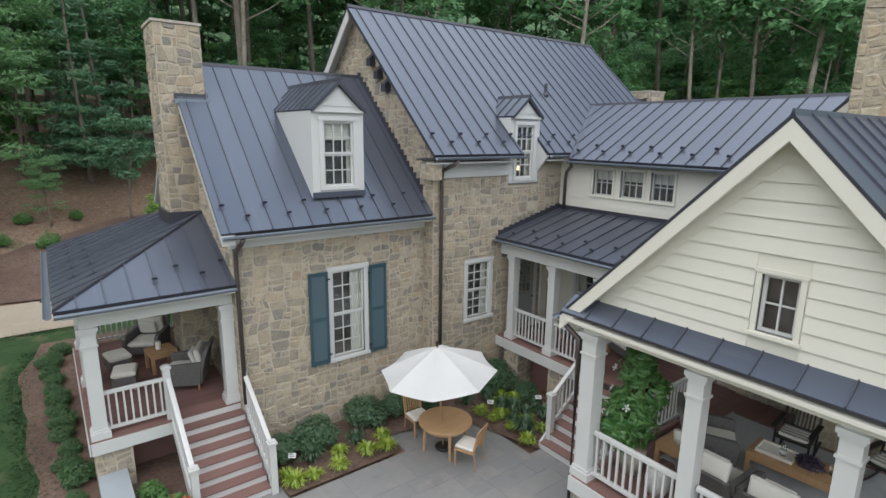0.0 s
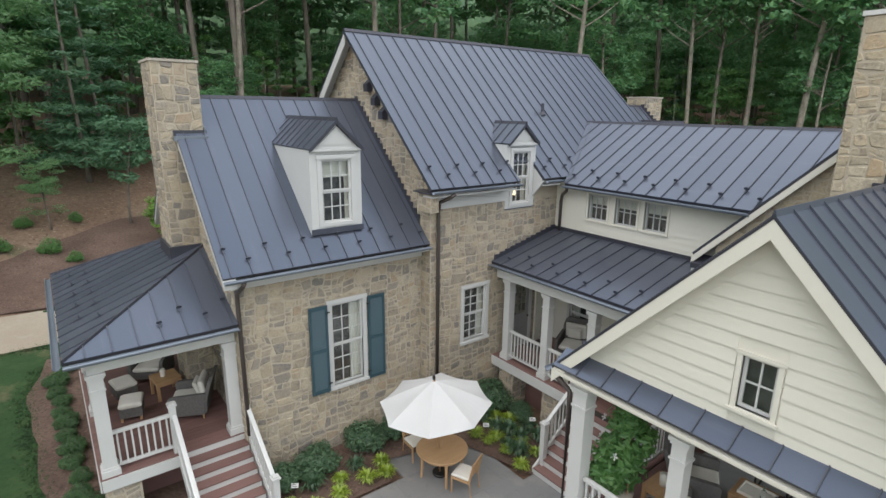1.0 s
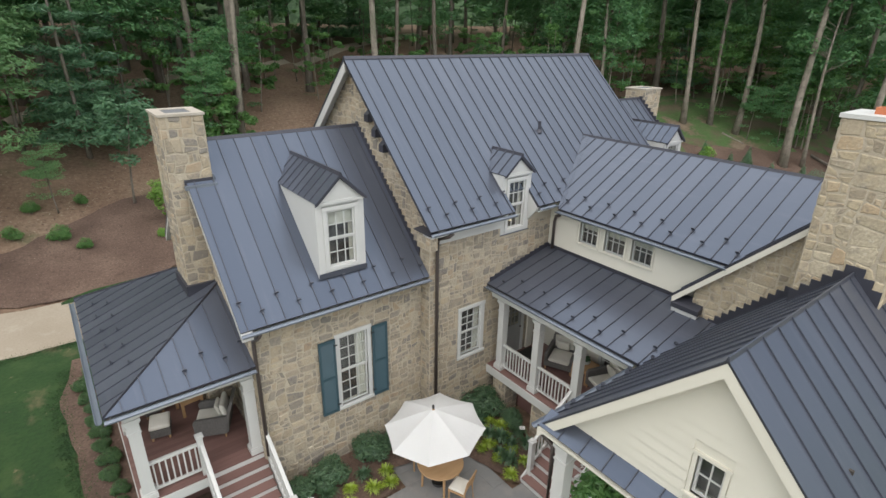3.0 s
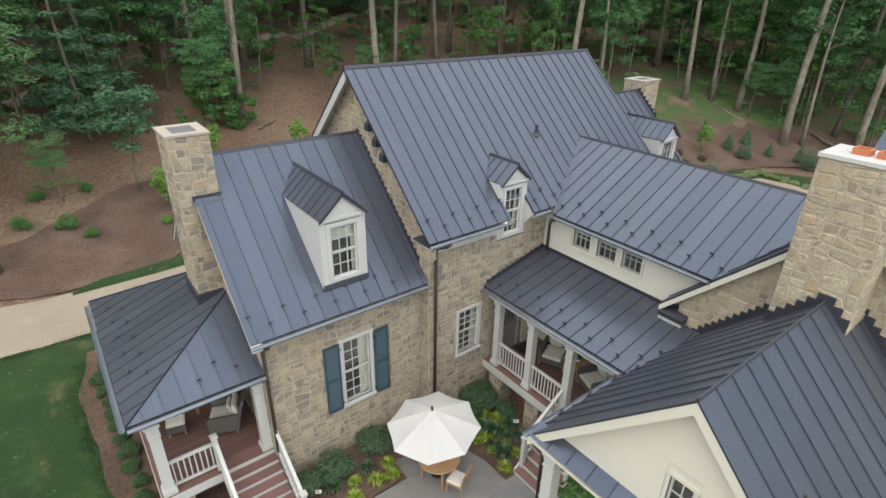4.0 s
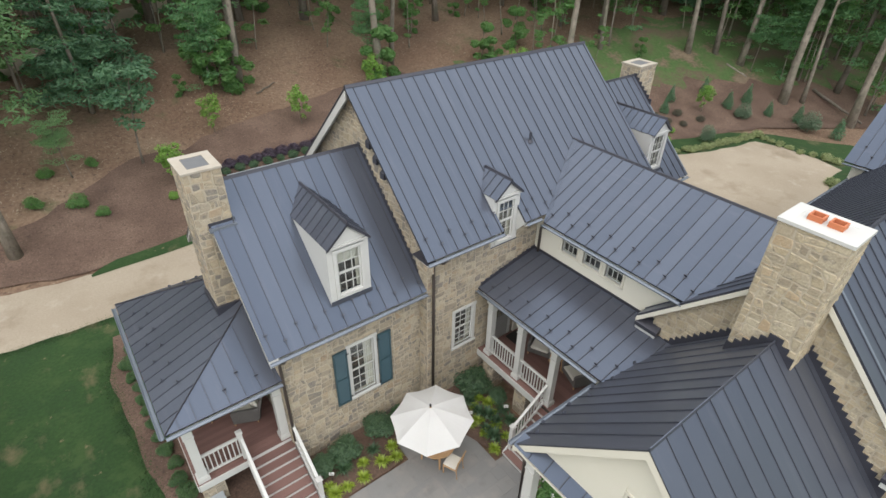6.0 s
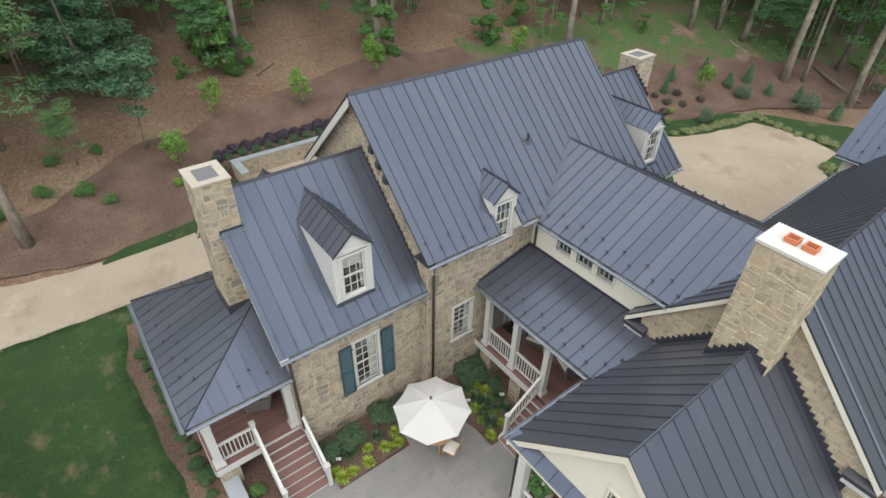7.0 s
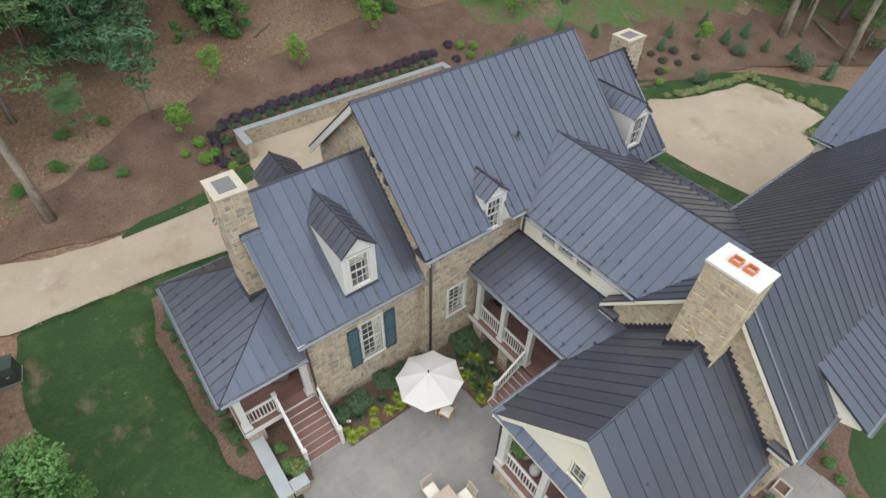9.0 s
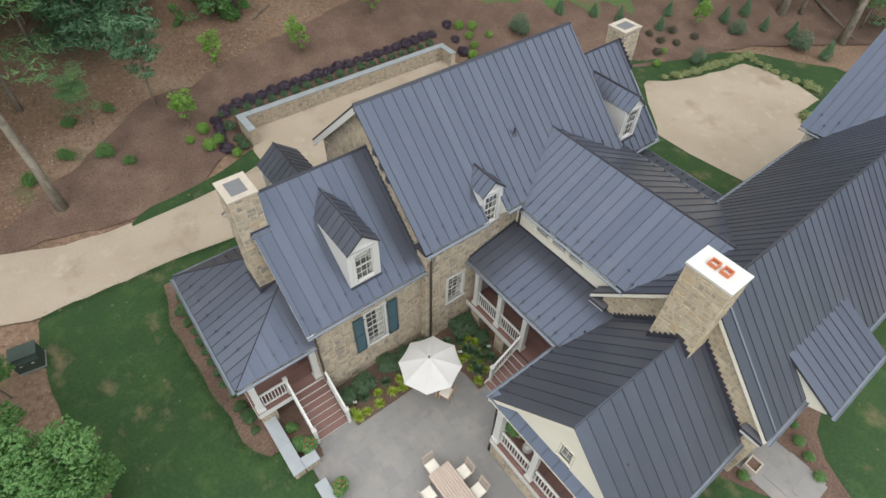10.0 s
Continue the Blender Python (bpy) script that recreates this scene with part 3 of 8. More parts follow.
def dormer(house, xc, y, z0, z1, apex, half, roof, cols=3, rows=4, win_w=0.62, win_h=1.3, win_z=None, glass_top=0.0, apron=0.02):
    """A gabled dormer that looks towards -y. roof(z) gives the y at which the main roof has that height."""
    d = part("dormer", boxes((xc - half, xc - win_w / 2 - 0.1, y, y + 0.14, z0, z1), (xc + win_w / 2 + 0.1, xc + half, y, y + 0.14, z0, z1),
                             (xc - win_w / 2 - 0.1, xc + win_w / 2 + 0.1, y, y + 0.14, z0, win_z - 0.09), (xc - win_w / 2 - 0.1, xc + win_w / 2 + 0.1, y, y + 0.14, win_z + win_h + 0.12, z1)),
             WHITE, house, "white gabled dormer with a metal roof")
    bm = bmesh.new()
    prism(bm, [(xc - half + 0.04, y - 0.02, z1 - 0.055), (xc + half - 0.04, y - 0.02, z1 - 0.055), (xc, y - 0.02, apex - 0.10)], (0, 0.14, 0))
    part("pediment", bm, WHITE, d)
    bm = bmesh.new()
    box(bm, xc - half + 0.01, xc + half - 0.01, y - 0.08, y - 0.022, z1 - 0.09, z1 - 0.03)
    part("cornice", bm, WHITE, d)
    bm = bmesh.new()
    pk = (apex - z1) / half
    prism(bm, [(xc - half + 0.22, y - 0.04, z1 + 0.05), (xc + half - 0.22, y - 0.04, z1 + 0.05), (xc, y - 0.04, z1 + 0.05 + (half - 0.22) * pk)], (0, 0.022, 0))
    part("pediment_panel", bm, WHITE, d)
    for s in (-1, 1):
        bm = bmesh.new()
        x = xc + s * half
        prism(bm, [(x, y + 0.14, z0), (x, roof(z1) + 0.2, z1), (x, y + 0.14, z1)], (-s * 0.06, 0, 0))
        part("cheek", bm, WHITE, d)
    f = facing_front(xc, y, win_z)
    w = window(house, f, win_w, win_h, cols, rows, casing=0.1, sill=False, blind=0.3 if glass_top else 0.0, curtain=(0.15, 0.15))
    part("apron_flashing", boxes((xc - half - 0.02, xc + half + 0.02, y - 0.03, y - 0.004, z0, z0 + apron)), METAL, d)
    # Near-black panel added to stand for the unlit room behind the window.
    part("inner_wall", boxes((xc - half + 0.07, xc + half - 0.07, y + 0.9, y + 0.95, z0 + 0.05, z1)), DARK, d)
    over, yb = 0.13, roof(apex)
    run = half + 0.03
    k = (apex - z1) / half
    ze = apex - run * k
    ln = math.hypot(run, run * k)
    for s in (-1, 1):
        ye = roof(ze)
        poly = [(0, 0), (ye - y + over, 0), (yb - y + over, ln), (0, ln)]
        slope(house, [poly], (xc + s * run, y - over, ze), (0, 1, 0), (-s, 0, k), gap=0.33, deck=0.06)
        rake(house, (xc + s * run, y - over + 0.002, ze - 0.02), (xc, y - over + 0.002, apex - 0.02), (0, 1, 0), w=0.055, t=0.04, mat=METAL_TRIM)
    ridge_cap(house, (xc, y - over - 0.01, apex), (xc, yb - 0.03, apex), 0.045)
    return d


def column(house, x, y, z0, z1, w=0.27):
    c = part("column", boxes((x - w / 2, x + w / 2, y - w / 2, y + w / 2, z0, z1)), WHITE, house)
    bm = bmesh.new()
    for h0, h1, o in ((0, 0.14, 0.045), (0.14, 0.19, 0.025)):
        box(bm, x - w / 2 - o, x + w / 2 + o, y - w / 2 - o, y + w / 2 + o, z0 + h0, z0 + h1)
    part("base", bm, WHITE, c)
    bm = bmesh.new()
    for h0, h1, o in ((0.02, 0.09, 0.045), (0.09, 0.14, 0.022)):
        box(bm, x - w / 2 - o, x + w / 2 + o, y - w / 2 - o, y + w / 2 + o, z1 - h1, z1 - h0)
    part("capital", bm, WHITE, c)
    part("necking", boxes((x - w / 2 - 0.02, x + w / 2 + 0.02, y - w / 2 - 0.02, y + w / 2 + 0.02, z1 - 0.40, z1 - 0.36)), WHITE, c)
    return c


def railing(house, a, b, height=0.92, foot=0.1, gap=0.125):
    """A white railing between two floor points (they may differ in height)."""
    a, b = Vector(a), Vector(b)
    d = b - a
    flat = Vector((d.x, d.y, 0)).normalized()
    s = Vector((-flat.y, flat.x, 0))
    up = Vector((0, 0, 1))
    bm = bmesh.new()
    prism(bm, [a + up * (height - 0.07) - s * 0.045, a + up * (height - 0.07) + s * 0.045, a + up * (height - 0.012) + s * 0.045, a + up * height, a + up * (height - 0.012) - s * 0.045], d)
    top = part("railing", bm, WHITE, house)
    bm = bmesh.new()
    prism(bm, [a + up * foot - s * 0.03, a + up * foot + s * 0.03, a + up * (foot + 0.06) + s * 0.03, a + up * (foot + 0.06) - s * 0.03], d)
    part("bottom_rail", bm, WHITE, top)
    n = max(1, int(Vector((d.x, d.y, 0)).length / gap))
    for k in range(n):
        p = a + d * (k + 0.5) / n
        w = 0.017
        bm = bmesh.new()
        slant = d.z / max(0.01, Vector((d.x, d.y, 0)).length) * w
        prism(bm, [p - flat * w - s * w + up * (foot + 0.05 - slant), p + flat * w - s * w + up * (foot + 0.05 + slant), p + flat * w + s * w + up * (foot + 0.05 + slant), p - flat * w + s * w + up * (foot + 0.05 - slant)], up * (height - 0.11 - foot))
        part("baluster", bm, WHITE, top)
    return top


def newel(house, x, y, z0, z1, w=0.13):
    bm = boxes((x - w / 2, x + w / 2, y - w / 2, y + w / 2, z0, z1))
    box(bm, x - w / 2 - 0.025, x + w / 2 + 0.025, y - w / 2 - 0.025, y + w / 2 + 0.025, z1 + 0.0, z1 + 0.04)
    box(bm, x - w / 2 + 0.01, x + w / 2 - 0.01, y - w / 2 + 0.01, y + w / 2 - 0.01, z1 + 0.04, z1 + 0.07)
    return part("newel_post", bm, WHITE, house)


def steps(house, n, rise, run, start, way, across, width, z_top):
    """Steps that go down from start along way; white risers and red-brown treads."""
    start, way, across = Vector(start), Vector(way), Vector(across)
    for k in range(n):
        z = z_top - k * rise
        p = start + way * (k * run)
        bm = bmesh.new()
        q = [p, p + across * width, p + across * width - way * 0.025, p - way * 0.025]
        prism(bm, [Vector((v.x, v.y, z - rise + (0 if k < n - 1 else 0.002))) for v in q], (0, 0, rise - 0.032))
        part("riser", bm, WHITE, house)
        if k < n - 1:
            zt = z - rise
            q = [p - way * 0.02, p + across * width - way * 0.02, p + across * width + way * (run + 0.022), p + way * (run + 0.022)]
            bm = bmesh.new()
            prism(bm, [Vector((v.x, v.y, zt - 0.03)) for v in q], (0, 0, 0.03))
            part("tread", bm, DECK, house)


def deck(house, x0, x1, y0, y1, z, along_x=True, board=0.14):
    base = part("deck_floor", boxes((x0 + 0.01, x1 - 0.01, y0 + 0.01, y1 - 0.01, z - 0.2, z - 0.03)), DARK, house)
    a, b = (y0, y1) if along_x else (x0, x1)
    n = int((b - a) / board)
    w = (b - a) / n
    for k in range(n):
        c, d = a + k * w + 0.002, a + (k + 1) * w - 0.002
        bm = boxes((x0, x1, c, d, z - 0.026, z)) if along_x else boxes((c, d, y0, y1, z - 0.026, z))
        part("floorboard", bm, DECK, base)
    return base


# ---- stone house: main block, side wings ----
K = 0.935                       # roof pitch of the stone house
house = thing("stone_house", "tan field stone house with blue-grey standing seam metal roofs", "house")
EAVE_Y, EAVE_Z, RIDGE_Y, RIDGE_Z = 9.82, 6.66, 14.11, 10.66
X0, X1 = 7.28, 18.18
SL = math.hypot(RIDGE_Y - EAVE_Y, RIDGE_Z - EAVE_Z)
KM = (RIDGE_Z - EAVE_Z) / (RIDGE_Y - EAVE_Y)
W_FRONT = 10.30
NOTCH = (10.27 - X0, 11.24 - X0, 0.66)
main_front = [[(0, 0), (NOTCH[0], 0), (NOTCH[0], SL), (0, SL)], [(NOTCH[0], NOTCH[2]), (NOTCH[1], NOTCH[2]), (NOTCH[1], SL), (NOTCH[0], SL)], [(NOTCH[1], 0), (X1 - X0, 0), (X1 - X0, SL), (NOTCH[1], SL)]]
slope(house, main_front, (X0, EAVE_Y, EAVE_Z), (1, 0, 0), (0, 1, KM), gap=0.4385, phase=0.255, guards=(0.38, 0.67))
slope(house, [[(0, 0), (X1 - X0, 0), (X1 - X0, SL), (0, SL)]], (X1, 2 * RIDGE_Y - EAVE_Y, EAVE_Z), (-1, 0, 0), (0, -1, KM))
ridge_cap(house, (X0, RIDGE_Y, RIDGE_Z), (X1, RIDGE_Y, RIDGE_Z))
for xa, side in ((X0 + 0.005, 1), (X1 - 0.005, -1)):
    for s in (1,):
        rake(house, (xa, RIDGE_Y + s * (RIDGE_Y - EAVE_Y), EAVE_Z - 0.09), (xa, RIDGE_Y, RIDGE_Z - 0.09), (side, 0, 0), w=0.3, t=0.045)
        bm = bmesh.new()
        prism(bm, [(xa + side * 0.05, RIDGE_Y + s * (RIDGE_Y - EAVE_Y), EAVE_Z - 0.12), (xa + side * 0.05, RIDGE_Y, RIDGE_Z - 0.12), (xa + side * 0.05, RIDGE_Y, RIDGE_Z - 0.16), (xa + side * 0.05, RIDGE_Y + s * (RIDGE_Y - EAVE_Y), EAVE_Z - 0.16)], (side * 0.27, 0, 0))
        part("soffit", bm, WHITE, house)
M_WIN = (8.76, 9.56, 2.14, 3.70)
D2 = (10.74, 0.31, 5.92, 7.34)
front = wall_x(house, 7.6, 17.86, W_FRONT, -0.2, 6.50, [M_WIN, (D2[0] - D2[1] - 0.1, D2[0] + D2[1] + 0.1, 5.80, 6.50)])
stones(front, [(0, 0), (4.9, 0), (4.9, 6.05), (0, 6.05)], (7.6, W_FRONT, 0.0), (1, 0, 0), (0, 0, 1),
       openings=[(M_WIN[0] - 7.71, M_WIN[1] - 7.49, M_WIN[2] - 0.10, M_WIN[3] + 0.13), (D2[0] - 0.57 - 7.6, D2[0] + 0.57 - 7.6, 5.72, 8)], seed=11)
wall_x(house, 7.6, 17.86, 17.92, -0.2, 6.50, depth=-0.32)
top = lambda y: EAVE_Z + KM * (y - EAVE_Y if y < RIDGE_Y else 2 * RIDGE_Y - EAVE_Y - y) - 0.11
L_SIDE = 10.72
left = gable(house, 7.6, 0.32, [(W_FRONT + 0.325, -0.2), (17.59, -0.2), (17.59, top(17.59)), (RIDGE_Y, top(RIDGE_Y)), (W_FRONT + 0.325, top(W_FRONT + 0.325))])
stones(left, [(0, 0), (L_SIDE - W_FRONT, 0), (L_SIDE - W_FRONT, top(W_FRONT)), (0, top(L_SIDE))], (7.6, L_SIDE, 0), (0, -1, 0), (0, 0, 1), seed=15)
stones(left, [(0, 5.0), (17.9 - L_SIDE, 5.0), (17.9 - L_SIDE, top(L_SIDE)), (17.9 - RIDGE_Y, top(RIDGE_Y)), (0, top(17.9))], (7.6, 17.9, 0), (0, -1, 0), (0, 0, 1), seed=14, singly=True)
gable(house, 17.86, -0.32, [(W_FRONT + 0.325, -0.2), (17.59, -0.2), (17.59, top(17.59)), (RIDGE_Y, top(RIDGE_Y)), (W_FRONT + 0.325, top(W_FRONT + 0.325))])
window(house, facing_front((M_WIN[0] + M_WIN[1]) / 2, W_FRONT, M_WIN[2]), M_WIN[1] - M_WIN[0], M_WIN[3] - M_WIN[2], 3, 6, casing=0.11, curtain=(0.2, 0.25))
part("frieze", boxes((7.56, 10.16, W_FRONT - 0.05, W_FRONT, 6.06, 6.46)), WHITE, house)
part("soffit", boxes((7.34, 10.16, EAVE_Y + 0.06, W_FRONT - 0.05, 6.43, 6.47), (11.32, 12.0, EAVE_Y + 0.06, W_FRONT - 0.05, 6.43, 6.47)), WHITE, house)
gutter(house, (X0, EAVE_Y - 0.02, EAVE_Z - 0.06), (10.26, EAVE_Y - 0.02, EAVE_Z - 0.06), (0, -1, 0))
gutter(house, (11.26, EAVE_Y - 0.02, EAVE_Z - 0.06), (11.95, EAVE_Y - 0.02, EAVE_Z - 0.06), (0, -1, 0))
downspout(house, [(7.95, EAVE_Y - 0.08, 6.52), (7.86, EAVE_Y - 0.02, 6.42), (7.8, W_FRONT - 0.12, 6.25), (7.79, W_FRONT - 0.09, 6.05), (7.79, W_FRONT - 0.09, 0.1)])
# cornice return at the foot of the gable
corbel = part("corbel", boxes((7.36, 7.6, 9.95, 10.5, 6.05, 6.52)), MORTAR, house)
stones(corbel, [(0, 0), (0.24, 0), (0.24, 0.47), (0, 0.47)], (7.36, 9.95, 6.05), (1, 0, 0), (0, 0, 1), seed=17, size=0.2)
stones(corbel, [(0, 0), (0.55, 0), (0.55, 0.47), (0, 0.47)], (7.36, 10.5, 6.05), (0, -1, 0), (0, 0, 1), seed=18, size=0.2)
bm = bmesh.new()
prism(bm, [(7.28, 9.86, 6.52), (7.6, 9.86, 6.52), (7.6, 9.86, 6.57), (7.28, 9.86, 6.55)], (0, 0.75, 0))
part("return_roof", bm, METAL_TRIM, house)
dormer(house, D2[0], W_FRONT - 0.02, 5.80, 7.67, 8.18, 0.57, lambda z: EAVE_Y + (z - EAVE_Z) / KM, cols=3, rows=4, win_w=0.66, win_h=1.44, win_z=5.96)
bm = bmesh.new()
prism(bm, [(11.25, 9.87, 6.57), (11.25, 10.28, 6.98), (11.25, 10.28, 6.1)], (0.06, 0, 0))
part("dormer_side", bm, WHITE, house)
# plumbing vent on the roof
bm = bmesh.new()
vy = 11.7
vz = EAVE_Z + KM * (vy - EAVE_Y)
tube(bm, [(13.03, vy, vz - 0.1), (13.03, vy, vz + 0.34)], 0.05, 10)
tube(bm, [(13.03, vy, vz - 0.02), (13.03, vy, vz + 0.08)], [0.12, 0.06], 10)
part("vent_pipe", bm, METAL_TRIM, house)
# three dark vent hoods under the verge of the gable
for yy in (13.2, 12.8, 12.41):
    zz = top(yy) - 0.72
    bm = bmesh.new()
    prism(bm, [(7.6, yy - 0.11, zz), (7.42, yy - 0.11, zz), (7.42, yy - 0.11, zz + 0.2), (7.6, yy - 0.11, zz + 0.36)], (0, 0.22, 0))
    part("vent_hood", bm, METAL_TRIM, house, "dark metal vent hood")

LY, LZ = 10.29, 5.18
LR_Z = LZ + K * (RIDGE_Y - LY)
LSL = math.hypot(RIDGE_Y - LY, LR_Z - LZ)
L_FRONT = 10.72


def wing_roof(x0, x1):
    slope(house, [[(0, 0), (x1 - x0, 0), (x1 - x0, LSL), (0, LSL)]], (x0, LY, LZ), (1, 0, 0), (0, 1, K), gap=0.435, phase=0.165, guards=(0.37, 0.685))
    slope(house, [[(0, 0), (x1 - x0, 0), (x1 - x0, LSL), (0, LSL)]], (x1, 2 * RIDGE_Y - LY, LZ), (-1, 0, 0), (0, -1, K), gap=0.44)
    ridge_cap(house, (x0, RIDGE_Y, LR_Z), (x1, RIDGE_Y, LR_Z), 0.05)
    gutter(house, (x0, LY - 0.02, LZ - 0.06), (x1, LY - 0.02, LZ - 0.06), (0, -1, 0))


wing_roof(2.47, 7.585)
wing_roof(17.875, 22.16)
L_WIN = (4.96, 5.80, 1.80, 3.95)
lw = wall_x(house, 2.76, 7.6, L_FRONT, -0.2, 5.0, [L_WIN])
stones(lw, [(0, 0), (4.84, 0), (4.84, 4.78), (0, 4.78)], (2.76, L_FRONT, 0), (1, 0, 0), (0, 0, 1), openings=[(L_WIN[0] - 2.76 - 0.11, L_WIN[1] - 2.76 + 0.11, L_WIN[2] - 0.1, L_WIN[3] + 0.13)], seed=21)
part("frieze", boxes((2.7, 7.6, L_FRONT - 0.05, L_FRONT, 4.78, 5.0)), WHITE, house)
part("soffit", boxes((2.55, 7.6, LY + 0.06, L_FRONT - 0.05, 4.98, 5.02)), WHITE, house)
lt = lambda y: LZ + K * (y - LY if y < RIDGE_Y else 2 * RIDGE_Y - LY - y) - 0.11
gy0, gy1 = L_FRONT + 0.325, 17.5
lg = gable(house, 2.76, 0.32, [(gy0, -0.2), (gy1, -0.2), (gy1, lt(gy1)), (RIDGE_Y, lt(RIDGE_Y)), (gy0, lt(gy0))])
stones(lg, [(0, 0), (gy1 - L_FRONT, 0), (gy1 - L_FRONT, lt(L_FRONT)), (gy1 - RIDGE_Y, lt(RIDGE_Y)), (0, lt(gy1))], (2.76, gy1, 0), (0, -1, 0), (0, 0, 1), seed=24, singly=False)
for xa, side in ((2.475, 1), (22.155, -1)):
    for s in (-1, 1):
        rake(house, (xa, RIDGE_Y + s * (RIDGE_Y - LY), LZ - 0.09), (xa, RIDGE_Y, LR_Z - 0.09), (side, 0, 0), w=0.16, t=0.26)
wall_x(house, 2.76, 7.6, 17.5, -0.2, 5.0, depth=-0.3)
window(house, facing_front((L_WIN[0] + L_WIN[1]) / 2, L_FRONT, L_WIN[2]), L_WIN[1] - L_WIN[0], L_WIN[3] - L_WIN[2], 3, 6, casing=0.11, curtain=(0.12, 0.36))
wall_x(house, 17.87, 21.9, L_FRONT, -0.2, 5.0)
wall_x(house, 17.87, 21.9, 17.5, -0.2, 5.0, depth=-0.3)
gable(house, 21.9, -0.32, [(gy0, -0.2), (gy1 - 0.32, -0.2), (gy1 - 0.32, lt(gy1)), (RIDGE_Y, lt(RIDGE_Y)), (gy0, lt(gy0))])
LROOF = lambda z: LY + (z - LZ) / K
dormer(house, 5.27, 10.78, 5.70, 7.68, 8.28, 0.64, LROOF, cols=3, rows=4, win_w=0.74, win_h=1.45, win_z=5.95, glass_top=0.3, apron=0.13)
dormer(house, 19.82, 10.78, 5.70, 7.58, 8.14, 0.60, LROOF, cols=3, rows=4, win_w=0.72, win_h=1.42, win_z=5.98, apron=0.13)
chimney(house, 2.11, 3.08, 13.24, 14.40, 1.0, 9.49, cap=0.055, seed=31, size=0.3)
chimney(house, 22.2, 23.42, 13.85, 14.88, 0.0, 9.12, cap=0.06, seed=41, singly=False)
part("saddle_flashing", boxes((2.40, 3.14, 13.08, 13.20, 7.76, 7.86)), GUTTER, house, "pale soldered metal saddle below the chimney")
part("saddle_upturn", boxes((2.42, 3.14, 13.205, 13.235, 7.865, 7.99)), METAL_TRIM, house)
for k in range(4):
    yy = 13.16 + 0.24 * k
    zz = LZ + K * (yy - LY)
    part("step_flashing", boxes((3.085, 3.11, yy, yy + 0.20, zz - 0.05, zz + 0.20)), GUTTER, house, "pale stepped lead flashing")
stepped_flashing(house, [(22.19, 12.95, LZ + K * (12.95 - LY) + 0.06), (22.19, RIDGE_Y, LR_Z + 0.06)], (-1, 0, 0))
vs, ve = Vector((22.04, 10.45, LZ + K * 0.16 + 0.03)), Vector((22.04, 12.9, LZ + K * (12.9 - LY) + 0.03))
bm = bmesh.new()
prism(bm, [vs, vs + Vector((0.07, 0, 0)), ve + Vector((0.07, 0, 0)), ve], (0, 0, 0.035))
part("verge_strip", bm, GUTTER, house, "pale metal strip along the verge")
part("chimney_flashing", boxes((2.04, 2.78, 13.15, 14.42, 4.9, 5.28)), METAL_TRIM, house)
downspout(house, [(2.86, LY - 0.08, 5.05), (2.84, LY - 0.02, 4.95), (2.80, L_FRONT - 0.12, 4.72), (2.80, L_FRONT - 0.09, 4.5), (2.80, L_FRONT - 0.09, 1.3)])
stepped_flashing(house, [(7.6, 10.75, lt(10.75) + 0.2), (7.6, RIDGE_Y, lt(RIDGE_Y) + 0.2)], (-1, 0, 0))


def shutter(x0, x1, z0, z1, y):
    s = part("shutter", boxes((x0, x0 + 0.06, y - 0.045, y, z0, z1), (x1 - 0.06, x1, y - 0.045, y, z0, z1), (x0 + 0.06, x1 - 0.06, y - 0.045, y, z0, z0 + 0.09),
                              (x0 + 0.06, x1 - 0.06, y - 0.045, y, z1 - 0.08, z1), (x0 + 0.06, x1 - 0.06, y - 0.045, y, (z0 + z1) / 2 - 0.04, (z0 + z1) / 2 + 0.04)), TEAL, house, "dark teal louvred shutter")
    z = z0 + 0.10
    while z < z1 - 0.11:
        if abs(z + 0.02 - (z0 + z1) / 2) > 0.06:
            bm = bmesh.new()
            prism(bm, [(x0 + 0.06, y - 0.04, z), (x0 + 0.06, y - 0.032, z - 0.004), (x0 + 0.06, y - 0.006, z + 0.04), (x0 + 0.06, y - 0.014, z + 0.044)], (x1 - x0 - 0.12, 0, 0))
            part("louvre", bm, TEAL, s)
        z += 0.045
    for zz in (z0 + 0.2, z1 - 0.2):
        xh = x1 if x1 < 5.4 else x0
        part("hinge", boxes((xh - 0.05, xh + 0.05, y - 0.06, y - 0.046, zz, zz + 0.035)), BLACK_WOOD, s, "black iron hinge")
    return s


shutter(4.36, 4.83, 1.74, 4.0, L_FRONT - 0.05)
shutter(5.93, 6.40, 1.74, 4.0, L_FRONT - 0.05)
# back porch roof
for s in (-1, 1):
    slope(house, [[(0, 0), (3.2, 0), (3.2, 1.42), (0, 1.42)]], (6.45 + s * 1.1, 18.2, 4.15), (0, 1, 0), (-s, 0, 0.82), gap=0.4)
ridge_cap(house, (6.45, 18.2, 5.05), (6.45, 21.4, 5.05), 0.05)
for xx in (5.55, 7.35):
    column(house, xx, 21.2, 0.2, 4.05, 0.22)
bm = bmesh.new()
prism(bm, [(5.42, 21.3, 4.05), (7.48, 21.3, 4.05), (6.45, 21.3, 4.9)], (0, 0.06, 0))
part("pediment", bm, WHITE, house)
part("floor_slab", boxes((5.4, 7.5, 17.5, 21.3, -0.1, 0.3)), BLUESTONE, house)

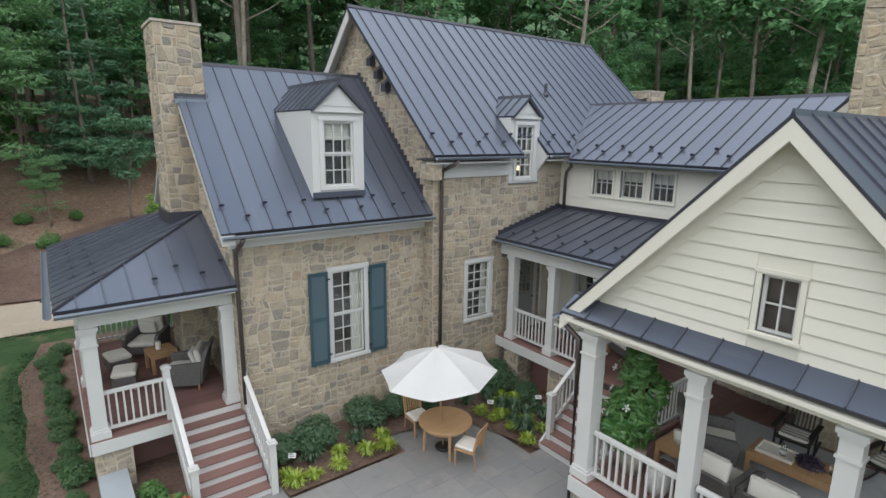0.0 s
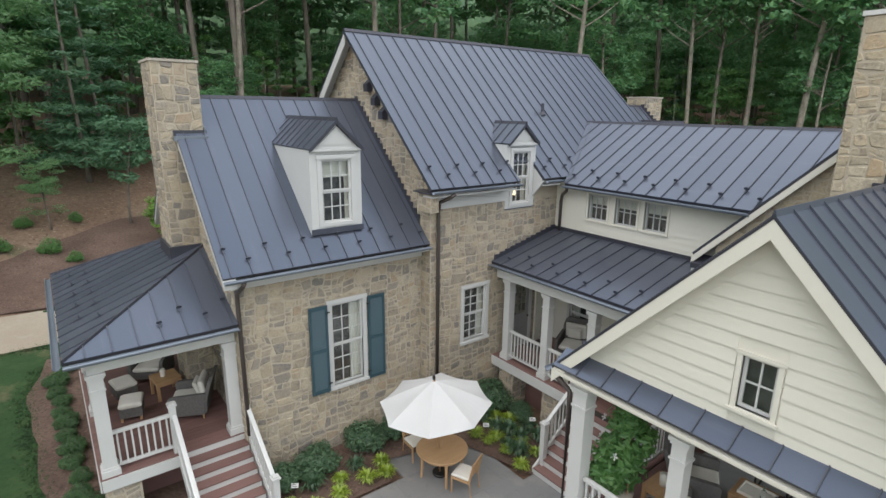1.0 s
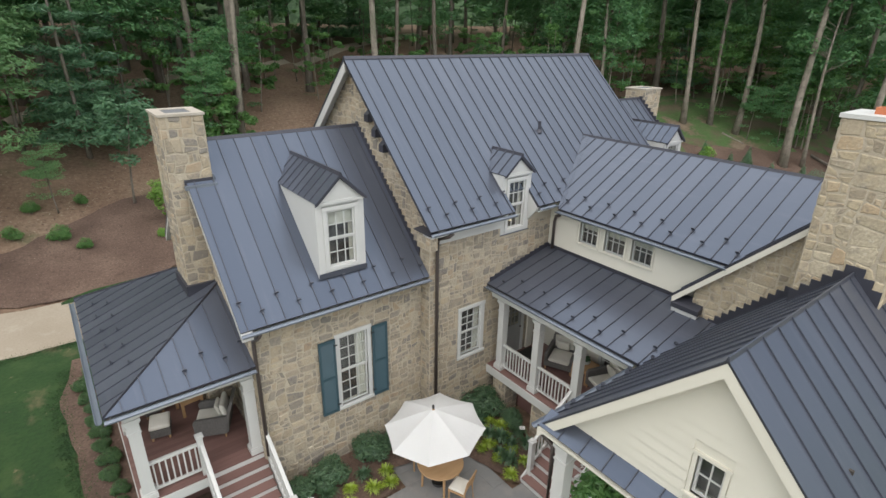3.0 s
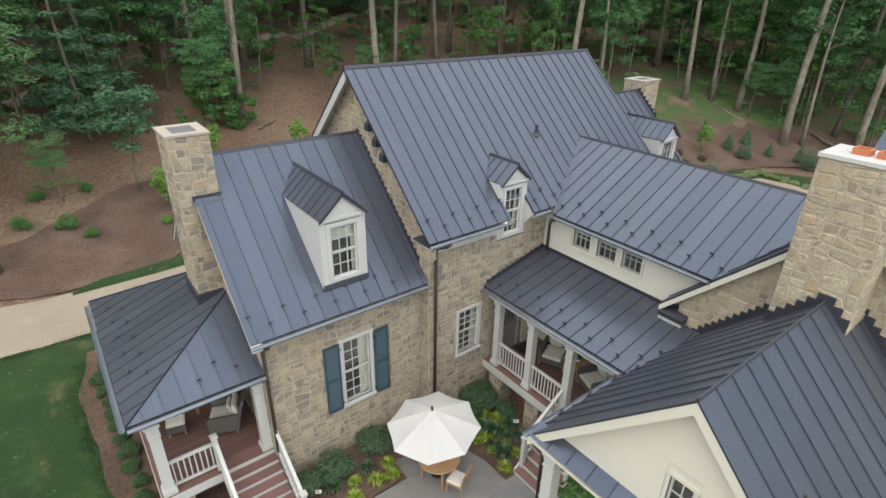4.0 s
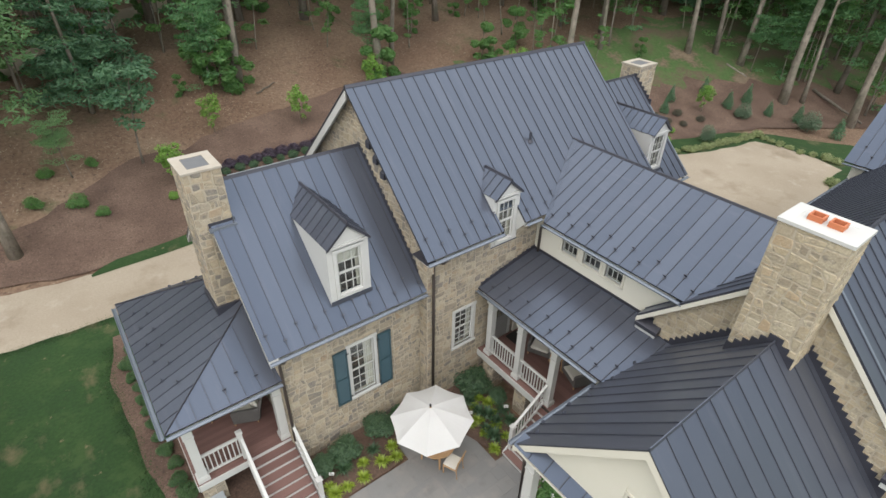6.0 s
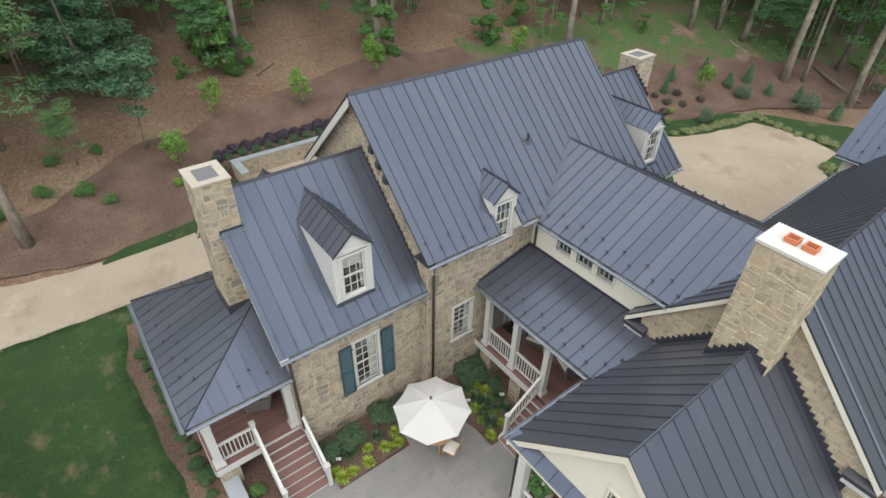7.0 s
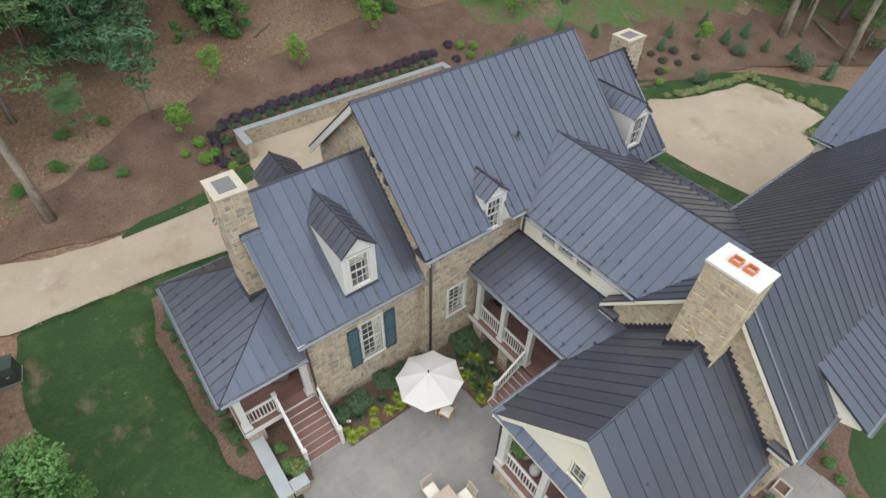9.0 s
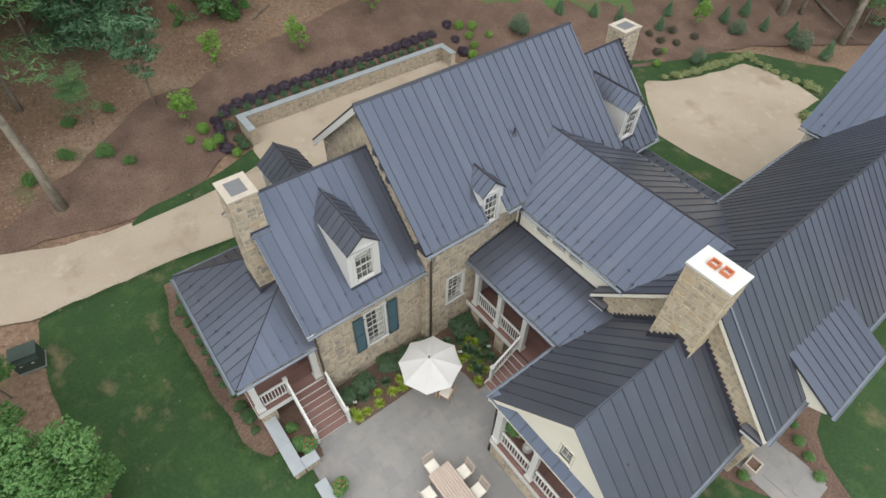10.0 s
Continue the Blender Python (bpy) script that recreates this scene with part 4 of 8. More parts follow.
# ---- side porch ----
porch = thing("side_porch", "white columned side porch with a hipped metal roof", "porch")
PX, PY, PY2, PZ, PTOP = -0.33, 10.56, 16.9, 4.05, 5.26
kx = (PTOP - PZ) / (2.76 - PX)
ln = math.hypot(2.76 - PX, PTOP - PZ)
slope(porch, [[(0, 0), (PY2 - PY, 0), (14.75 - PY, ln), (13.0 - PY, ln)]], (PX, PY, PZ), (0, 1, 0), (1, 0, kx), guards=(0.45, 0.8))
for ye, yt in ((PY, 13.0), (PY2, 14.75)):
    k = (PTOP - PZ) / abs(yt - ye)
    up = math.hypot(yt - ye, PTOP - PZ)
    slope(porch, [[(0, 0), (2.76 - PX, 0), (2.76 - PX, up)]], (PX, ye, PZ), (1, 0, 0), (0, 1 if yt > ye else -1, k), phase=0.35, guards=(0.46, 0.78))
    ridge_cap(porch, (PX, ye, PZ + 0.0), (2.76, yt, PTOP + 0.0), 0.022)
gutter(porch, (PX - 0.02, PY, PZ - 0.06), (PX - 0.02, PY2, PZ - 0.06), (-1, 0, 0))
gutter(porch, (PX, PY - 0.02, PZ - 0.06), (2.75, PY - 0.02, PZ - 0.06), (0, -1, 0))
gutter(porch, (PX, PY2 + 0.02, PZ - 0.06), (2.75, PY2 + 0.02, PZ - 0.06), (0, 1, 0))
part("ceiling", boxes((PX + 0.1, 2.75, PY + 0.1, PY2 - 0.1, 3.84, 3.88)), WHITE, porch)
part("beam", boxes((0.0, 2.75, 10.92, 11.18, 3.56, 3.84)), WHITE, porch)
part("beam", boxes((0.0, 0.26, 11.19, 16.6, 3.56, 3.84)), WHITE, porch)
part("beam", boxes((0.27, 2.75, 16.34, 16.6, 3.56, 3.84)), WHITE, porch)
FZ = 1.27
deck(porch, -0.08, 2.75, 10.86, 16.6, FZ, along_x=True)
part("fascia", boxes((-0.06, 1.42, 10.83, 10.86, FZ - 0.28, FZ - 0.028), (-0.1, -0.07, 10.86, 16.6, FZ - 0.28, FZ - 0.028)), WHITE, porch)
for x, y in ((0.13, 11.05), (2.62, 11.05), (0.13, 13.8), (0.13, 16.47), (2.62, 16.47)):
    column(porch, x, y, FZ, 3.56, 0.25)
newel(porch, 1.36, 11.0, FZ, FZ + 1.12)
railing(porch, (0.26, 11.05, FZ), (1.3, 11.05, FZ))
railing(porch, (0.13, 11.2, FZ), (0.13, 13.66, FZ))
railing(porch, (0.13, 13.94, FZ), (0.13, 16.34, FZ))
railing(porch, (0.26, 16.47, FZ), (2.49, 16.47, FZ))
N, RISE, RUN = 8, FZ / 8, 0.247
steps(porch, N, RISE, RUN, (1.44, 10.86, 0), (0, -1, 0), (1, 0, 0), 1.32, FZ)
yb = 10.86 - (N - 1) * RUN
for x in (1.38, 2.82):
    newel(porch, x, yb - 0.02, 0, 1.10)
    railing(porch, (x, 10.93, FZ), (x, yb + 0.05, 0.17))
    bm = bmesh.new()
    prism(bm, [(x - 0.03, 10.85, FZ - 0.3), (x - 0.03, 10.85, FZ - 0.03), (x - 0.03, yb, 0.16), (x - 0.03, yb, 0.0), (x - 0.03, yb + 0.35, 0.0)], (0.06, 0, 0))
    part("stringer", bm, WHITE, porch)
pier = part("pier", boxes((-0.02, 0.62, 10.9, 11.5, -0.2, FZ - 0.28)), MORTAR, porch)
stones(pier, [(0, 0), (0.64, 0), (0.64, FZ - 0.28), (0, FZ - 0.28)], (-0.02, 10.9, 0), (1, 0, 0), (0, 0, 1), seed=51)
stones(pier, [(0, 0), (0.6, 0), (0.6, FZ - 0.28), (0, FZ - 0.28)], (-0.02, 11.5, 0), (0, -1, 0), (0, 0, 1), seed=52)
for yy in (13.5, 16.0):
    part("pier", boxes((-0.02, 0.6, yy, yy + 0.6, -0.2, FZ - 0.28)), MORTAR, porch)
part("skirt_wall", boxes((0.3, 2.7, 11.6, 11.66, -0.2, FZ - 0.2), (0.3, 0.36, 11.66, 16.5, -0.2, FZ - 0.2)), DECK, porch, "red-brown slatted skirt under the porch floor")

# ---- connecting wing ----
wing = thing("connecting_wing", "cream clapboard wing with a metal roof and a long porch", "house")
WX, WZ, WRX, WRZ = 11.92, 6.5, 15.0, 8.15
kw = (WRZ - WZ) / (WRX - WX)
wl = math.hypot(WRX - WX, WRZ - WZ)
m_at = lambda z: EAVE_Y + (z - EAVE_Z) / KM
SY, SZ, SRY, SRZ = 5.64, 5.33, 2.09, 9.0
s_at = lambda z: SRY + (SRZ - z) / ((SRZ - SZ) / (SY - SRY))
ya, yb2 = m_at(WZ) + 0.02, m_at(WRZ)
yc, yd = s_at(WZ), s_at(WRZ)
slope(wing, [[(0, 0), (ya - yc, 0), (ya - yd, wl), (ya - yb2, wl)]], (WX, ya, WZ), (0, -1, 0), (1, 0, kw), gap=0.4235, phase=(ya - 9.53) % 0.4235, guards=(0.69, 0.375))
EX, EZ, EY = 19.5, WRZ - kw * 4.5, 10.85
wl2 = math.hypot(EX - WRX, WRZ - EZ)
slope(wing, [[(0, 0), (EY - s_at(EZ), 0), (EY - yd, wl2), (EY - yb2, wl2)]], (EX, EY, EZ), (0, -1, 0), (-1, 0, kw), phase=0.3, guards=(0.35, 0.65))
slope(wing, [[(0, 0), (4.9, 0), (4.9, 2.78), (0, 2.78)]], (21.9, 10.68, 4.4), (0, -1, 0), (-2.7, 0, 0.66), phase=0.3, guards=(0.35, 0.65))
gutter(wing, (21.92, 10.68, 4.34), (21.92, 5.8, 4.34), (1, 0, 0))
for yy in (10.2, 8.2, 6.2):
    column(wing, 21.6, yy, 0.0, 4.22, 0.22)
part("beam", boxes((21.48, 21.72, 5.85, 10.6, 4.22, 4.32)), WHITE, wing)
ridge_cap(wing, (WRX, yb2, WRZ), (WRX, yd, WRZ), 0.05)
bm = bmesh.new()
v0, v1 = Vector((WX, ya, WZ + 0.012)), Vector((WRX, yb2, WRZ + 0.012))
prism(bm, [v0, v0 + Vector((0.22, -0.0, 0.118)), v1 + Vector((0, -0.22, 0)), v1], (0, 0, 0.012))
part("valley_flashing", bm, METAL, wing)
gutter(wing, (WX - 0.02, ya, WZ - 0.06), (WX - 0.02, yc, WZ - 0.06), (-1, 0, 0))
gutter(wing, (EX + 0.02, EY - 0.05, EZ - 0.06), (EX + 0.02, s_at(EZ) + 0.1, EZ - 0.06), (1, 0, 0))
WWX = 12.36
wins = [(8.44, 9.08), (7.50, 8.18), (6.64, 7.28)]
lower = [(8.55, 9.45, 1.45, 3.55), (6.3, 7.7, 1.42, 3.6)]
cw = wall_y(wing, 2.6, W_FRONT, WWX, -0.2, 6.40, [(a, b, 5.50, 6.24) for a, b in wins] + lower, CREAM, 0.25)
for a, b in wins:
    window(wing, facing_left(WWX, (a + b) / 2, 5.50), b - a, 0.74, 3, 2, casing=0.06, trim=CREAM, sashes=1, blind=0.45)
for a, b, c, d in lower[:1]:
    window(wing, facing_left(WWX, (a + b) / 2, c), b - a, d - c, 3, 6, casing=0.1, curtain=(0.3, 0.3))
window(wing, facing_left(WWX, 7.0, 1.46), 1.4, 2.14, 4, 4, casing=0.1)
wall_y(wing, 3.0, 11.0, 2 * WRX - WWX, -0.2, 6.4, [], CREAM, -0.25)
z = 5.02
while z < 6.35:
    segs = [(4.7, 6.55), (9.17, W_FRONT - 0.02)] if 5.50 < z + 0.09 < 6.36 else [(4.7, W_FRONT - 0.02)]
    for a, b in segs:
        bm = bmesh.new()
        prism(bm, [(WWX, a, z), (WWX - 0.028, a, z), (WWX - 0.01, a, z + 0.165), (WWX, a, z + 0.165)], (0, b - a, 0))
        part("clapboard", bm, CREAM, cw)
    z += 0.165
downspout(wing, [(11.9, 9.55, 6.38), (11.98, 9.62, 6.28), (12.24, 9.98, 6.1), (12.28, 10.05, 5.9), (12.28, 10.05, 5.0)])
CX, CZ, CTZ = 9.75, 4.36, 5.0
kc = (CTZ - CZ) / (WWX - CX)
cl = math.hypot(WWX - CX, CTZ - CZ)
r_at = lambda z: 5.1 - (z - 4.25) / 1.036
slope(wing, [[(0, 0), (W_FRONT - r_at(CZ), 0), (W_FRONT - r_at(CTZ), cl), (0, cl)]], (CX, W_FRONT, CZ), (0, -1, 0), (1, 0, kc), phase=0.43, guards=(0.66, 0.31))
gutter(wing, (CX - 0.02, W_FRONT - 0.02, CZ - 0.06), (CX - 0.02, 5.15, CZ - 0.06), (-1, 0, 0))
stepped_flashing(wing, [(CX + 0.1, W_FRONT - 0.002, CZ + 0.09), (WWX, W_FRONT - 0.002, CTZ + 0.09)], (0, -1, 0))
part("flashing", boxes((WWX - 0.035, WWX, 5.0, W_FRONT - 0.04, CTZ - 0.02, CTZ + 0.1)), METAL_TRIM, wing)
part("ceiling", boxes((CX + 0.12, WWX, 4.9, W_FRONT, 4.16, 4.2)), CREAM, wing)
part("beam", boxes((9.98, 10.24, 5.2, W_FRONT, 3.86, 4.16)), WHITE, wing)
CF = 1.42
deck(wing, 9.93, WWX, 4.45, W_FRONT, CF, along_x=False)
part("fascia", boxes((9.90, 9.93, 7.0, W_FRONT, CF - 0.3, CF - 0.028)), WHITE, wing)
for y in (9.87, 8.40, 6.92):
    column(wing, 10.12, y, CF, 3.86, 0.22)
railing(wing, (10.12, 9.76, CF), (10.12, 8.51, CF))
railing(wing, (10.12, 8.29, CF), (10.12, 7.03, CF))
NC, CRUN = 8, 0.235
steps(wing, NC, CF / NC, CRUN, (10.0, 5.35, 0), (-1, 0, 0), (0, 1, 0), 1.66, CF)
xb = 10.0 - (NC - 1) * CRUN
for y in (5.42, 6.98):
    newel(wing, xb + 0.26, y, CF / NC, 1.28)
    railing(wing, (10.0, y, CF), (xb + 0.32, y, 0.42))
bm = bmesh.new()
prism(bm, [(9.92, 7.012, CF - 0.3), (9.92, 7.012, CF - 0.03), (xb, 7.012, 0.16), (xb, 7.012, 0), (xb + 0.35, 7.012, 0)], (0, 0.05, 0))
part("stringer", bm, WHITE, wing)
for y in (9.45, 7.75):
    pr = part("pier", boxes((9.97, 10.55, y, y + 0.55, -0.2, CF - 0.3)), MORTAR, wing)
    stones(pr, [(0, 0), (0.55, 0), (0.55, CF - 0.3), (0, CF - 0.3)], (9.97, y + 0.55, 0), (0, -1, 0), (0, 0, 1), seed=int(60 + y))
    stones(pr, [(0, 0), (0.58, 0), (0.58, CF - 0.3), (0, CF - 0.3)], (9.97, y, 0), (1, 0, 0), (0, 0, 1), seed=int(63 + y))
part("skirt_wall", boxes((10.62, 10.68, 5.0, W_FRONT, -0.2, CF - 0.2)), DECK, wing, "red-brown slatted skirt under the porch floor")

# glazed door from the stone house onto the long porch
bm = bmesh.new()
ring(bm, (10.42, 11.46, CF + 0.01, 3.72), (10.54, 11.34, CF + 0.01, 3.6), W_FRONT - 0.06, W_FRONT - 0.022)
door = part("door", bm, WHITE, house, "grey half-glazed door in a white casing")
DOOR = material("door_paint", [(0.27, 0.27, 0.26), (0.31, 0.31, 0.30)], 0.5, 0, 2.0, 40.0, 0.05)
bm = bmesh.new()
ring(bm, (10.55, 11.33, CF + 0.02, 3.59), (10.67, 11.21, 2.5, 3.45), W_FRONT - 0.05, W_FRONT - 0.024)
for k in (1, 2):
    box(bm, 10.67 + 0.18 * k - 0.012, 10.67 + 0.18 * k + 0.012, W_FRONT - 0.045, W_FRONT - 0.03, 2.5, 3.45)
box(bm, 10.67, 11.21, W_FRONT - 0.045, W_FRONT - 0.03, 2.96, 2.985)
part("leaf", bm, DOOR, door)
part("glazing", boxes((10.68, 11.2, W_FRONT - 0.026, W_FRONT - 0.022, 2.51, 3.44)), GLASS, door).visible_shadow = False
for z0, z1 in ((1.62, 2.0), (2.08, 2.4)):
    part("door_panel", boxes((10.7, 10.92, W_FRONT - 0.056, W_FRONT - 0.05, z0, z1), (10.97, 11.18, W_FRONT - 0.056, W_FRONT - 0.05, z0, z1)), DOOR, door)
bm = bmesh.new()
bmesh.ops.create_uvsphere(bm, u_segments=10, v_segments=6, radius=0.035)
part("knob", put(bm, pose(11.27, W_FRONT - 0.085, 2.38)), BRONZE, door)
part("pilaster", boxes((11.62, 11.9, W_FRONT - 0.09, W_FRONT - 0.022, CF, 4.12)), CREAM, wing)

# ---- gabled porch ----
gp = thing("gabled_porch", "cream clapboard gable over an open columned porch", "porch")
RX, RY, RZ, RRY, RRZ, REND = 6.45, 5.10, 4.25, 2.04, 7.42, 12.0
kr = (RRZ - RZ) / (RY - RRY)
rl = math.hypot(RY - RRY, RRZ - RZ)
for s in (1, -1):
    slope(gp, [[(0, 0), (REND - RX, 0), (REND - RX, rl), (0, rl)]], (RX, RRY + s * (RY - RRY), RZ), (1, 0, 0), (0, -s, kr), gap=0.485, phase=0.48, guards=(0.18, 0.5) if s > 0 else None, deck=0.03)
    rake(gp, (RX + 0.01, RRY + s * (RY - RRY), RZ - 0.045), (RX + 0.01, RRY, RRZ - 0.045), (1, 0, 0), w=0.25, t=0.045, mat=CREAM)
    rake(gp, (6.735, RRY + s * (RY - RRY - 0.05), RZ - 0.17), (6.735, RRY, RRZ - 0.17), (1, 0, 0), w=0.26, t=0.02, mat=CREAM)
    bm = bmesh.new()
    prism(bm, [(RX + 0.056, RRY + s * (RY - RRY), RZ - 0.12), (RX + 0.056, RRY, RRZ - 0.12), (RX + 0.056, RRY, RRZ - 0.16), (RX + 0.056, RRY + s * (RY - RRY), RZ - 0.16)], (0.24, 0, 0))
    part("soffit", bm, CREAM, gp)
    gutter(gp, (RX, RRY + s * (RY - RRY + 0.02), RZ - 0.06), (9.7 if s > 0 else REND, RRY + s * (RY - RRY + 0.02), RZ - 0.06), (0, s, 0))
ridge_cap(gp, (RX, RRY, RRZ), (REND, RRY, RRZ), 0.03, METAL)
GX = 6.76
gt = lambda y: RZ + kr * (RY - y if y > RRY else y - 2 * RRY + RY) - 0.12
GWIN = (1.79, 2.22, 4.79, 5.53)
gb = bmesh.new()
for a, b in ((-0.98, GWIN[0]), (GWIN[1], 5.06)):
    prism(gb, [(GX, a, 4.2), (GX, b, 4.2), (GX, b, gt(b)), (GX, a, gt(a))], (0.15, 0, 0))
prism(gb, [(GX, GWIN[0], GWIN[3]), (GX, GWIN[1], GWIN[3]), (GX, GWIN[1], gt(GWIN[1])), (GX, RRY, gt(RRY)), (GX, GWIN[0], gt(GWIN[0]))], (0.15, 0, 0))
prism(gb, [(GX, GWIN[0], 4.2), (GX, GWIN[1], 4.2), (GX, GWIN[1], GWIN[2]), (GX, GWIN[0], GWIN[2])], (0.15, 0, 0))
gwall = part("gable_wall", gb, CREAM, gp, "cream clapboard gable wall")
z = 4.50
while z < 7.1:
    e = 0.215
    zt = min(z + e, gt(RRY) - 0.05)
    reach = lambda zz: max(0.02, (RY - RRY) - (zz + 0.2 - RZ) / kr - 0.06)
    a0, a1 = reach(z), reach(zt)
    rows_ = [[(-a0, z), (a0, z), (a1, zt), (-a1, zt)]]
    if z < GWIN[3] + 0.14 and zt > GWIN[2] - 0.12:
        rows_ = [[(-a0, z), (-0.33, z), (-0.33, zt), (-a1, zt)], [(0.26, z), (a0, z), (a1, zt), (0.26, zt)]]
    for q in rows_:
        bm = bmesh.new()
        f = [bm.verts.new((GX - 0.03 if zz == z else GX - 0.006, RRY + yy, zz)) for yy, zz in q]
        g = [bm.verts.new((GX, RRY + yy, zz)) for yy, zz in q]
        bm.faces.new(f)
        for i in range(4):
            bm.faces.new((f[i], g[i], g[(i + 1) % 4], f[(i + 1) % 4]))
        part("clapboard", bm, CREAM, gwall)
    z += e
gwin = window(gp, facing_left(GX, (GWIN[0] + GWIN[1]) / 2, GWIN[2]), GWIN[1] - GWIN[0], GWIN[3] - GWIN[2], 2, 2, casing=0.065, trim=CREAM, sashes=1)
# Near-black panel added as the attic's darkness behind the gable window.
part("attic_back", boxes((GX + 0.8, GX + 0.85, 0.6, 3.4, 4.3, 6.0)), DARK, gp)
pl = math.hypot(0.34, 0.22)
slope(gp, [[(0, 0), (5.94, 0), (5.94, pl), (0, pl)]], (6.40, 5.02, 4.33), (0, -1, 0), (0.34, 0, 0.22), gap=0.49, deck=0.05)
part("cornice", boxes((6.42, 6.9, -0.9, 4.98, 4.17, 4.23)), CREAM, gp)
part("beam", boxes((6.58, 6.84, -0.86, 4.68, 4.05, 4.17)), CREAM, gp)
part("beam", boxes((6.85, 12.0, 4.42, 4.68, 3.84, 4.12)), WHITE, gp)
part("beam", boxes((6.85, 12.0, -0.88, -0.62, 3.84, 4.12)), WHITE, gp)
part("ceiling", boxes((6.85, 12.0, -0.6, 4.4, 4.05, 4.1)), WHITE, gp)
deck(gp, 6.52, 11.95, -0.9, 4.44, CF, along_x=True)
part("fascia", boxes((6.49, 6.52, -0.9, 4.72, CF - 0.3, CF - 0.028)), WHITE, gp)
part("fascia", boxes((6.52, 9.75, 4.69, 4.72, CF - 0.3, CF - 0.028)), WHITE, gp)
part("deck_edge", boxes((6.52, 9.76, 4.45, 4.68, CF - 0.028, CF - 0.001)), DECK, gp)
for y in (4.55, 2.79, 1.03, -0.73):
    column(gp, 6.71, y, CF, 4.05, 0.27 if y > 4 else 0.225)
column(gp, 10.15, 4.55, CF, 3.84, 0.22)
for a, b in ((4.4, 2.94), (2.64, 1.18), (0.88, -0.58)):
    railing(gp, (6.71, a, CF), (6.71, b, CF))
railing(gp, (7.0, 4.55, CF), (10.04, 4.55, CF))
base = part("foundation", boxes((6.58, 6.9, -0.85, 4.65, -0.2, CF - 0.3), (6.9, 9.7, 4.35, 4.65, -0.2, CF - 0.3)), MORTAR, gp)
stones(base, [(0, 0), (5.5, 0), (5.5, CF - 0.3), (0, CF - 0.3)], (6.58, 4.65, 0), (0, -1, 0), (0, 0, 1), seed=71)
stones(base, [(0, 0), (3.1, 0), (3.1, CF - 0.3), (0, CF - 0.3)], (9.7, 4.65, 0), (-1, 0, 0), (0, 0, 1), seed=72, singly=False)
downspout(gp, [(6.52, 5.12, 4.15), (6.55, 5.05, 4.05), (6.62, 4.80, 3.85), (6.62, 4.78, 3.6), (6.62, 4.78, 0.05)])

# ---- south wing with the great chimney ----
sw = thing("south_wing", "stone-gabled wing with a metal roof and a great chimney", "house")
SX, SX1 = 11.85, 27.6
ks = (SRZ - SZ) / (SY - SRY)
sl = math.hypot(SY - SRY, SRZ - SZ)
for s in (1, -1):
    slope(sw, [[(0, 0), (SX1 - SX, 0), (SX1 - SX + (3.0 if s > 0 else 3.0), sl), (0, sl)]], (SX, SRY + s * (SY - SRY), SZ), (1, 0, 0), (0, -s, ks), gap=0.42)
    rake(sw, (SX - 0.01, SRY + s * (SY - SRY), SZ - 0.08), (SX - 0.01, SRY, SRZ - 0.08), (1, 0, 0), w=0.17, t=0.06, mat=CREAM)
    gutter(sw, (SX if s < 0 else 18.2, SRY + s * (SY - SRY + 0.02), SZ - 0.06), (SX1, SRY + s * (SY - SRY + 0.02), SZ - 0.06), (0, s, 0))
    bm = bmesh.new()
    yy = SRY + s * (SY - SRY)
    prism(bm, [(SX - 0.05, yy - s * 0.02, SZ - 0.34), (SX + 0.3, yy - s * 0.02, SZ - 0.34), (SX + 0.3, yy - s * 0.02, SZ - 0.05), (SX - 0.05, yy - s * 0.02, SZ - 0.22)], (0, -s * 0.72, 0))
    part("return_roof", bm, METAL_TRIM, sw)
    part("cornice_return", boxes((SX - 0.02, SX + 0.3, min(yy - s * 0.04, yy - s * 0.7), max(yy - s * 0.04, yy - s * 0.7), SZ - 0.5, SZ - 0.34)), WHITE, sw)
ridge_cap(sw, (SX, SRY, SRZ), (SX1 + 3, SRY, SRZ), 0.05)
st = lambda y: SZ + ks * (SY - y if y > SRY else y - 2 * SRY + SY) - 0.11
S_A, S_B = SRY - 3.49, SRY + 3.1
swall = gable(sw, 12.02, 0.32, [(S_A, -0.2), (S_B, -0.2), (S_B, st(S_B)), (SRY, st(SRY)), (S_A, st(S_A))])
stones(swall, [(0, 3.6), (S_B - S_A, 3.6), (S_B - S_A, st(S_A)), (S_B - SRY, st(SRY)), (0, st(S_B))], (12.02, S_B, 0), (0, -1, 0), (0, 0, 1), seed=81)
stones(swall, [(0, 0), (S_B - S_A, 0), (S_B - S_A, 3.6), (0, 3.6)], (12.02, S_B, 0), (0, -1, 0), (0, 0, 1), seed=82, singly=False, size=0.3)
sfront = wall_x(sw, 12.345, 27.4, S_A - 0.001, -0.2, 5.2, mat=MORTAR)
stones(sfront, [(0, 0), (6, 0), (6, 5.0), (0, 5.0)], (12.02, S_A - 0.001, 0), (1, 0, 0), (0, 0, 1), seed=83, singly=False, size=0.3)
wall_x(sw, 18.3, 27.4, S_B, -0.2, 5.2, mat=CREAM, depth=-0.3)
WARM_WALLS.append(swall)
great = chimney(sw, 11.08, 12.06, 1.56, 2.92, 1.3, 10.1, cap=0.075, seed=91, pots=2, size=0.31, cap_mat=WHITE)
WARM_WALLS.append(great)
stepped_flashing(sw, [(12.02, RY - 0.1, RZ + 0.25), (12.02, RRY + 0.7, RRZ - 0.7 * kr + 0.13)], (-1, 0, 0))
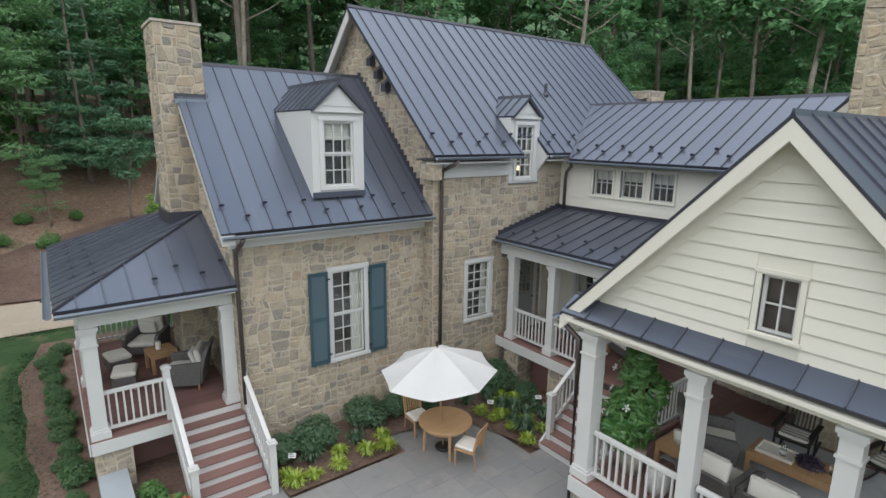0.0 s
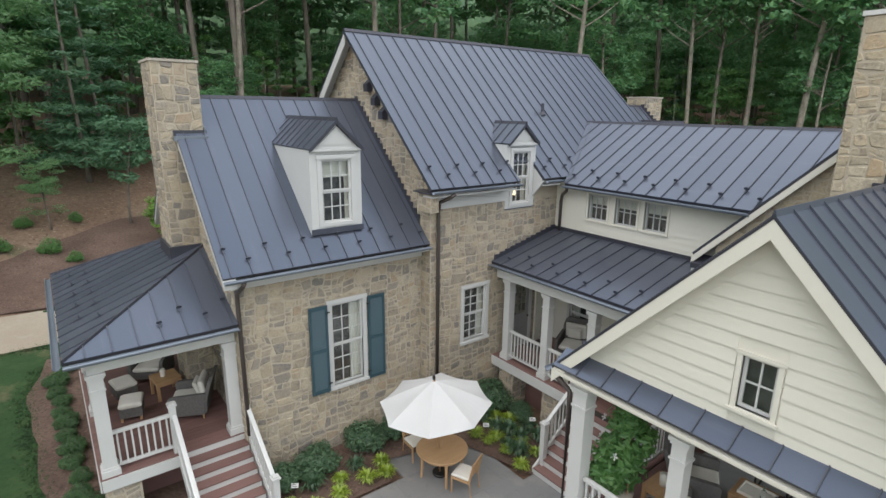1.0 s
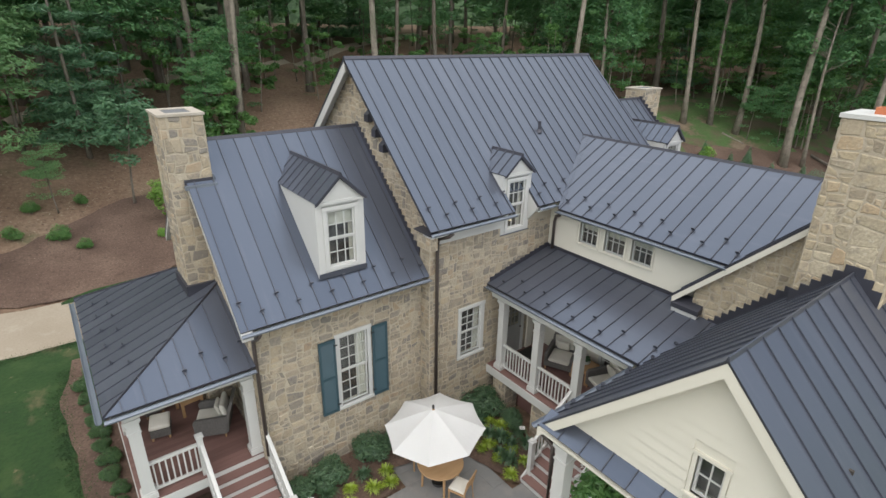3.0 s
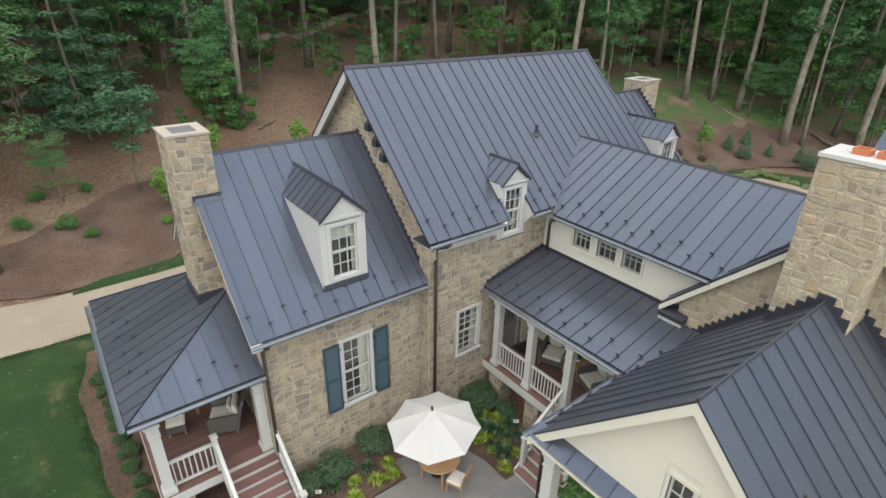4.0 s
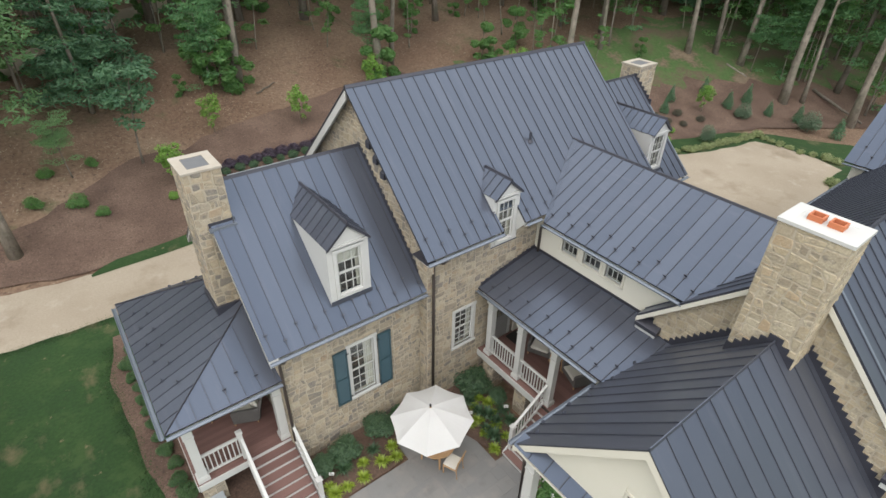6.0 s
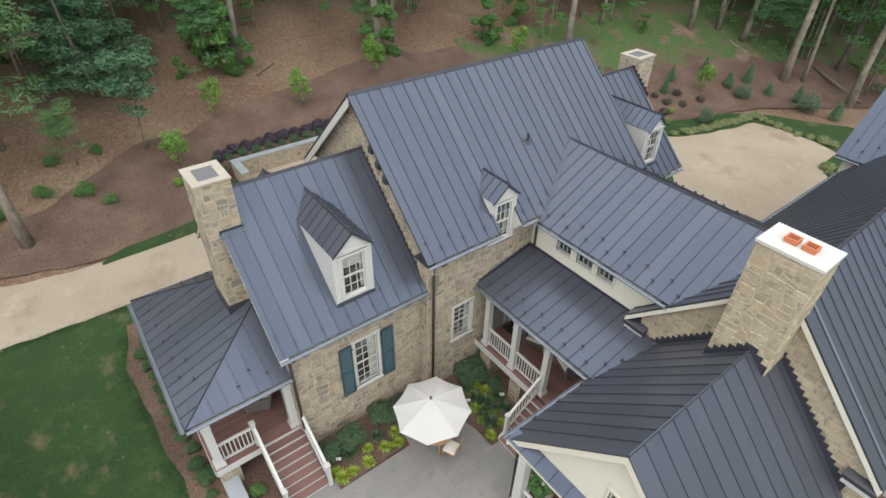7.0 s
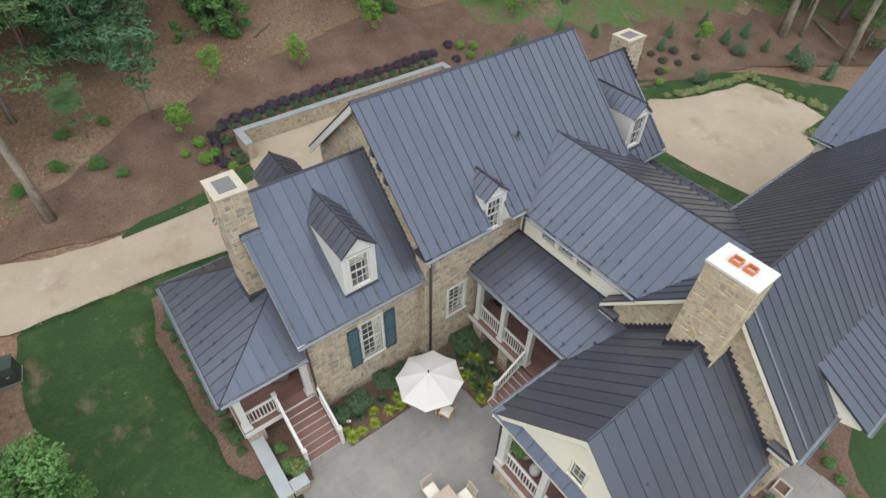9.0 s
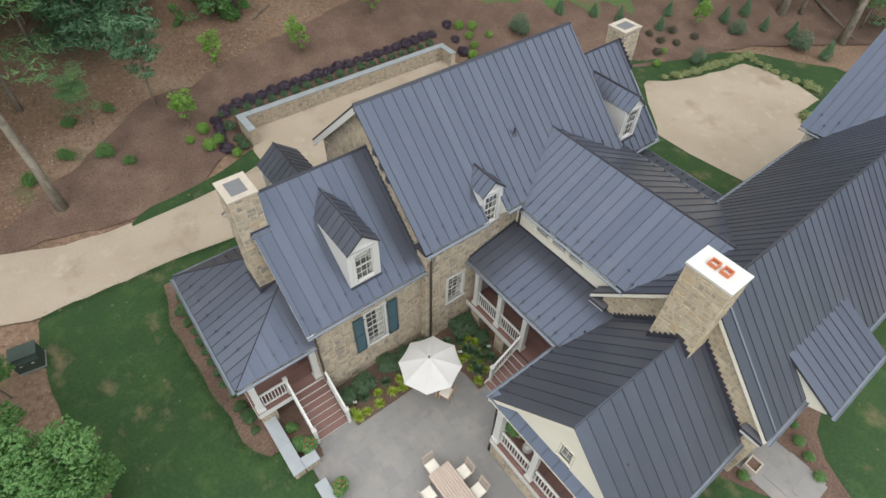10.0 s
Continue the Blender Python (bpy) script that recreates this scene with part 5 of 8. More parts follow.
stepped_flashing(sw, [(12.02, 2 * RRY - RY + 0.1, RZ + 0.25), (12.02, RRY - 0.4, RRZ - 0.4 * kr + 0.13)], (-1, 0, 0))
stepped_flashing(sw, [(11.08, RRY + 0.9, RRZ - 0.9 * kr + 0.12), (11.08, RRY, RRZ + 0.12)], (-1, 0, 0))
stepped_flashing(sw, [(11.08, RRY - 0.48, RRZ - 0.48 * kr + 0.12), (11.08, RRY, RRZ + 0.12)], (-1, 0, 0))
# shed-roofed bay on the lawn side
bl = math.hypot(2.05, 1.1)
slope(sw, [[(0, 0), (3.8, 0), (3.8, bl), (0, bl)]], (14.1, -2.25, 5.5), (1, 0, 0), (0, 2.05, 1.1), gap=0.42)
gutter(sw, (14.1, -2.27, 5.44), (17.9, -2.27, 5.44), (0, -1, 0))
bm = bmesh.new()
prism(bm, [(14.2, -2.12, 5.5), (14.2, -0.35, 6.44), (14.2, -1.44, 5.3), (14.2, -1.44, 5.0), (14.2, -2.12, 5.3)], (0.1, 0, 0))
part("bay_cheek", bm, CREAM, sw)
bm = bmesh.new()
prism(bm, [(14.31, -2.12, 5.3), (14.31, -2.12, 5.46), (14.31, -1.44, 5.8), (14.31, -1.44, 5.0)], (3.4, 0, 0))
part("bay_eave", bm, CREAM, sw)
# Pale strip added as the bright glint along the first roof seam.
ss = Vector((0, SY - SRY, SRZ - SZ)).normalized()
bm = bmesh.new()
e0 = Vector((SX + 0.44, 2 * SRY - SY, SZ + 0.012))
prism(bm, [e0, e0 + Vector((0.07, 0, 0)), e0 + Vector((0.07, 0, 0)) + ss * (sl - 0.1), e0 + ss * (sl - 0.1)], (0, 0, 0.04))
part("snow_rail", bm, GUTTER, sw, "pale metal strip along the verge")

# ---- far garage ----
fg = thing("garage_building", "far outbuilding with cream walls and a grey metal roof", "house")
for s, xx in ((1, 27.6), (-1, 36.4)):
    slope(fg, [[(0, 0), (14.4, 0), (14.4, 6.22), (0, 6.22)]], (xx, 6.2, 5.95), (0, -1, 0), (s, 0, 1.0), gap=0.42, guards=(0.5, 0.9) if s > 0 else None)
ridge_cap(fg, (32.0, 6.2, 10.35), (32.0, -8.2, 10.35))
gutter(fg, (27.58, 6.2, 5.88), (27.58, -8.2, 5.88), (-1, 0, 0))
bm = bmesh.new()
prism(bm, [(28.0, 5.9, -0.2), (36.0, 5.9, -0.2), (36.0, 5.9, 6.1), (32.0, 5.9, 10.1), (28.0, 5.9, 6.1)], (0, -0.3, 0))
part("gable_wall", bm, CREAM, fg)
part("wall", boxes((28.0, 28.3, -8, 5.6, -0.2, 6.0)), CREAM, fg)


# ---- ground ----
def ramp(x, pts):
    if x <= pts[0][0]:
        return pts[0][1]
    for (a, p), (b, q) in zip(pts, pts[1:]):
        if x <= b:
            return p + (q - p) * (x - a) / (b - a)
    return pts[-1][1]


HILL_FOOT = [(-60, 32.0), (-20, 30.0), (-8, 27.8), (-4, 26.2), (0, 26.3), (5, 27.2), (7, 30.25), (24.5, 30.25), (33, 21.5), (46, 18.0), (60, 12.0), (90, -10.0)]


def height(x, y):
    z = 0.016 * min(25.0, max(0.0, y - 8.0))
    z += 2.3 * max(0.0, min(1.0, (x - 9.0) / 2.5)) * max(0.0, min(1.0, (-0.9 - y) / 0.3))
    d = y - ramp(x, HILL_FOOT)
    if d > 0:
        z += 0.31 * min(d, 14.0) + 0.16 * max(0.0, min(d - 14.0, 40.0)) + 0.05 * max(0.0, d - 54.0)
        z += 1.0 * max(0.0, min(1.0, (x - 6.2) / 1.0, (25.5 - x) / 1.6))
        z += 0.25 * noise.noise((x * 0.11, y * 0.11, 3.0)) * min(1.0, d / 4.0)
    return z


def sheet(name, xs, ys, dz, mat, inside=None):
    bm = bmesh.new()
    v = [[bm.verts.new((x, y, height(x, y) + dz)) for x in xs] for y in ys]
    for j in range(len(ys) - 1):
        for i in range(len(xs) - 1):
            bm.faces.new((v[j][i], v[j][i + 1], v[j + 1][i + 1], v[j + 1][i]))
    return new(name, mesh_of(name, bm, mat, True))


def spread(a, b, near0, near1, fine, far):
    out, x = [], a
    while x < b:
        out.append(x)
        x += fine if near0 <= x < near1 else max(fine, min(far, 0.25 * (near0 - x if x < near0 else x - near1) + fine))
        if out[-1] < near0 < x:
            x = near0
    out.append(b)
    return out


tagged(sheet("ground", spread(-900, 1200, -16, 66, 0.7, 90), spread(-700, 1400, 14, 64, 0.7, 90), -0.07, LITTER), "sloping woodland floor of brown leaf litter and mulch", "ground", kind="structure")


def patch(name, rows, dz, mat, by_x=False, step=0.6, wobble=0.12, label="", seed=0):
    """A ground sheet laid on the land. rows: (y, x from, x to), or (x, y from, y to) with by_x."""
    bm = bmesh.new()
    a, b = rows[0][0], rows[-1][0]
    n = max(2, int((b - a) / step))
    lines = []
    for k in range(n + 1):
        t = a + (b - a) * k / n
        lo, hi = ramp(t, [(r[0], r[1]) for r in rows]), ramp(t, [(r[0], r[2]) for r in rows])
        lo += wobble * noise.noise((t * 0.7, 7.0 + seed, 0)) + 0.4 * wobble * noise.noise((t * 2.9, 17.0 + seed, 0))
        hi += wobble * noise.noise((t * 0.7, 27.0 + seed, 0)) + 0.4 * wobble * noise.noise((t * 2.9, 37.0 + seed, 0))
        m = max(2, int(abs(max(r[2] - r[1] for r in rows)) / step))
        line = []
        for i in range(m + 1):
            s = lo + (hi - lo) * i / m
            x, y = (t, s) if by_x else (s, t)
            line.append(bm.verts.new((x, y, height(x, y) + dz)))
        lines.append(line)
    for p, q in zip(lines, lines[1:]):
        for i in range(len(p) - 1):
            bm.faces.new((p[i], p[i + 1], q[i + 1], q[i]))
    ob = new(name, mesh_of(name, bm, mat, True))
    for f in ob.data.polygons[:1]:
        if f.normal.z < 0:
            ob.data.flip_normals()
    return tagged(ob, label, "ground", kind="structure")


patch("mulch_bank", [(-30, 31.5, 33.0), (-6, 27.0, 28.6), (-1, 26.0, 31.0), (3, 26.4, 33.6), (8, 30.2, 34.4), (16, 30.2, 36.0), (24.5, 30.2, 37.5), (33, 21.0, 33.5), (46, 17.0, 27.0), (60, 8.0, 18.0)], 0.035, MULCH, True, label="dark mulched bank above the drive", wobble=0.3)
patch("lawn", [(-40, -30, 1.0), (-10, -9.0, 0.8), (4, -5.4, 0.8), (8, -5.4, 0.7), (12.4, -5.8, 0.4), (16, -6.4, 0.4), (20, -6.5, 3.0), (21.7, -6.2, 5.0), (22.3, -5.5, 5.4)], 0.02, GRASS, label="mown green lawn with dry patches")
patch("drive", [(-60, 31.0, 36.0), (-20, 24.5, 30.2), (-8, 22.6, 27.7), (-6, 21.95, 26.9), (-4, 21.9, 26.0), (0, 21.85, 25.6), (4, 21.4, 25.8), (6.6, 18.2, 26.4), (7.2, 18.2, 27.8), (7.6, 18.0, 29.9), (23.6, 18.0, 29.9), (24.2, 18, 28.4)], 0.045, GRAVEL, True, label="pale tan gravel drive and court", wobble=0.15)
patch("hill_path", [(-30.0, 30.0, 32.0), (-1.9, 43.4, 45.6), (0.6, 46.7, 48.9), (4.1, 50.8, 53.0), (8.1, 52.1, 54.3), (16.1, 54.9, 57.1), (31.6, 63.2, 65.4), (51.6, 72.2, 74.4)], 0.0, GRAVEL, True, label="narrow gravel track climbing through the wood")
patch("grass_verge", [(-0.9, 25.4, 25.6), (0.0, 25.45, 26.3), (2.4, 25.5, 26.5), (4.5, 25.7, 26.9), (7.0, 26.3, 27.9)], 0.06, GRASS, True, label="narrow grass verge", wobble=0.06)
patch("court_lawn", [(18.2, 5.6, 18), (24, 5.6, 18), (29, 5.8, 20), (33, 6, 21.6), (35.9, 6, 21.1), (38.9, 7, 19.7), (42.2, 7, 18.5), (45.3, 7, 16.0), (46.6, 6, 13.5), (48.5, 6, 11.1)], 0.03, GRASS, True, label="grass round the parking court")
patch("parking_court", [(29.45, 11.5, 13.9), (29.95, 6.4, 14.3), (31, 6.2, 15.6), (32.1, 6.1, 16.8), (34.1, 6.2, 18.8), (35.4, 6.4, 17.7), (37.5, 6.8, 16.9), (38.4, 8.4, 16.6), (39.7, 9.6, 16.3), (43.0, 9.6, 15.7), (43.4, 11.5, 14.0)], 0.055, GRAVEL, True, label="pale gravel parking court", wobble=0.2)
patch("porch_bed", [(9.7, -0.45, 0.0), (10.6, -0.95, 0.0), (14, -1.2, 0.2), (18, -1.4, 2.6), (20.5, -0.9, 2.0)], 0.04, MULCH, wobble=0.14, label="mulched planting bed beside the porch")
patch("far_lawn", [(-60, 6.7, 90), (-9.2, 6.7, 70), (-4.2, 6.7, 60), (-1.25, 6.7, 60)], 0.02, GRASS, label="mown lawn behind the south wing")
patch("south_bed", [(-4.6, 13.9, 14.6), (-3.6, 13.5, 14.95), (-2.7, 12.4, 15.6), (-2.2, 12.1, 17.4), (-1.25, 11.7, 20.0)], 0.04, MULCH, label="mulched bed along the south wing")
patch("wall_bed", [(3.0, 8.78, 10.72), (5.7, 8.78, 10.72), (5.75, 9.5, 10.7), (7.9, 8.9, 10.3), (8.0, 7.02, 10.3), (9.8, 7.0, 10.3)], 0.03, MULCH, True, step=0.3, wobble=0.02, label="dark mulched bed along the stone walls")
patch("stair_bed", [(8.5, 0.2, 1.3), (9.2, 0.2, 1.32), (9.3, 0.1, 2.7), (11.6, 0.1, 2.7)], 0.05, MULCH, step=0.3, wobble=0.0, label="mulched bed beside the porch stairs")

# ---- terrace ----
terrace = thing("terrace", "grey bluestone paved terrace", "paving", kind="structure")
part("bedding", boxes((0.7, 6.6, -9, 8.75, -0.1, -0.005), (1.35, 3.0, 8.75, 9.25, -0.1, -0.005), (5.75, 7.98, 8.75, 9.6, -0.1, -0.005), (6.6, 8.0, 4.6, 8.75, -0.1, -0.005), (8.0, 8.9, 4.6, 7.0, -0.1, -0.005)), BLUESTONE, terrace)
PAVERS = []


def pave(x0, x1, y0, y1, seed):
    rnd = random.Random(seed)
    y = y0
    while y < y1 - 0.05:
        h = min(rnd.choice((0.45, 0.6, 0.75, 0.9)), y1 - y)
        if y1 - y - h < 0.3:
            h = y1 - y
        x = x0
        while x < x1 - 0.05:
            w = min(rnd.choice((0.45, 0.6, 0.9, 0.75, 1.05)), x1 - x)
            if x1 - x - w < 0.3:
                w = x1 - x
            PAVERS.append((x + 0.002, x + w - 0.002, y + 0.002, y + h - 0.002))
            x += w
        y += h


pave(0.95, 6.55, 2.4, 8.75, 5)
pave(0.95, 6.55, -9.0, 2.397, 15)
pave(1.35, 2.98, 8.752, 9.2, 9)
pave(5.76, 7.97, 8.75, 9.55, 6)
pave(6.55, 7.98, 4.75, 8.75, 7)
pave(7.98, 8.8, 4.75, 6.98, 8)
ST = 2.3
small = thing("side_terrace", "small grey bluestone landing by the south wing", "paving", kind="structure")
part("bedding", boxes((12.45, 14.42, -3.7, -1.45, ST - 0.2, ST + 0.05)), BLUESTONE, small)
for a, b, c, d in ((12.5, 13.5, -2.2, -1.45), (13.503, 14.4, -2.4, -1.45), (12.9, 13.5, -3.1, -2.203), (13.503, 14.45, -3.1, -2.403), (13.2, 14.3, -3.8, -3.103)):
    part("paver", boxes((a, b, c, d, ST - 0.05, ST + 0.07)), BLUESTONE, small)


def low_wall(name, x0, x1, y0, y1, h, label, z=0.0, cap=0.07, seed=0, faces="fl", size=0.24, singly=True):
    w = thing(name, label, "wall")
    b = part("body", boxes((x0, x1, y0, y1, z - 0.2, z + h - cap)), MORTAR, w)
    hh = h - cap
    if "f" in faces:
        stones(b, [(0, 0), (x1 - x0, 0), (x1 - x0, hh), (0, hh)], (x0, y0, z), (1, 0, 0), (0, 0, 1), size=size, seed=seed, singly=singly)
    if "l" in faces:
        stones(b, [(0, 0), (y1 - y0, 0), (y1 - y0, hh), (0, hh)], (x0, y1, z), (0, -1, 0), (0, 0, 1), size=size, seed=seed + 1, singly=singly)
    if "r" in faces:
        stones(b, [(0, 0), (y1 - y0, 0), (y1 - y0, hh), (0, hh)], (x1, y0, z), (0, 1, 0), (0, 0, 1), size=size, seed=seed + 2, singly=singly)
    n = max(1, round(max(x1 - x0, y1 - y0) / 1.1))
    for k in range(n):
        if x1 - x0 > y1 - y0:
            a, c = x0 - 0.04 + (x1 - x0 + 0.08) * k / n, x0 - 0.04 + (x1 - x0 + 0.08) * (k + 1) / n
            bm = boxes((a + 0.003, c - 0.003, y0 - 0.04, y1 + 0.04, z + h - cap, z + h))
        else:
            a, c = y0 - 0.04 + (y1 - y0 + 0.08) * k / n, y0 - 0.04 + (y1 - y0 + 0.08) * (k + 1) / n
            bm = boxes((x0 - 0.04, x1 + 0.04, a + 0.003, c - 0.003, z + h - cap, z + h))
        part("capstone", bm, CAPSTONE, w)
    return w


low_wall("garden_wall", 0.02, 0.44, 8.32, 10.85, 0.52, "low stone garden wall with a bluestone cap", seed=101)
low_wall("garden_wall", 0.5, 1.05, 8.32, 8.7, 0.52, "short return of the low stone garden wall", seed=104)
low_wall("garden_wall", 0.5, 0.88, 4.6, 7.6, 0.30, "low bluestone-capped terrace edge wall", seed=107)
low_wall("retaining_wall", 7.25, 23.7, 29.8, 30.2, 1.16, "long curving court retaining wall with a bluestone cap", z=0.32, seed=110, faces="f", singly=False)
low_wall("retaining_wall", 23.3, 23.7, 28.5, 29.75, 1.16, "return of the court retaining wall with a bluestone cap", z=0.32, seed=116, faces="l", singly=False)
low_wall("retaining_wall", 7.25, 7.65, 28.2, 29.75, 1.16, "end of the court retaining wall with a bluestone cap", z=0.32, seed=113, faces="fr", singly=False)


# ---- trees ----
def add_leaf(bm, p, n, size, rnd, narrow=0.6):
    """One small folded leaf spray."""
    t = Vector((rnd.uniform(-1, 1), rnd.uniform(-1, 1), rnd.uniform(-0.5, 0.4)))
    t = (t - n * t.dot(n)).normalized()
    s = n.cross(t)
    a, b = size * 0.5, size * 0.5 * narrow
    v = [bm.verts.new(p - t * a), bm.verts.new(p + s * b - n * size * 0.12), bm.verts.new(p + t * a * 1.1), bm.verts.new(p - s * b - n * size * 0.12)]
    bm.faces.new((v[0], v[1], v[2]))
    bm.faces.new((v[0], v[2], v[3]))


def leaf_mesh(name, blobs, count, size, mat, seed, flat=0.5, narrow=0.6):
    """Leaves through a set of (centre, radius, squash) blobs, thicker at their shells."""
    rnd = random.Random(seed)
    bm = bmesh.new()
    total = sum(b[1] ** 2 for b in blobs)
    for c, r, q in blobs:
        c = Vector(c)
        for k in range(int(count * r * r / total)):
            d = Vector((rnd.gauss(0, 1), rnd.gauss(0, 1), rnd.gauss(0, 1))).normalized()
            rr = r * rnd.uniform(0.35, 1.0) ** 0.5 * rnd.uniform(0.85, 1.12)
            p = c + Vector((d.x * rr, d.y * rr, d.z * rr * q))
            n = (d * flat + Vector((rnd.uniform(-0.6, 0.6), rnd.uniform(-0.6, 0.6), rnd.uniform(0.2, 1.2)))).normalized()
            add_leaf(bm, p, n, size * rnd.uniform(0.6, 1.4), rnd, narrow)
    me = bpy.data.meshes.new(name)
    bm.to_mesh(me)
    bm.free()
    me.materials.append(mat)
    return me


def trunk_mesh(name, h, r, lean, limbs, mat, seed, r_top=0.35, sides=9):
    rnd = random.Random(seed)
    bm = bmesh.new()
    pts, radii = [], []
    n = 8
    wx, wy = rnd.uniform(-1, 1), rnd.uniform(-1, 1)
    for k in range(n + 1):
        t = k / n
        pts.append(Vector((lean[0] * h * t + 0.016 * h * math.sin(4.1 * t + wx * 3), lean[1] * h * t + 0.016 * h * math.sin(3.6 * t + wy * 3), h * t - 0.25 * (k == 0))))
        radii.append(r * (1.45 if k == 0 else 1.0 - (1 - r_top) * t))
    tube(bm, pts, radii, sides)
    ends = []
    for k in range(limbs):
        t = rnd.uniform(0.5, 0.97)
        i = min(n - 1, int(t * n))
        p = pts[i].lerp(pts[i + 1], t * n - i)
        a = rnd.uniform(0, 2 * math.pi)
        ln = h * rnd.uniform(0.10, 0.22)
        mid = p + Vector((math.cos(a) * ln * 0.5, math.sin(a) * ln * 0.5, ln * 0.28))
        end = p + Vector((math.cos(a) * ln, math.sin(a) * ln, ln * rnd.uniform(0.35, 0.8)))
        rr = r * (1 - 0.65 * t) * 0.42
        tube(bm, [p, mid, end], [rr, rr * 0.7, rr * 0.3], 5)
        ends.append(end)
    return mesh_of(name, bm, mat, True), pts, ends


def make_tree(name, label, h, r, crown_from, crown_r, leaves, size, mat, bark, seed, lean=(0, 0), limbs=14, squash=0.7, narrow=0.6, layers=0, category="tree"):
    """A tree at the origin: a tapered trunk with limbs and a broken crown of leaf sprays."""
    rnd = random.Random(seed)
    t = thing(name, label, category, group="woodland trees")
    me, pts, ends = trunk_mesh("trunk", h, r, lean, limbs, bark, seed)
    part("trunk", me, bark, t)
    blobs = []
    if layers:
        for k in range(layers):
            f = k / max(1, layers - 1)
            z = h * (crown_from + (1.0 - crown_from) * f)
            rad = crown_r * (1.0 - 0.8 * f) * rnd.uniform(0.75, 1.15)
            m = max(3, int(7 * (1 - f)))
            for j in range(m):
                a = 2 * math.pi * (j + rnd.random() * 0.7) / m
                blobs.append(((math.cos(a) * rad * 0.62 + lean[0] * z, math.sin(a) * rad * 0.62 + lean[1] * z, z + rnd.uniform(-0.25, 0.25)), rad * rnd.uniform(0.32, 0.5), 0.32))
    else:
        for e in ends:
            if e.z > h * crown_from:
                blobs.append((tuple(e), crown_r * rnd.uniform(0.25, 0.45), squash))
        for k in range(10):
            a, f = rnd.uniform(0, 6.28), rnd.random()
            rad = crown_r * rnd.uniform(0.3, 0.85) * (1 - 0.5 * abs(f - 0.4))
            z = h * (crown_from + (1.05 - crown_from) * f)
            blobs.append(((math.cos(a) * rad + lean[0] * z, math.sin(a) * rad + lean[1] * z, z), crown_r * rnd.uniform(0.22, 0.42), squash))
    part("crown", leaf_mesh("crown", blobs, leaves, size, mat, seed + 5, narrow=narrow), mat, t)
    return t


def stand(t, x, y, turn=0.0, size=1.0, dz=-0.1):
    t.matrix_basis = pose(x, y, height(x, y) + dz, 0, 0, turn)
    t.scale = (size, size, size)
    return t


def again(t, x, y, turn=0.0, size=1.0, dz=-0.1):
    c = copy_thing(t, pose(x, y, height(x, y) + dz, 0, 0, turn))
    c.scale = (size, size, size)
    return c


# ---- terrace furniture ----
def loft(bm, rings):
    """Joins rings of points into one skin and caps it."""
    vs = [[bm.verts.new(p) for p in r] for r in rings]
    k = len(vs[0])
    for a, b in zip(vs, vs[1:]):
        for i in range(k):
            bm.faces.new((a[i], a[(i + 1) % k], b[(i + 1) % k], b[i]))
    bm.faces.new(vs[0][::-1]), bm.faces.new(vs[-1])


def round_slab(bm, r, z0, z1, n=40, edge=0.012):
    ring = lambda rr, z: [(rr * math.cos(2 * math.pi * k / n), rr * math.sin(2 * math.pi * k / n), z) for k in range(n)]
    loft(bm, [ring(r - edge, z0), ring(r, z0 + edge), ring(r, z1 - edge), ring(r - edge, z1)])


def pad(bm, x0, x1, y0, y1, z0, z1, e=0.04):
    """A cushion with rounded edges."""
    def ring(i, z):
        return [(x0 + i, y0 + 2.2 * i, z), (x0 + 2.2 * i, y0 + i, z), (x1 - 2.2 * i, y0 + i, z), (x1 - i, y0 + 2.2 * i, z), (x1 - i, y1 - 2.2 * i, z), (x1 - 2.2 * i, y1 - i, z), (x0 + 2.2 * i, y1 - i, z), (x0 + i, y1 - 2.2 * i, z)]
    loft(bm, [ring(e, z0), ring(e * 0.3, z0 + e), ring(e * 0.3, z1 - e), ring(e, z1 - 0.2 * e), ring(e * 2.2, z1)])


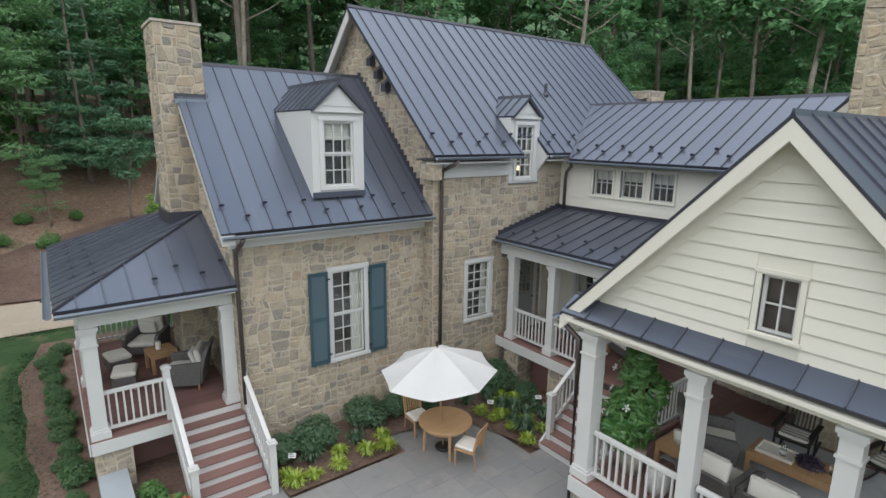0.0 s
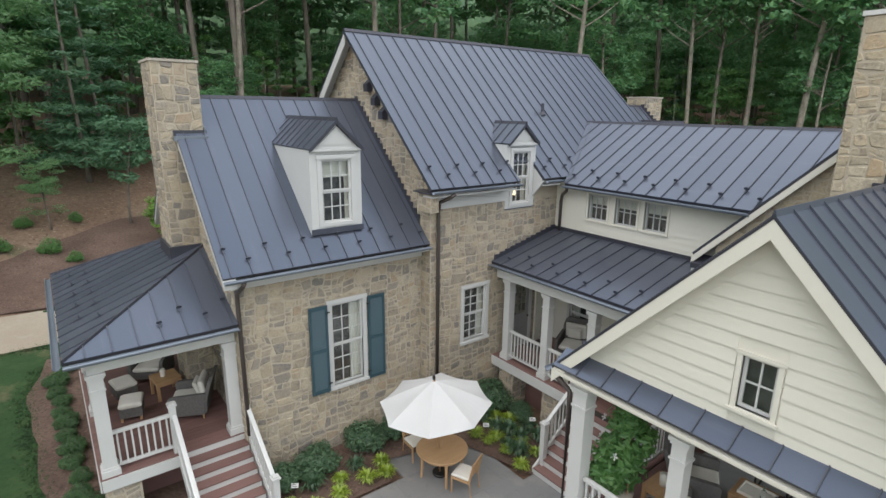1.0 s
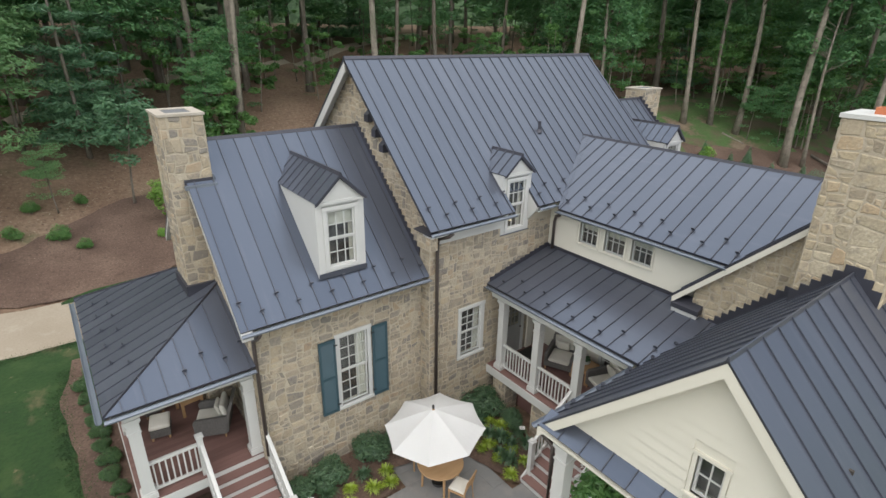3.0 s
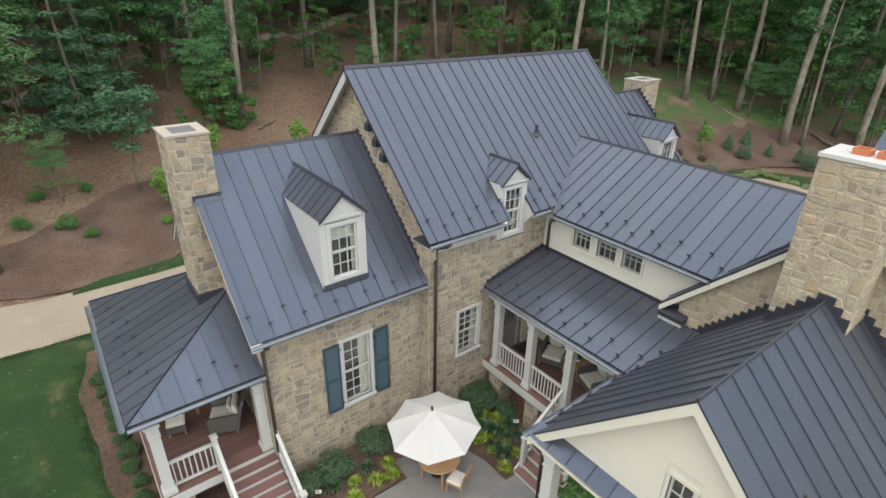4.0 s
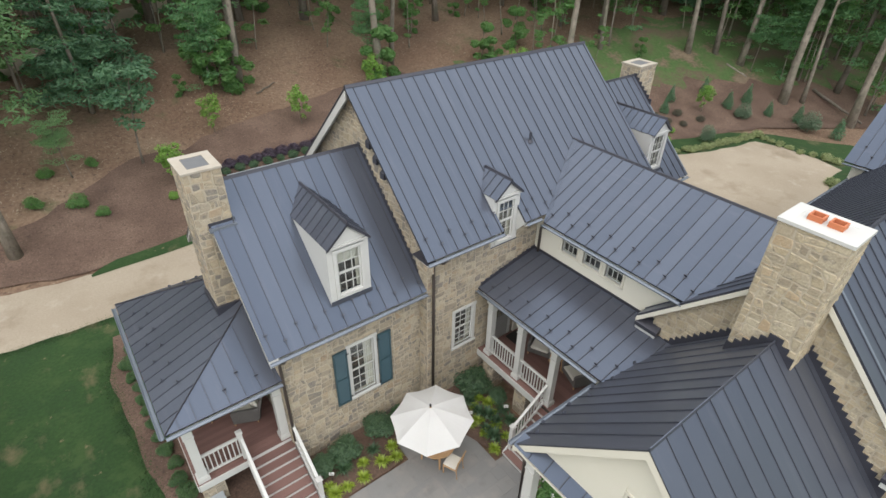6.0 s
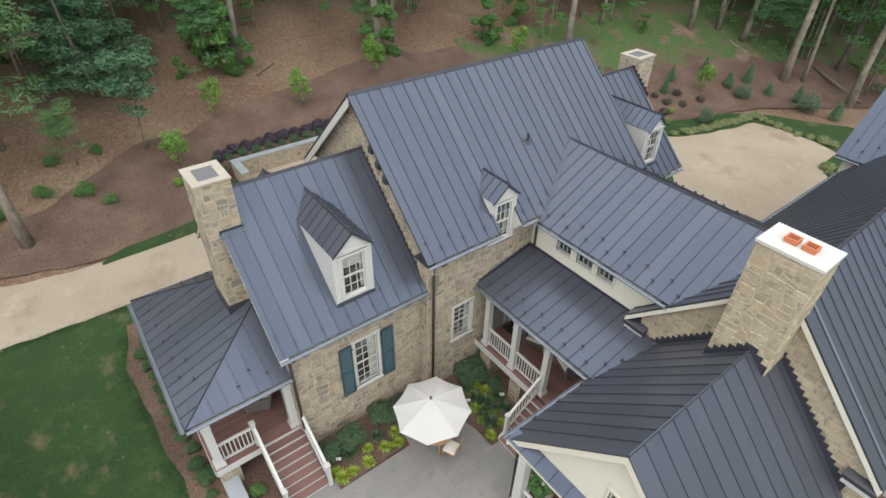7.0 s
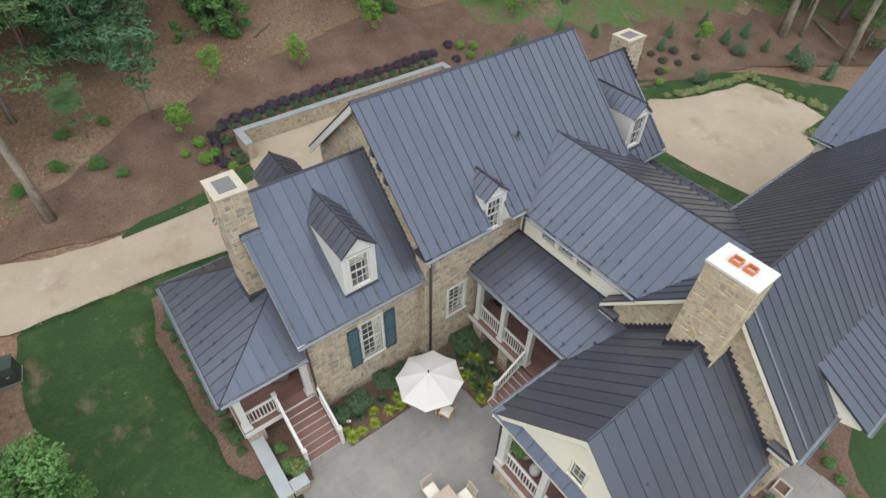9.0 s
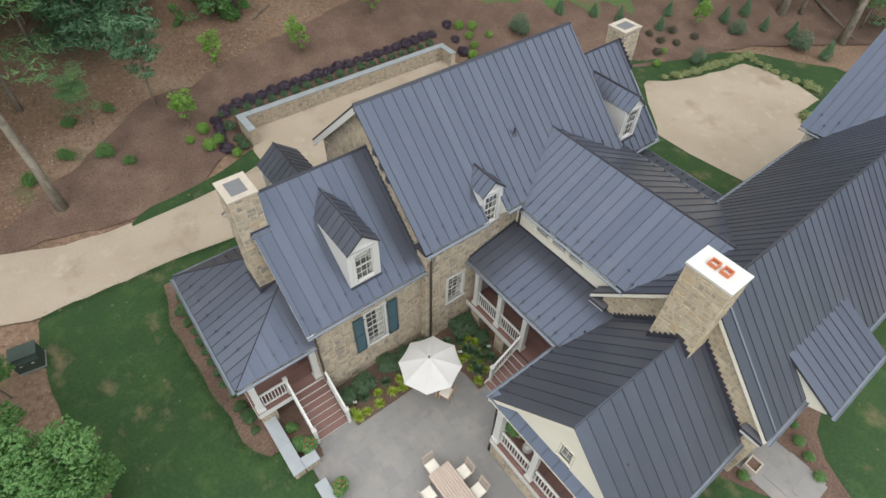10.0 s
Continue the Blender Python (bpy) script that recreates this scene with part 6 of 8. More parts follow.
def umbrella(x, y):
    u = thing("market_umbrella", "large white canvas market umbrella over a round table", "umbrella", at=pose(x, y, 0, 0, -4.5, 0))
    bm = bmesh.new()
    tube(bm, [(0, 0, 0.05), (0, 0, 2.62)], 0.024, 12)
    part("pole", bm, TEAK, u, smooth=True)
    bm = bmesh.new()
    round_slab(bm, 0.19, 0.02, 0.08)
    part("base", put(bm, pose(0, 0, 0, 0, 4.5, 0)), BLACK_WOOD, u)
    bm = bmesh.new()
    tube(bm, [(0, 0, 2.60), (0, 0, 2.66), (0, 0, 2.70), (0, 0, 2.72)], [0.03, 0.035, 0.03, 0.005], 10)
    part("finial", bm, BLACK_WOOD, u)
    R, ze, za = 1.31, 2.0, 2.58
    for k in range(8):
        a, b = 2 * math.pi * k / 8 + 0.044, 2 * math.pi * (k + 1) / 8 + 0.044
        bm = bmesh.new()
        rows, M = [], 7
        for i in range(M + 1):
            t = 0.03 + 0.97 * i / M
            row = []
            for j in range(7):
                s = j / 6
                ang = a + (b - a) * s
                chord = math.cos(math.pi / 8) / math.cos(ang - (a + b) / 2)
                sag = 4 * s * (1 - s) * 0.05 * t
                z = za + (ze - za) * (t ** 1.12) - sag * 0.75
                row.append(bm.verts.new((R * t * chord * (1 - sag * 0.5) * math.cos(ang), R * t * chord * (1 - sag * 0.5) * math.sin(ang), z)))
            rows.append(row)
        for p, q in zip(rows, rows[1:]):
            for j in range(6):
                bm.faces.new((p[j], q[j], q[j + 1], p[j + 1]))
        bmesh.ops.solidify(bm, geom=bm.faces[:], thickness=0.004)
        part("canopy_panel", bm, CANVAS, u, smooth=False)
        bm = bmesh.new()
        tube(bm, [(0.03 * math.cos(a), 0.03 * math.sin(a), za - 0.03), (R * 0.98 * math.cos(a), R * 0.98 * math.sin(a), ze - 0.02)], 0.01, 5)
        part("rib", bm, TEAK, u)
    return u


def round_table(x, y):
    t = thing("round_table", "round teak garden table with four legs", "table", at=pose(x, y, 0, 0, 0, 20))
    bm = bmesh.new()
    round_slab(bm, 0.62, 0.71, 0.745)
    part("tabletop", bm, TEAK, t)
    bm = bmesh.new()
    n = 32
    for z0, z1, r0, r1 in ((0.62, 0.71, 0.50, 0.53),):
        for k in range(n):
            a, b = 2 * math.pi * k / n, 2 * math.pi * (k + 1) / n
            prism(bm, [(r0 * math.cos(a), r0 * math.sin(a), z0), (r1 * math.cos(a), r1 * math.sin(a), z0), (r1 * math.cos(b), r1 * math.sin(b), z0), (r0 * math.cos(b), r0 * math.sin(b), z0)], (0, 0, z1 - z0))
    bmesh.ops.remove_doubles(bm, verts=bm.verts, dist=1e-4)
    part("apron", bm, TEAK, t)
    for k in range(4):
        a = math.pi / 4 + k * math.pi / 2
        cx, cy = 0.47 * math.cos(a), 0.47 * math.sin(a)
        bm = bmesh.new()
        tube(bm, [(cx * 1.06, cy * 1.06, 0), (cx, cy, 0.71)], [0.028, 0.042], 8)
        part("leg", bm, TEAK, t)
    return t


def garden_chair(x, y, turn, wood, label):
    """A slatted chair that faces its own +y."""
    c = thing("garden_chair", label, "chair", group="garden chairs", at=pose(x, y, 0, 0, 0, turn))
    for sx in (-1, 1):
        bm = bmesh.new()
        tube(bm, [(sx * 0.23, 0.22, 0), (sx * 0.235, 0.22, 0.43)], [0.02, 0.026], 6)
        part("leg", bm, wood, c)
        bm = bmesh.new()
        tube(bm, [(sx * 0.225, -0.27, 0), (sx * 0.225, -0.22, 0.43), (sx * 0.23, -0.31, 0.9)], [0.02, 0.026, 0.02], 6)
        part("back_post", bm, wood, c)
        part("seat_rail", boxes((sx * 0.225 - 0.018, sx * 0.225 + 0.018, -0.2, 0.2, 0.37, 0.42)), wood, c)
    bm = bmesh.new()
    pad(bm, -0.245, 0.245, -0.21, 0.25, 0.42, 0.50, 0.03)
    part("seat_cushion", bm, CUSHION, c, "cream seat cushion")
    bm = bmesh.new()
    prism(bm, [(-0.25, -0.325, 0.86), (-0.25, -0.295, 0.86), (-0.25, -0.305, 0.93), (-0.25, -0.33, 0.93)], (0.5, 0, 0))
    part("top_rail", bm, wood, c)
    for k in range(7):
        xx = -0.18 + 0.06 * k
        bm = bmesh.new()
        prism(bm, [(xx - 0.014, -0.235, 0.5), (xx + 0.014, -0.235, 0.5), (xx + 0.014, -0.222, 0.5), (xx - 0.014, -0.222, 0.5)], (0, -0.078, 0.37))
        part("slat", bm, wood, c)
    return c


GREY_TEAK = material("weathered_teak", [(0.36, 0.29, 0.24), (0.46, 0.38, 0.32)], 0.7, 0, 3.0, 50.0, 0.1, stretch=(6, 1, 6))
umbrella(6.52, 8.34)
round_table(6.54, 8.30)
garden_chair(6.66, 7.58, 24, TEAK, "teak garden chair with cream cushion beside the round table")
garden_chair(6.45, 9.28, 178, TEAK, "teak garden chair behind the round table")
dt = thing("dining_table", "long weathered teak dining table on the terrace", "table", at=pose(4.42, 4.1, 0))
for k in range(9):
    part("slat", boxes((-0.47 + 0.105 * k, -0.375 + 0.105 * k, -1.1, 1.1, 0.72, 0.745)), GREY_TEAK, dt)
part("apron", boxes((-0.42, 0.42, -1.0, -0.97, 0.62, 0.72), (-0.42, 0.42, 0.97, 1.0, 0.62, 0.72), (-0.42, -0.39, -0.97, 0.97, 0.62, 0.72), (0.39, 0.42, -0.97, 0.97, 0.62, 0.72)), GREY_TEAK, dt)
for sx in (-1, 1):
    for sy in (-1, 1):
        part("leg", boxes((sx * 0.4 - 0.04, sx * 0.4 + 0.04, sy * 0.98 - 0.04, sy * 0.98 + 0.04, 0, 0.72)), GREY_TEAK, dt)
for x, y, r in ((4.35, 5.5, 180), (5.2, 4.6, 90), (5.2, 3.75, 92), (3.62, 4.75, -90), (3.62, 3.8, -88)):
    garden_chair(x, y, r, GREY_TEAK, "weathered teak dining chair at the terrace table")


# ---- porch furniture ----
def wicker_chair(x, y, z, turn, label, pillow=True, back=1.0):
    """A deep wicker armchair that faces its own +y."""
    c = thing("wicker_armchair", label, "armchair", group="porch armchairs", at=pose(x, y, z, 0, 0, turn))
    bm = bmesh.new()
    prism(bm, [(-0.36, -0.36, 0.13), (-0.36, 0.36, 0.13), (-0.36, 0.38, 0.32), (-0.36, -0.38, 0.32)], (0.72, 0, 0))
    part("seat_base", bm, WICKER, c)
    for s in (-1, 1):
        bm = bmesh.new()
        a, b = (0.36, 0.45) if s > 0 else (-0.45, -0.36)
        prism(bm, [(a, -0.40, 0.13), (a, 0.37, 0.13), (a, 0.40, 0.56), (a, 0.34, 0.63), (a, -0.44, 0.66)], (b - a, 0, 0))
        part("arm", bm, WICKER, c)
        for yy in (-0.36, 0.34):
            bm = bmesh.new()
            tube(bm, [(s * 0.40, yy, 0), (s * 0.40, yy, 0.14)], [0.022, 0.03], 6)
            part("leg", bm, TEAK, c)
    bm = bmesh.new()
    rings = []
    for zz, dy, w in ((0.13, -0.38, 0.40), (0.5, -0.42, 0.43), (0.8, -0.50, 0.43), (0.95, -0.55, 0.39), (1.02, -0.58, 0.30)):
        rings.append([(-w, dy - 0.06, zz * back), (w, dy - 0.06, zz * back), (w, dy + 0.02, zz * back), (-w, dy + 0.02, zz * back)])
    loft(bm, rings)
    part("backrest", bm, WICKER, c)
    bm = bmesh.new()
    pad(bm, -0.34, 0.34, -0.33, 0.40, 0.33, 0.46)
    part("seat_cushion", bm, CUSHION, c, "cream seat cushion")
    bm = bmesh.new()
    pad(bm, -0.33, 0.33, -0.24, 0.24, 0, 0.13)
    part("back_cushion", put(bm, pose(0, -0.30, 0.70 - 0.1 * (1.0 - back), 78, 0, 0)), CUSHION, c, "cream back cushion")
    if pillow:
        bm = bmesh.new()
        pad(bm, -0.22, 0.22, -0.19, 0.19, 0, 0.11)
        p = part("pillow", put(bm, pose(0.02, -0.16, 0.66, 70, 0, 0)), CUSHION, c, "cream pillow with grey stripes")
        for k in (-1, 0, 1):
            bm = bmesh.new()
            pad(bm, -0.212, 0.212, -0.025, 0.025, 0, 0.012, 0.004)
            part("stripe", put(bm, pose(0.02, -0.16, 0.66, 70, 0, 0) @ pose(0, k * 0.1, 0.105)), STRIPE, p)
    return c


def ottoman(x, y, z, turn):
    o = thing("ottoman", "wicker ottoman with a cream cushion", "ottoman", group="porch ottomans", at=pose(x, y, z, 0, 0, turn))
    part("base", boxes((-0.29, 0.29, -0.24, 0.24, 0.10, 0.33)), WICKER, o)
    for sx in (-1, 1):
        for sy in (-1, 1):
            part("leg", boxes((sx * 0.25 - 0.025, sx * 0.25 + 0.025, sy * 0.2 - 0.025, sy * 0.2 + 0.025, 0, 0.10)), TEAK, o)
    bm = bmesh.new()
    pad(bm, -0.31, 0.31, -0.26, 0.26, 0.33, 0.46)
    part("cushion", bm, CUSHION, o)
    return o


def side_table(x, y, z, turn, w=0.3, d=0.3, h=0.52, name="side_table", label="square teak side table"):
    t = thing(name, label, "table", at=pose(x, y, z, 0, 0, turn))
    part("tabletop", boxes((-w, w, -d, d, h - 0.05, h)), TEAK, t)
    part("apron", boxes((-w + 0.03, w - 0.03, -d + 0.03, d - 0.03, h - 0.15, h - 0.05)), TEAK, t)
    for sx in (-1, 1):
        for sy in (-1, 1):
            part("leg", boxes((sx * (w - 0.04) - 0.035, sx * (w - 0.04) + 0.035, sy * (d - 0.04) - 0.035, sy * (d - 0.04) + 0.035, 0, h - 0.05)), TEAK, t)
    return t


def rocking_chair(x, y, z, turn):
    c = thing("rocking_chair", "black wooden rocking chair with a striped cushion", "rocking chair", group="porch rocking chairs", at=pose(x, y, z, 0, 0, turn))
    for s in (-1, 1):
        bm = bmesh.new()
        pts = [(s * 0.27, -0.62 + 0.13 * k, 0.03 + 0.0185 * (k - 4.6) ** 2 * 0.35) for k in range(10)]
        tube(bm, pts, 0.02, 6)
        part("rocker", bm, BLACK_WOOD, c)
        for yy, hh in ((0.26, 0.62), (-0.24, 0.42)):
            bm = bmesh.new()
            tube(bm, [(s * 0.27, yy, 0.05), (s * 0.27, yy, hh)], 0.02, 6)
            part("leg", bm, BLACK_WOOD, c)
        bm = bmesh.new()
        tube(bm, [(s * 0.27, -0.24, 0.40), (s * 0.27, -0.44, 1.12)], 0.022, 6)
        part("back_post", bm, BLACK_WOOD, c)
        part("arm", boxes((s * 0.29 - 0.045, s * 0.29 + 0.045, -0.32, 0.36, 0.62, 0.645)), BLACK_WOOD, c)
    part("seat", boxes((-0.27, 0.27, -0.25, 0.28, 0.40, 0.43)), BLACK_WOOD, c)
    for k in range(7):
        xx = -0.18 + 0.06 * k
        bm = bmesh.new()
        prism(bm, [(xx - 0.014, -0.27, 0.46), (xx + 0.014, -0.27, 0.46), (xx + 0.014, -0.255, 0.46), (xx - 0.014, -0.255, 0.46)], (0, -0.165, 0.58))
        part("slat", bm, BLACK_WOOD, c)
    for zz, dy in ((1.06, -0.43), (0.45, -0.26)):
        part("cross_rail", boxes((-0.27, 0.27, dy - 0.014, dy + 0.014, zz - 0.05, zz + 0.05)), BLACK_WOOD, c)
    bm = bmesh.new()
    pad(bm, -0.24, 0.24, -0.22, 0.24, 0.43, 0.50, 0.03)
    part("seat_cushion", bm, CUSHION, c, "cream and grey striped cushion")
    for k in range(4):
        bm = bmesh.new()
        pad(bm, -0.235, 0.235, -0.03, 0.03, 0.495, 0.507, 0.004)
        part("stripe", put(bm, pose(0, -0.15 + 0.11 * k, 0)), STRIPE, c)
    return c


wicker_chair(1.98, 12.52, FZ, 66, "grey wicker armchair with striped pillows facing the lawn")
wicker_chair(1.52, 14.95, FZ, 150, "grey wicker armchair with striped pillow by the porch wall")
ottoman(0.80, 13.15, FZ, 78)
ottoman(0.76, 14.25, FZ, 100)
side_table(1.66, 13.75, FZ, 8, label="teak side table between the porch armchairs")
bm = bmesh.new()
tube(bm, [(0, 0, 0), (0, 0, 0.16), (0, 0, 0.2)], [0.06, 0.07, 0.05], 10)
lantern = thing("candle_jar", "small clear candle jar on the side table", "jar", at=pose(1.62, 13.77, FZ + 0.52))
part("jar", bm, CUSHION, lantern)

rug = thing("porch_rug", "large grey woven outdoor rug", "rug")
part("weave", boxes((8.25, 10.95, 0.6, 4.0, CF + 0.001, CF + 0.014)), RUG, rug)
part("border", boxes((8.2, 11.0, 0.55, 0.6, CF + 0.001, CF + 0.016), (8.2, 11.0, 4.0, 4.05, CF + 0.001, CF + 0.016)), STRIPE, rug)
wicker_chair(8.98, 3.52, CF, -152, "wicker armchair with cream cushions on the porch rug")
wicker_chair(7.95, 2.92, CF, -90, "wicker armchair with its low back to the porch rail", back=0.72)
wicker_chair(7.95, 2.0, CF, -90, "low wicker armchair beside its twin at the porch rail", back=0.72)
side_table(8.15, 3.66, CF, 0, label="teak side table beside the climbing plant")
side_table(9.4, 2.3, CF, 4, 0.33, 0.68, 0.42, "coffee_table", "low teak coffee table on the grey rug")
tray = thing("tray", "pale wooden tray on the coffee table", "tray", at=pose(9.38, 2.6, CF + 0.42, 0, 0, 4))
part("tray_bottom", boxes((-0.2, 0.2, -0.28, 0.28, 0, 0.02)), CUSHION, tray)
part("tray_rim", boxes((-0.2, 0.2, -0.28, -0.26, 0.02, 0.06), (-0.2, 0.2, 0.26, 0.28, 0.02, 0.06), (-0.2, -0.18, -0.26, 0.26, 0.02, 0.06), (0.18, 0.2, -0.26, 0.26, 0.02, 0.06)), CUSHION, tray)
for nm, x, y, z, r, h in (("glass_bottle", 9.36, 2.5, CF + 0.445, 0.05, 0.22), ("glass_jug", 9.5, 1.78, CF + 0.42, 0.09, 0.2)):
    g = thing(nm, "clear glass vessel on the coffee table", "vessel", at=pose(x, y, z))
    bm = bmesh.new()
    tube(bm, [(0, 0, 0), (0, 0, h * 0.55), (0, 0, h * 0.75), (0, 0, h)], [r, r, r * 0.4, r * 0.35], 12)
    part("body", bm, GLASS, g, smooth=True)
cup = thing("planter_cup", "small cream pot on the side table", "pot", at=pose(8.13, 3.70, CF + 0.52))
bm = bmesh.new()
tube(bm, [(0, 0, 0), (0, 0, 0.22)], [0.075, 0.09], 14)
part("pot", bm, CUSHION, cup, smooth=True)
throw = thing("throw_blanket", "dark purple knitted throw on the coffee table", "blanket", at=pose(9.42, 2.1, CF + 0.42))
part("folds", leaf_mesh("folds", [((0, 0, 0.06), 0.2, 0.45), ((0.1, 0.12, 0.04), 0.14, 0.4)], 260, 0.12, LEAF_PURPLE, 61), LEAF_PURPLE, throw)
rocking_chair(10.25, 2.62, CF, 95)
rocking_chair(10.55, 1.3, CF, 80)
stool = thing("garden_stool", "white ceramic garden stool", "stool", at=pose(7.3, 3.55, CF))
bm = bmesh.new()
tube(bm, [(0, 0, 0), (0, 0, 0.12), (0, 0, 0.24), (0, 0, 0.38), (0, 0, 0.44)], [0.14, 0.19, 0.2, 0.18, 0.13], 18)
part("body", bm, WHITE, stool, smooth=True)
wicker_chair(11.72, 8.75, CF, 115, "wicker armchair with cream cushions in the long porch")
wicker_chair(11.72, 7.05, CF, 70, "wicker armchair with striped pillow in the long porch")
side_table(11.85, 7.9, CF, 0, label="teak side table in the long porch")
bowl = thing("potted_topiary", "small round dark plant in a white bowl on the side table", "plant", at=pose(11.85, 7.9, CF + 0.52))
bm = bmesh.new()
tube(bm, [(0, 0, 0), (0, 0, 0.05), (0, 0, 0.11)], [0.07, 0.12, 0.14], 16)
part("bowl", bm, WHITE, bowl, smooth=True)
part("foliage", leaf_mesh("foliage", [((0, 0, 0.2), 0.13, 0.9)], 240, 0.06, LEAF_SHRUB, 63), LEAF_SHRUB, bowl)
mat_ = thing("door_mat", "dark woven mat on the porch boards", "mat")
part("weave", boxes((11.2, 11.8, 9.6, 10.15, CF + 0.001, CF + 0.015)), BLACK_WOOD, mat_)


# ---- planting ----
def tuft_mesh(n, h, spread_, mat, seed, w=0.012):
    rnd = random.Random(seed)
    bm = bmesh.new()
    for k in range(n):
        a = rnd.uniform(0, 2 * math.pi)
        d = Vector((math.cos(a), math.sin(a), 0))
        s = Vector((-d.y, d.x, 0)) * w * rnd.uniform(0.7, 1.3)
        hh, sp = h * rnd.uniform(0.6, 1.15), spread_ * rnd.uniform(0.3, 1.1)
        o = d * rnd.uniform(0, 0.05)
        pts = [o, o + d * sp * 0.35 + Vector((0, 0, hh * 0.75)), o + d * sp * 0.75 + Vector((0, 0, hh)), o + d * sp * 1.1 + Vector((0, 0, hh * 0.72))]
        wd = (1.0, 1.0, 0.7, 0.06)
        v = [(bm.verts.new(p - s * q), bm.verts.new(p + s * q)) for p, q in zip(pts, wd)]
        for p, q in zip(v, v[1:]):
            bm.faces.new((p[0], p[1], q[1], q[0]))
    me = bpy.data.meshes.new("blades")
    bm.to_mesh(me)
    bm.free()
    me.materials.append(mat)
    return me


def shrub(name, label, blobs, count, size, mat, seed, group, category="shrub", narrow=0.5, stems=5, h=0.4):
    t = thing(name, label, category, group=group)
    rnd = random.Random(seed)
    bm = bmesh.new()
    for k in range(stems):
        a = 2 * math.pi * k / stems + rnd.random()
        tube(bm, [(0.03 * math.cos(a), 0.03 * math.sin(a), -0.05), (0.25 * h * math.cos(a), 0.25 * h * math.sin(a), h)], [0.014, 0.006], 5)
    part("stem", bm, BARK, t)
    part("foliage", leaf_mesh("foliage", blobs, count, size, mat, seed, flat=0.9, narrow=narrow), mat, t)
    return t


def scatter(make, places, jitter=0.15, seed=1, dz=0.03):
    """The first of a kind and its copies, each at (x, y, size)."""
    rnd = random.Random(seed)
    first = None
    for x, y, s in places:
        s *= rnd.uniform(1 - jitter, 1 + jitter)
        turn = rnd.uniform(0, 360)
        if first is None:
            first = stand(make, x, y, turn, s, dz)
        else:
            again(make, x, y, turn, s, dz)


dark = shrub("dark_shrub", "rounded dark green broadleaf shrub in the mulched bed", [((0, 0, 0.42), 0.46, 0.8), ((0.28, 0.1, 0.34), 0.32, 0.9), ((-0.25, -0.12, 0.34), 0.34, 0.9), ((0.05, -0.28, 0.3), 0.3, 0.9), ((-0.05, 0.25, 0.42), 0.34, 0.9)], 2600, 0.095, LEAF_SHRUB, 301, "dark shrubs")
scatter(dark, [(4.12, 10.05, 0.98), (5.5, 10.22, 0.95), (3.3, 10.0, 0.8), (9.3, 9.75, 1.15), (9.75, 8.85, 0.7), (6.35, 10.2, 0.75), (7.2, 10.05, 0.75)], 0.06)
tuftd = thing("dark_tuft", "dark strappy perennial tuft in the bed", "plant", group="dark tufts")
part("foliage", tuft_mesh(110, 0.32, 0.3, LEAF_SHRUB, 5, 0.016), LEAF_SHRUB, tuftd)
scatter(tuftd, [(4.92, 9.62, 1.0), (3.8, 9.55, 1.0), (8.75, 8.75, 1.0), (9.0, 8.1, 0.9), (8.5, 8.05, 0.9), (8.5, 7.65, 1.0), (8.75, 9.3, 0.9), (9.5, 8.3, 1.0), (9.35, 7.8, 1.1), (8.9, 8.45, 1.0), (9.6, 7.4, 0.9), (8.2, 9.55, 1.0), (9.1, 7.3, 0.8)])
lime = thing("lime_grass", "bright lime-yellow ornamental grass clump", "plant", group="lime grasses")
part("foliage", tuft_mesh(170, 0.2, 0.2, LEAF_LIME, 7, 0.010), LEAF_LIME, lime)
scatter(lime, [(3.16, 9.28, 1.1), (3.2, 8.98, 1.2), (3.62, 8.98, 1.0), (4.18, 8.96, 1.1), (4.42, 9.42, 1.1), (4.95, 9.08, 1.1), (5.4, 8.98, 1.0), (5.5, 9.4, 1.1),
               (9.15, 9.25, 1.1), (9.3, 8.85, 1.1), (8.22, 8.5, 1.0), (8.5, 8.5, 1.0), (9.2, 8.45, 0.9), (8.34, 7.95, 1.1), (8.87, 7.95, 1.1), (8.2, 7.28, 1.2), (8.88, 7.42, 1.1), (8.8, 9.05, 1.0), (8.15, 8.9, 1.0)])
for x, y in ((3.35, 9.5), (8.35, 8.75), (9.55, 8.2)):
    s = thing("plant_label", "small white plant label on a dark stake", "plant label", group="plant labels", at=pose(x, y, 0.03, 0, 0, -35))
    bm = bmesh.new()
    tube(bm, [(0, 0, -0.1), (0, 0, 0.34)], 0.009, 6)
    part("stake", bm, BLACK_WOOD, s)
    part("plate", put(boxes((-0.08, 0.08, -0.008, 0.0, 0.0, 0.1)), pose(0, 0, 0.33, -35)), WHITE, s)
    for k in range(2):
        part("text_bar", put(boxes((-0.055, 0.05 - 0.03 * k, -0.012, -0.008, 0.03 + 0.035 * k, 0.042 + 0.035 * k)), pose(0, 0, 0.33, -35)), BLACK_WOOD, s)
box_green = shrub("bed_shrub", "low mid-green shrub beside the porch", [((0, 0, 0.25), 0.36, 0.75), ((0.22, 0.14, 0.2), 0.24, 0.8), ((-0.2, 0.1, 0.22), 0.25, 0.8), ((0.02, -0.22, 0.2), 0.24, 0.8)], 1500, 0.085, leafy("bed_leaves", [(0.06, 0.135, 0.055), (0.085, 0.175, 0.065), (0.12, 0.215, 0.08)], through_light=0.4), 311, "porch shrubs", narrow=0.38)
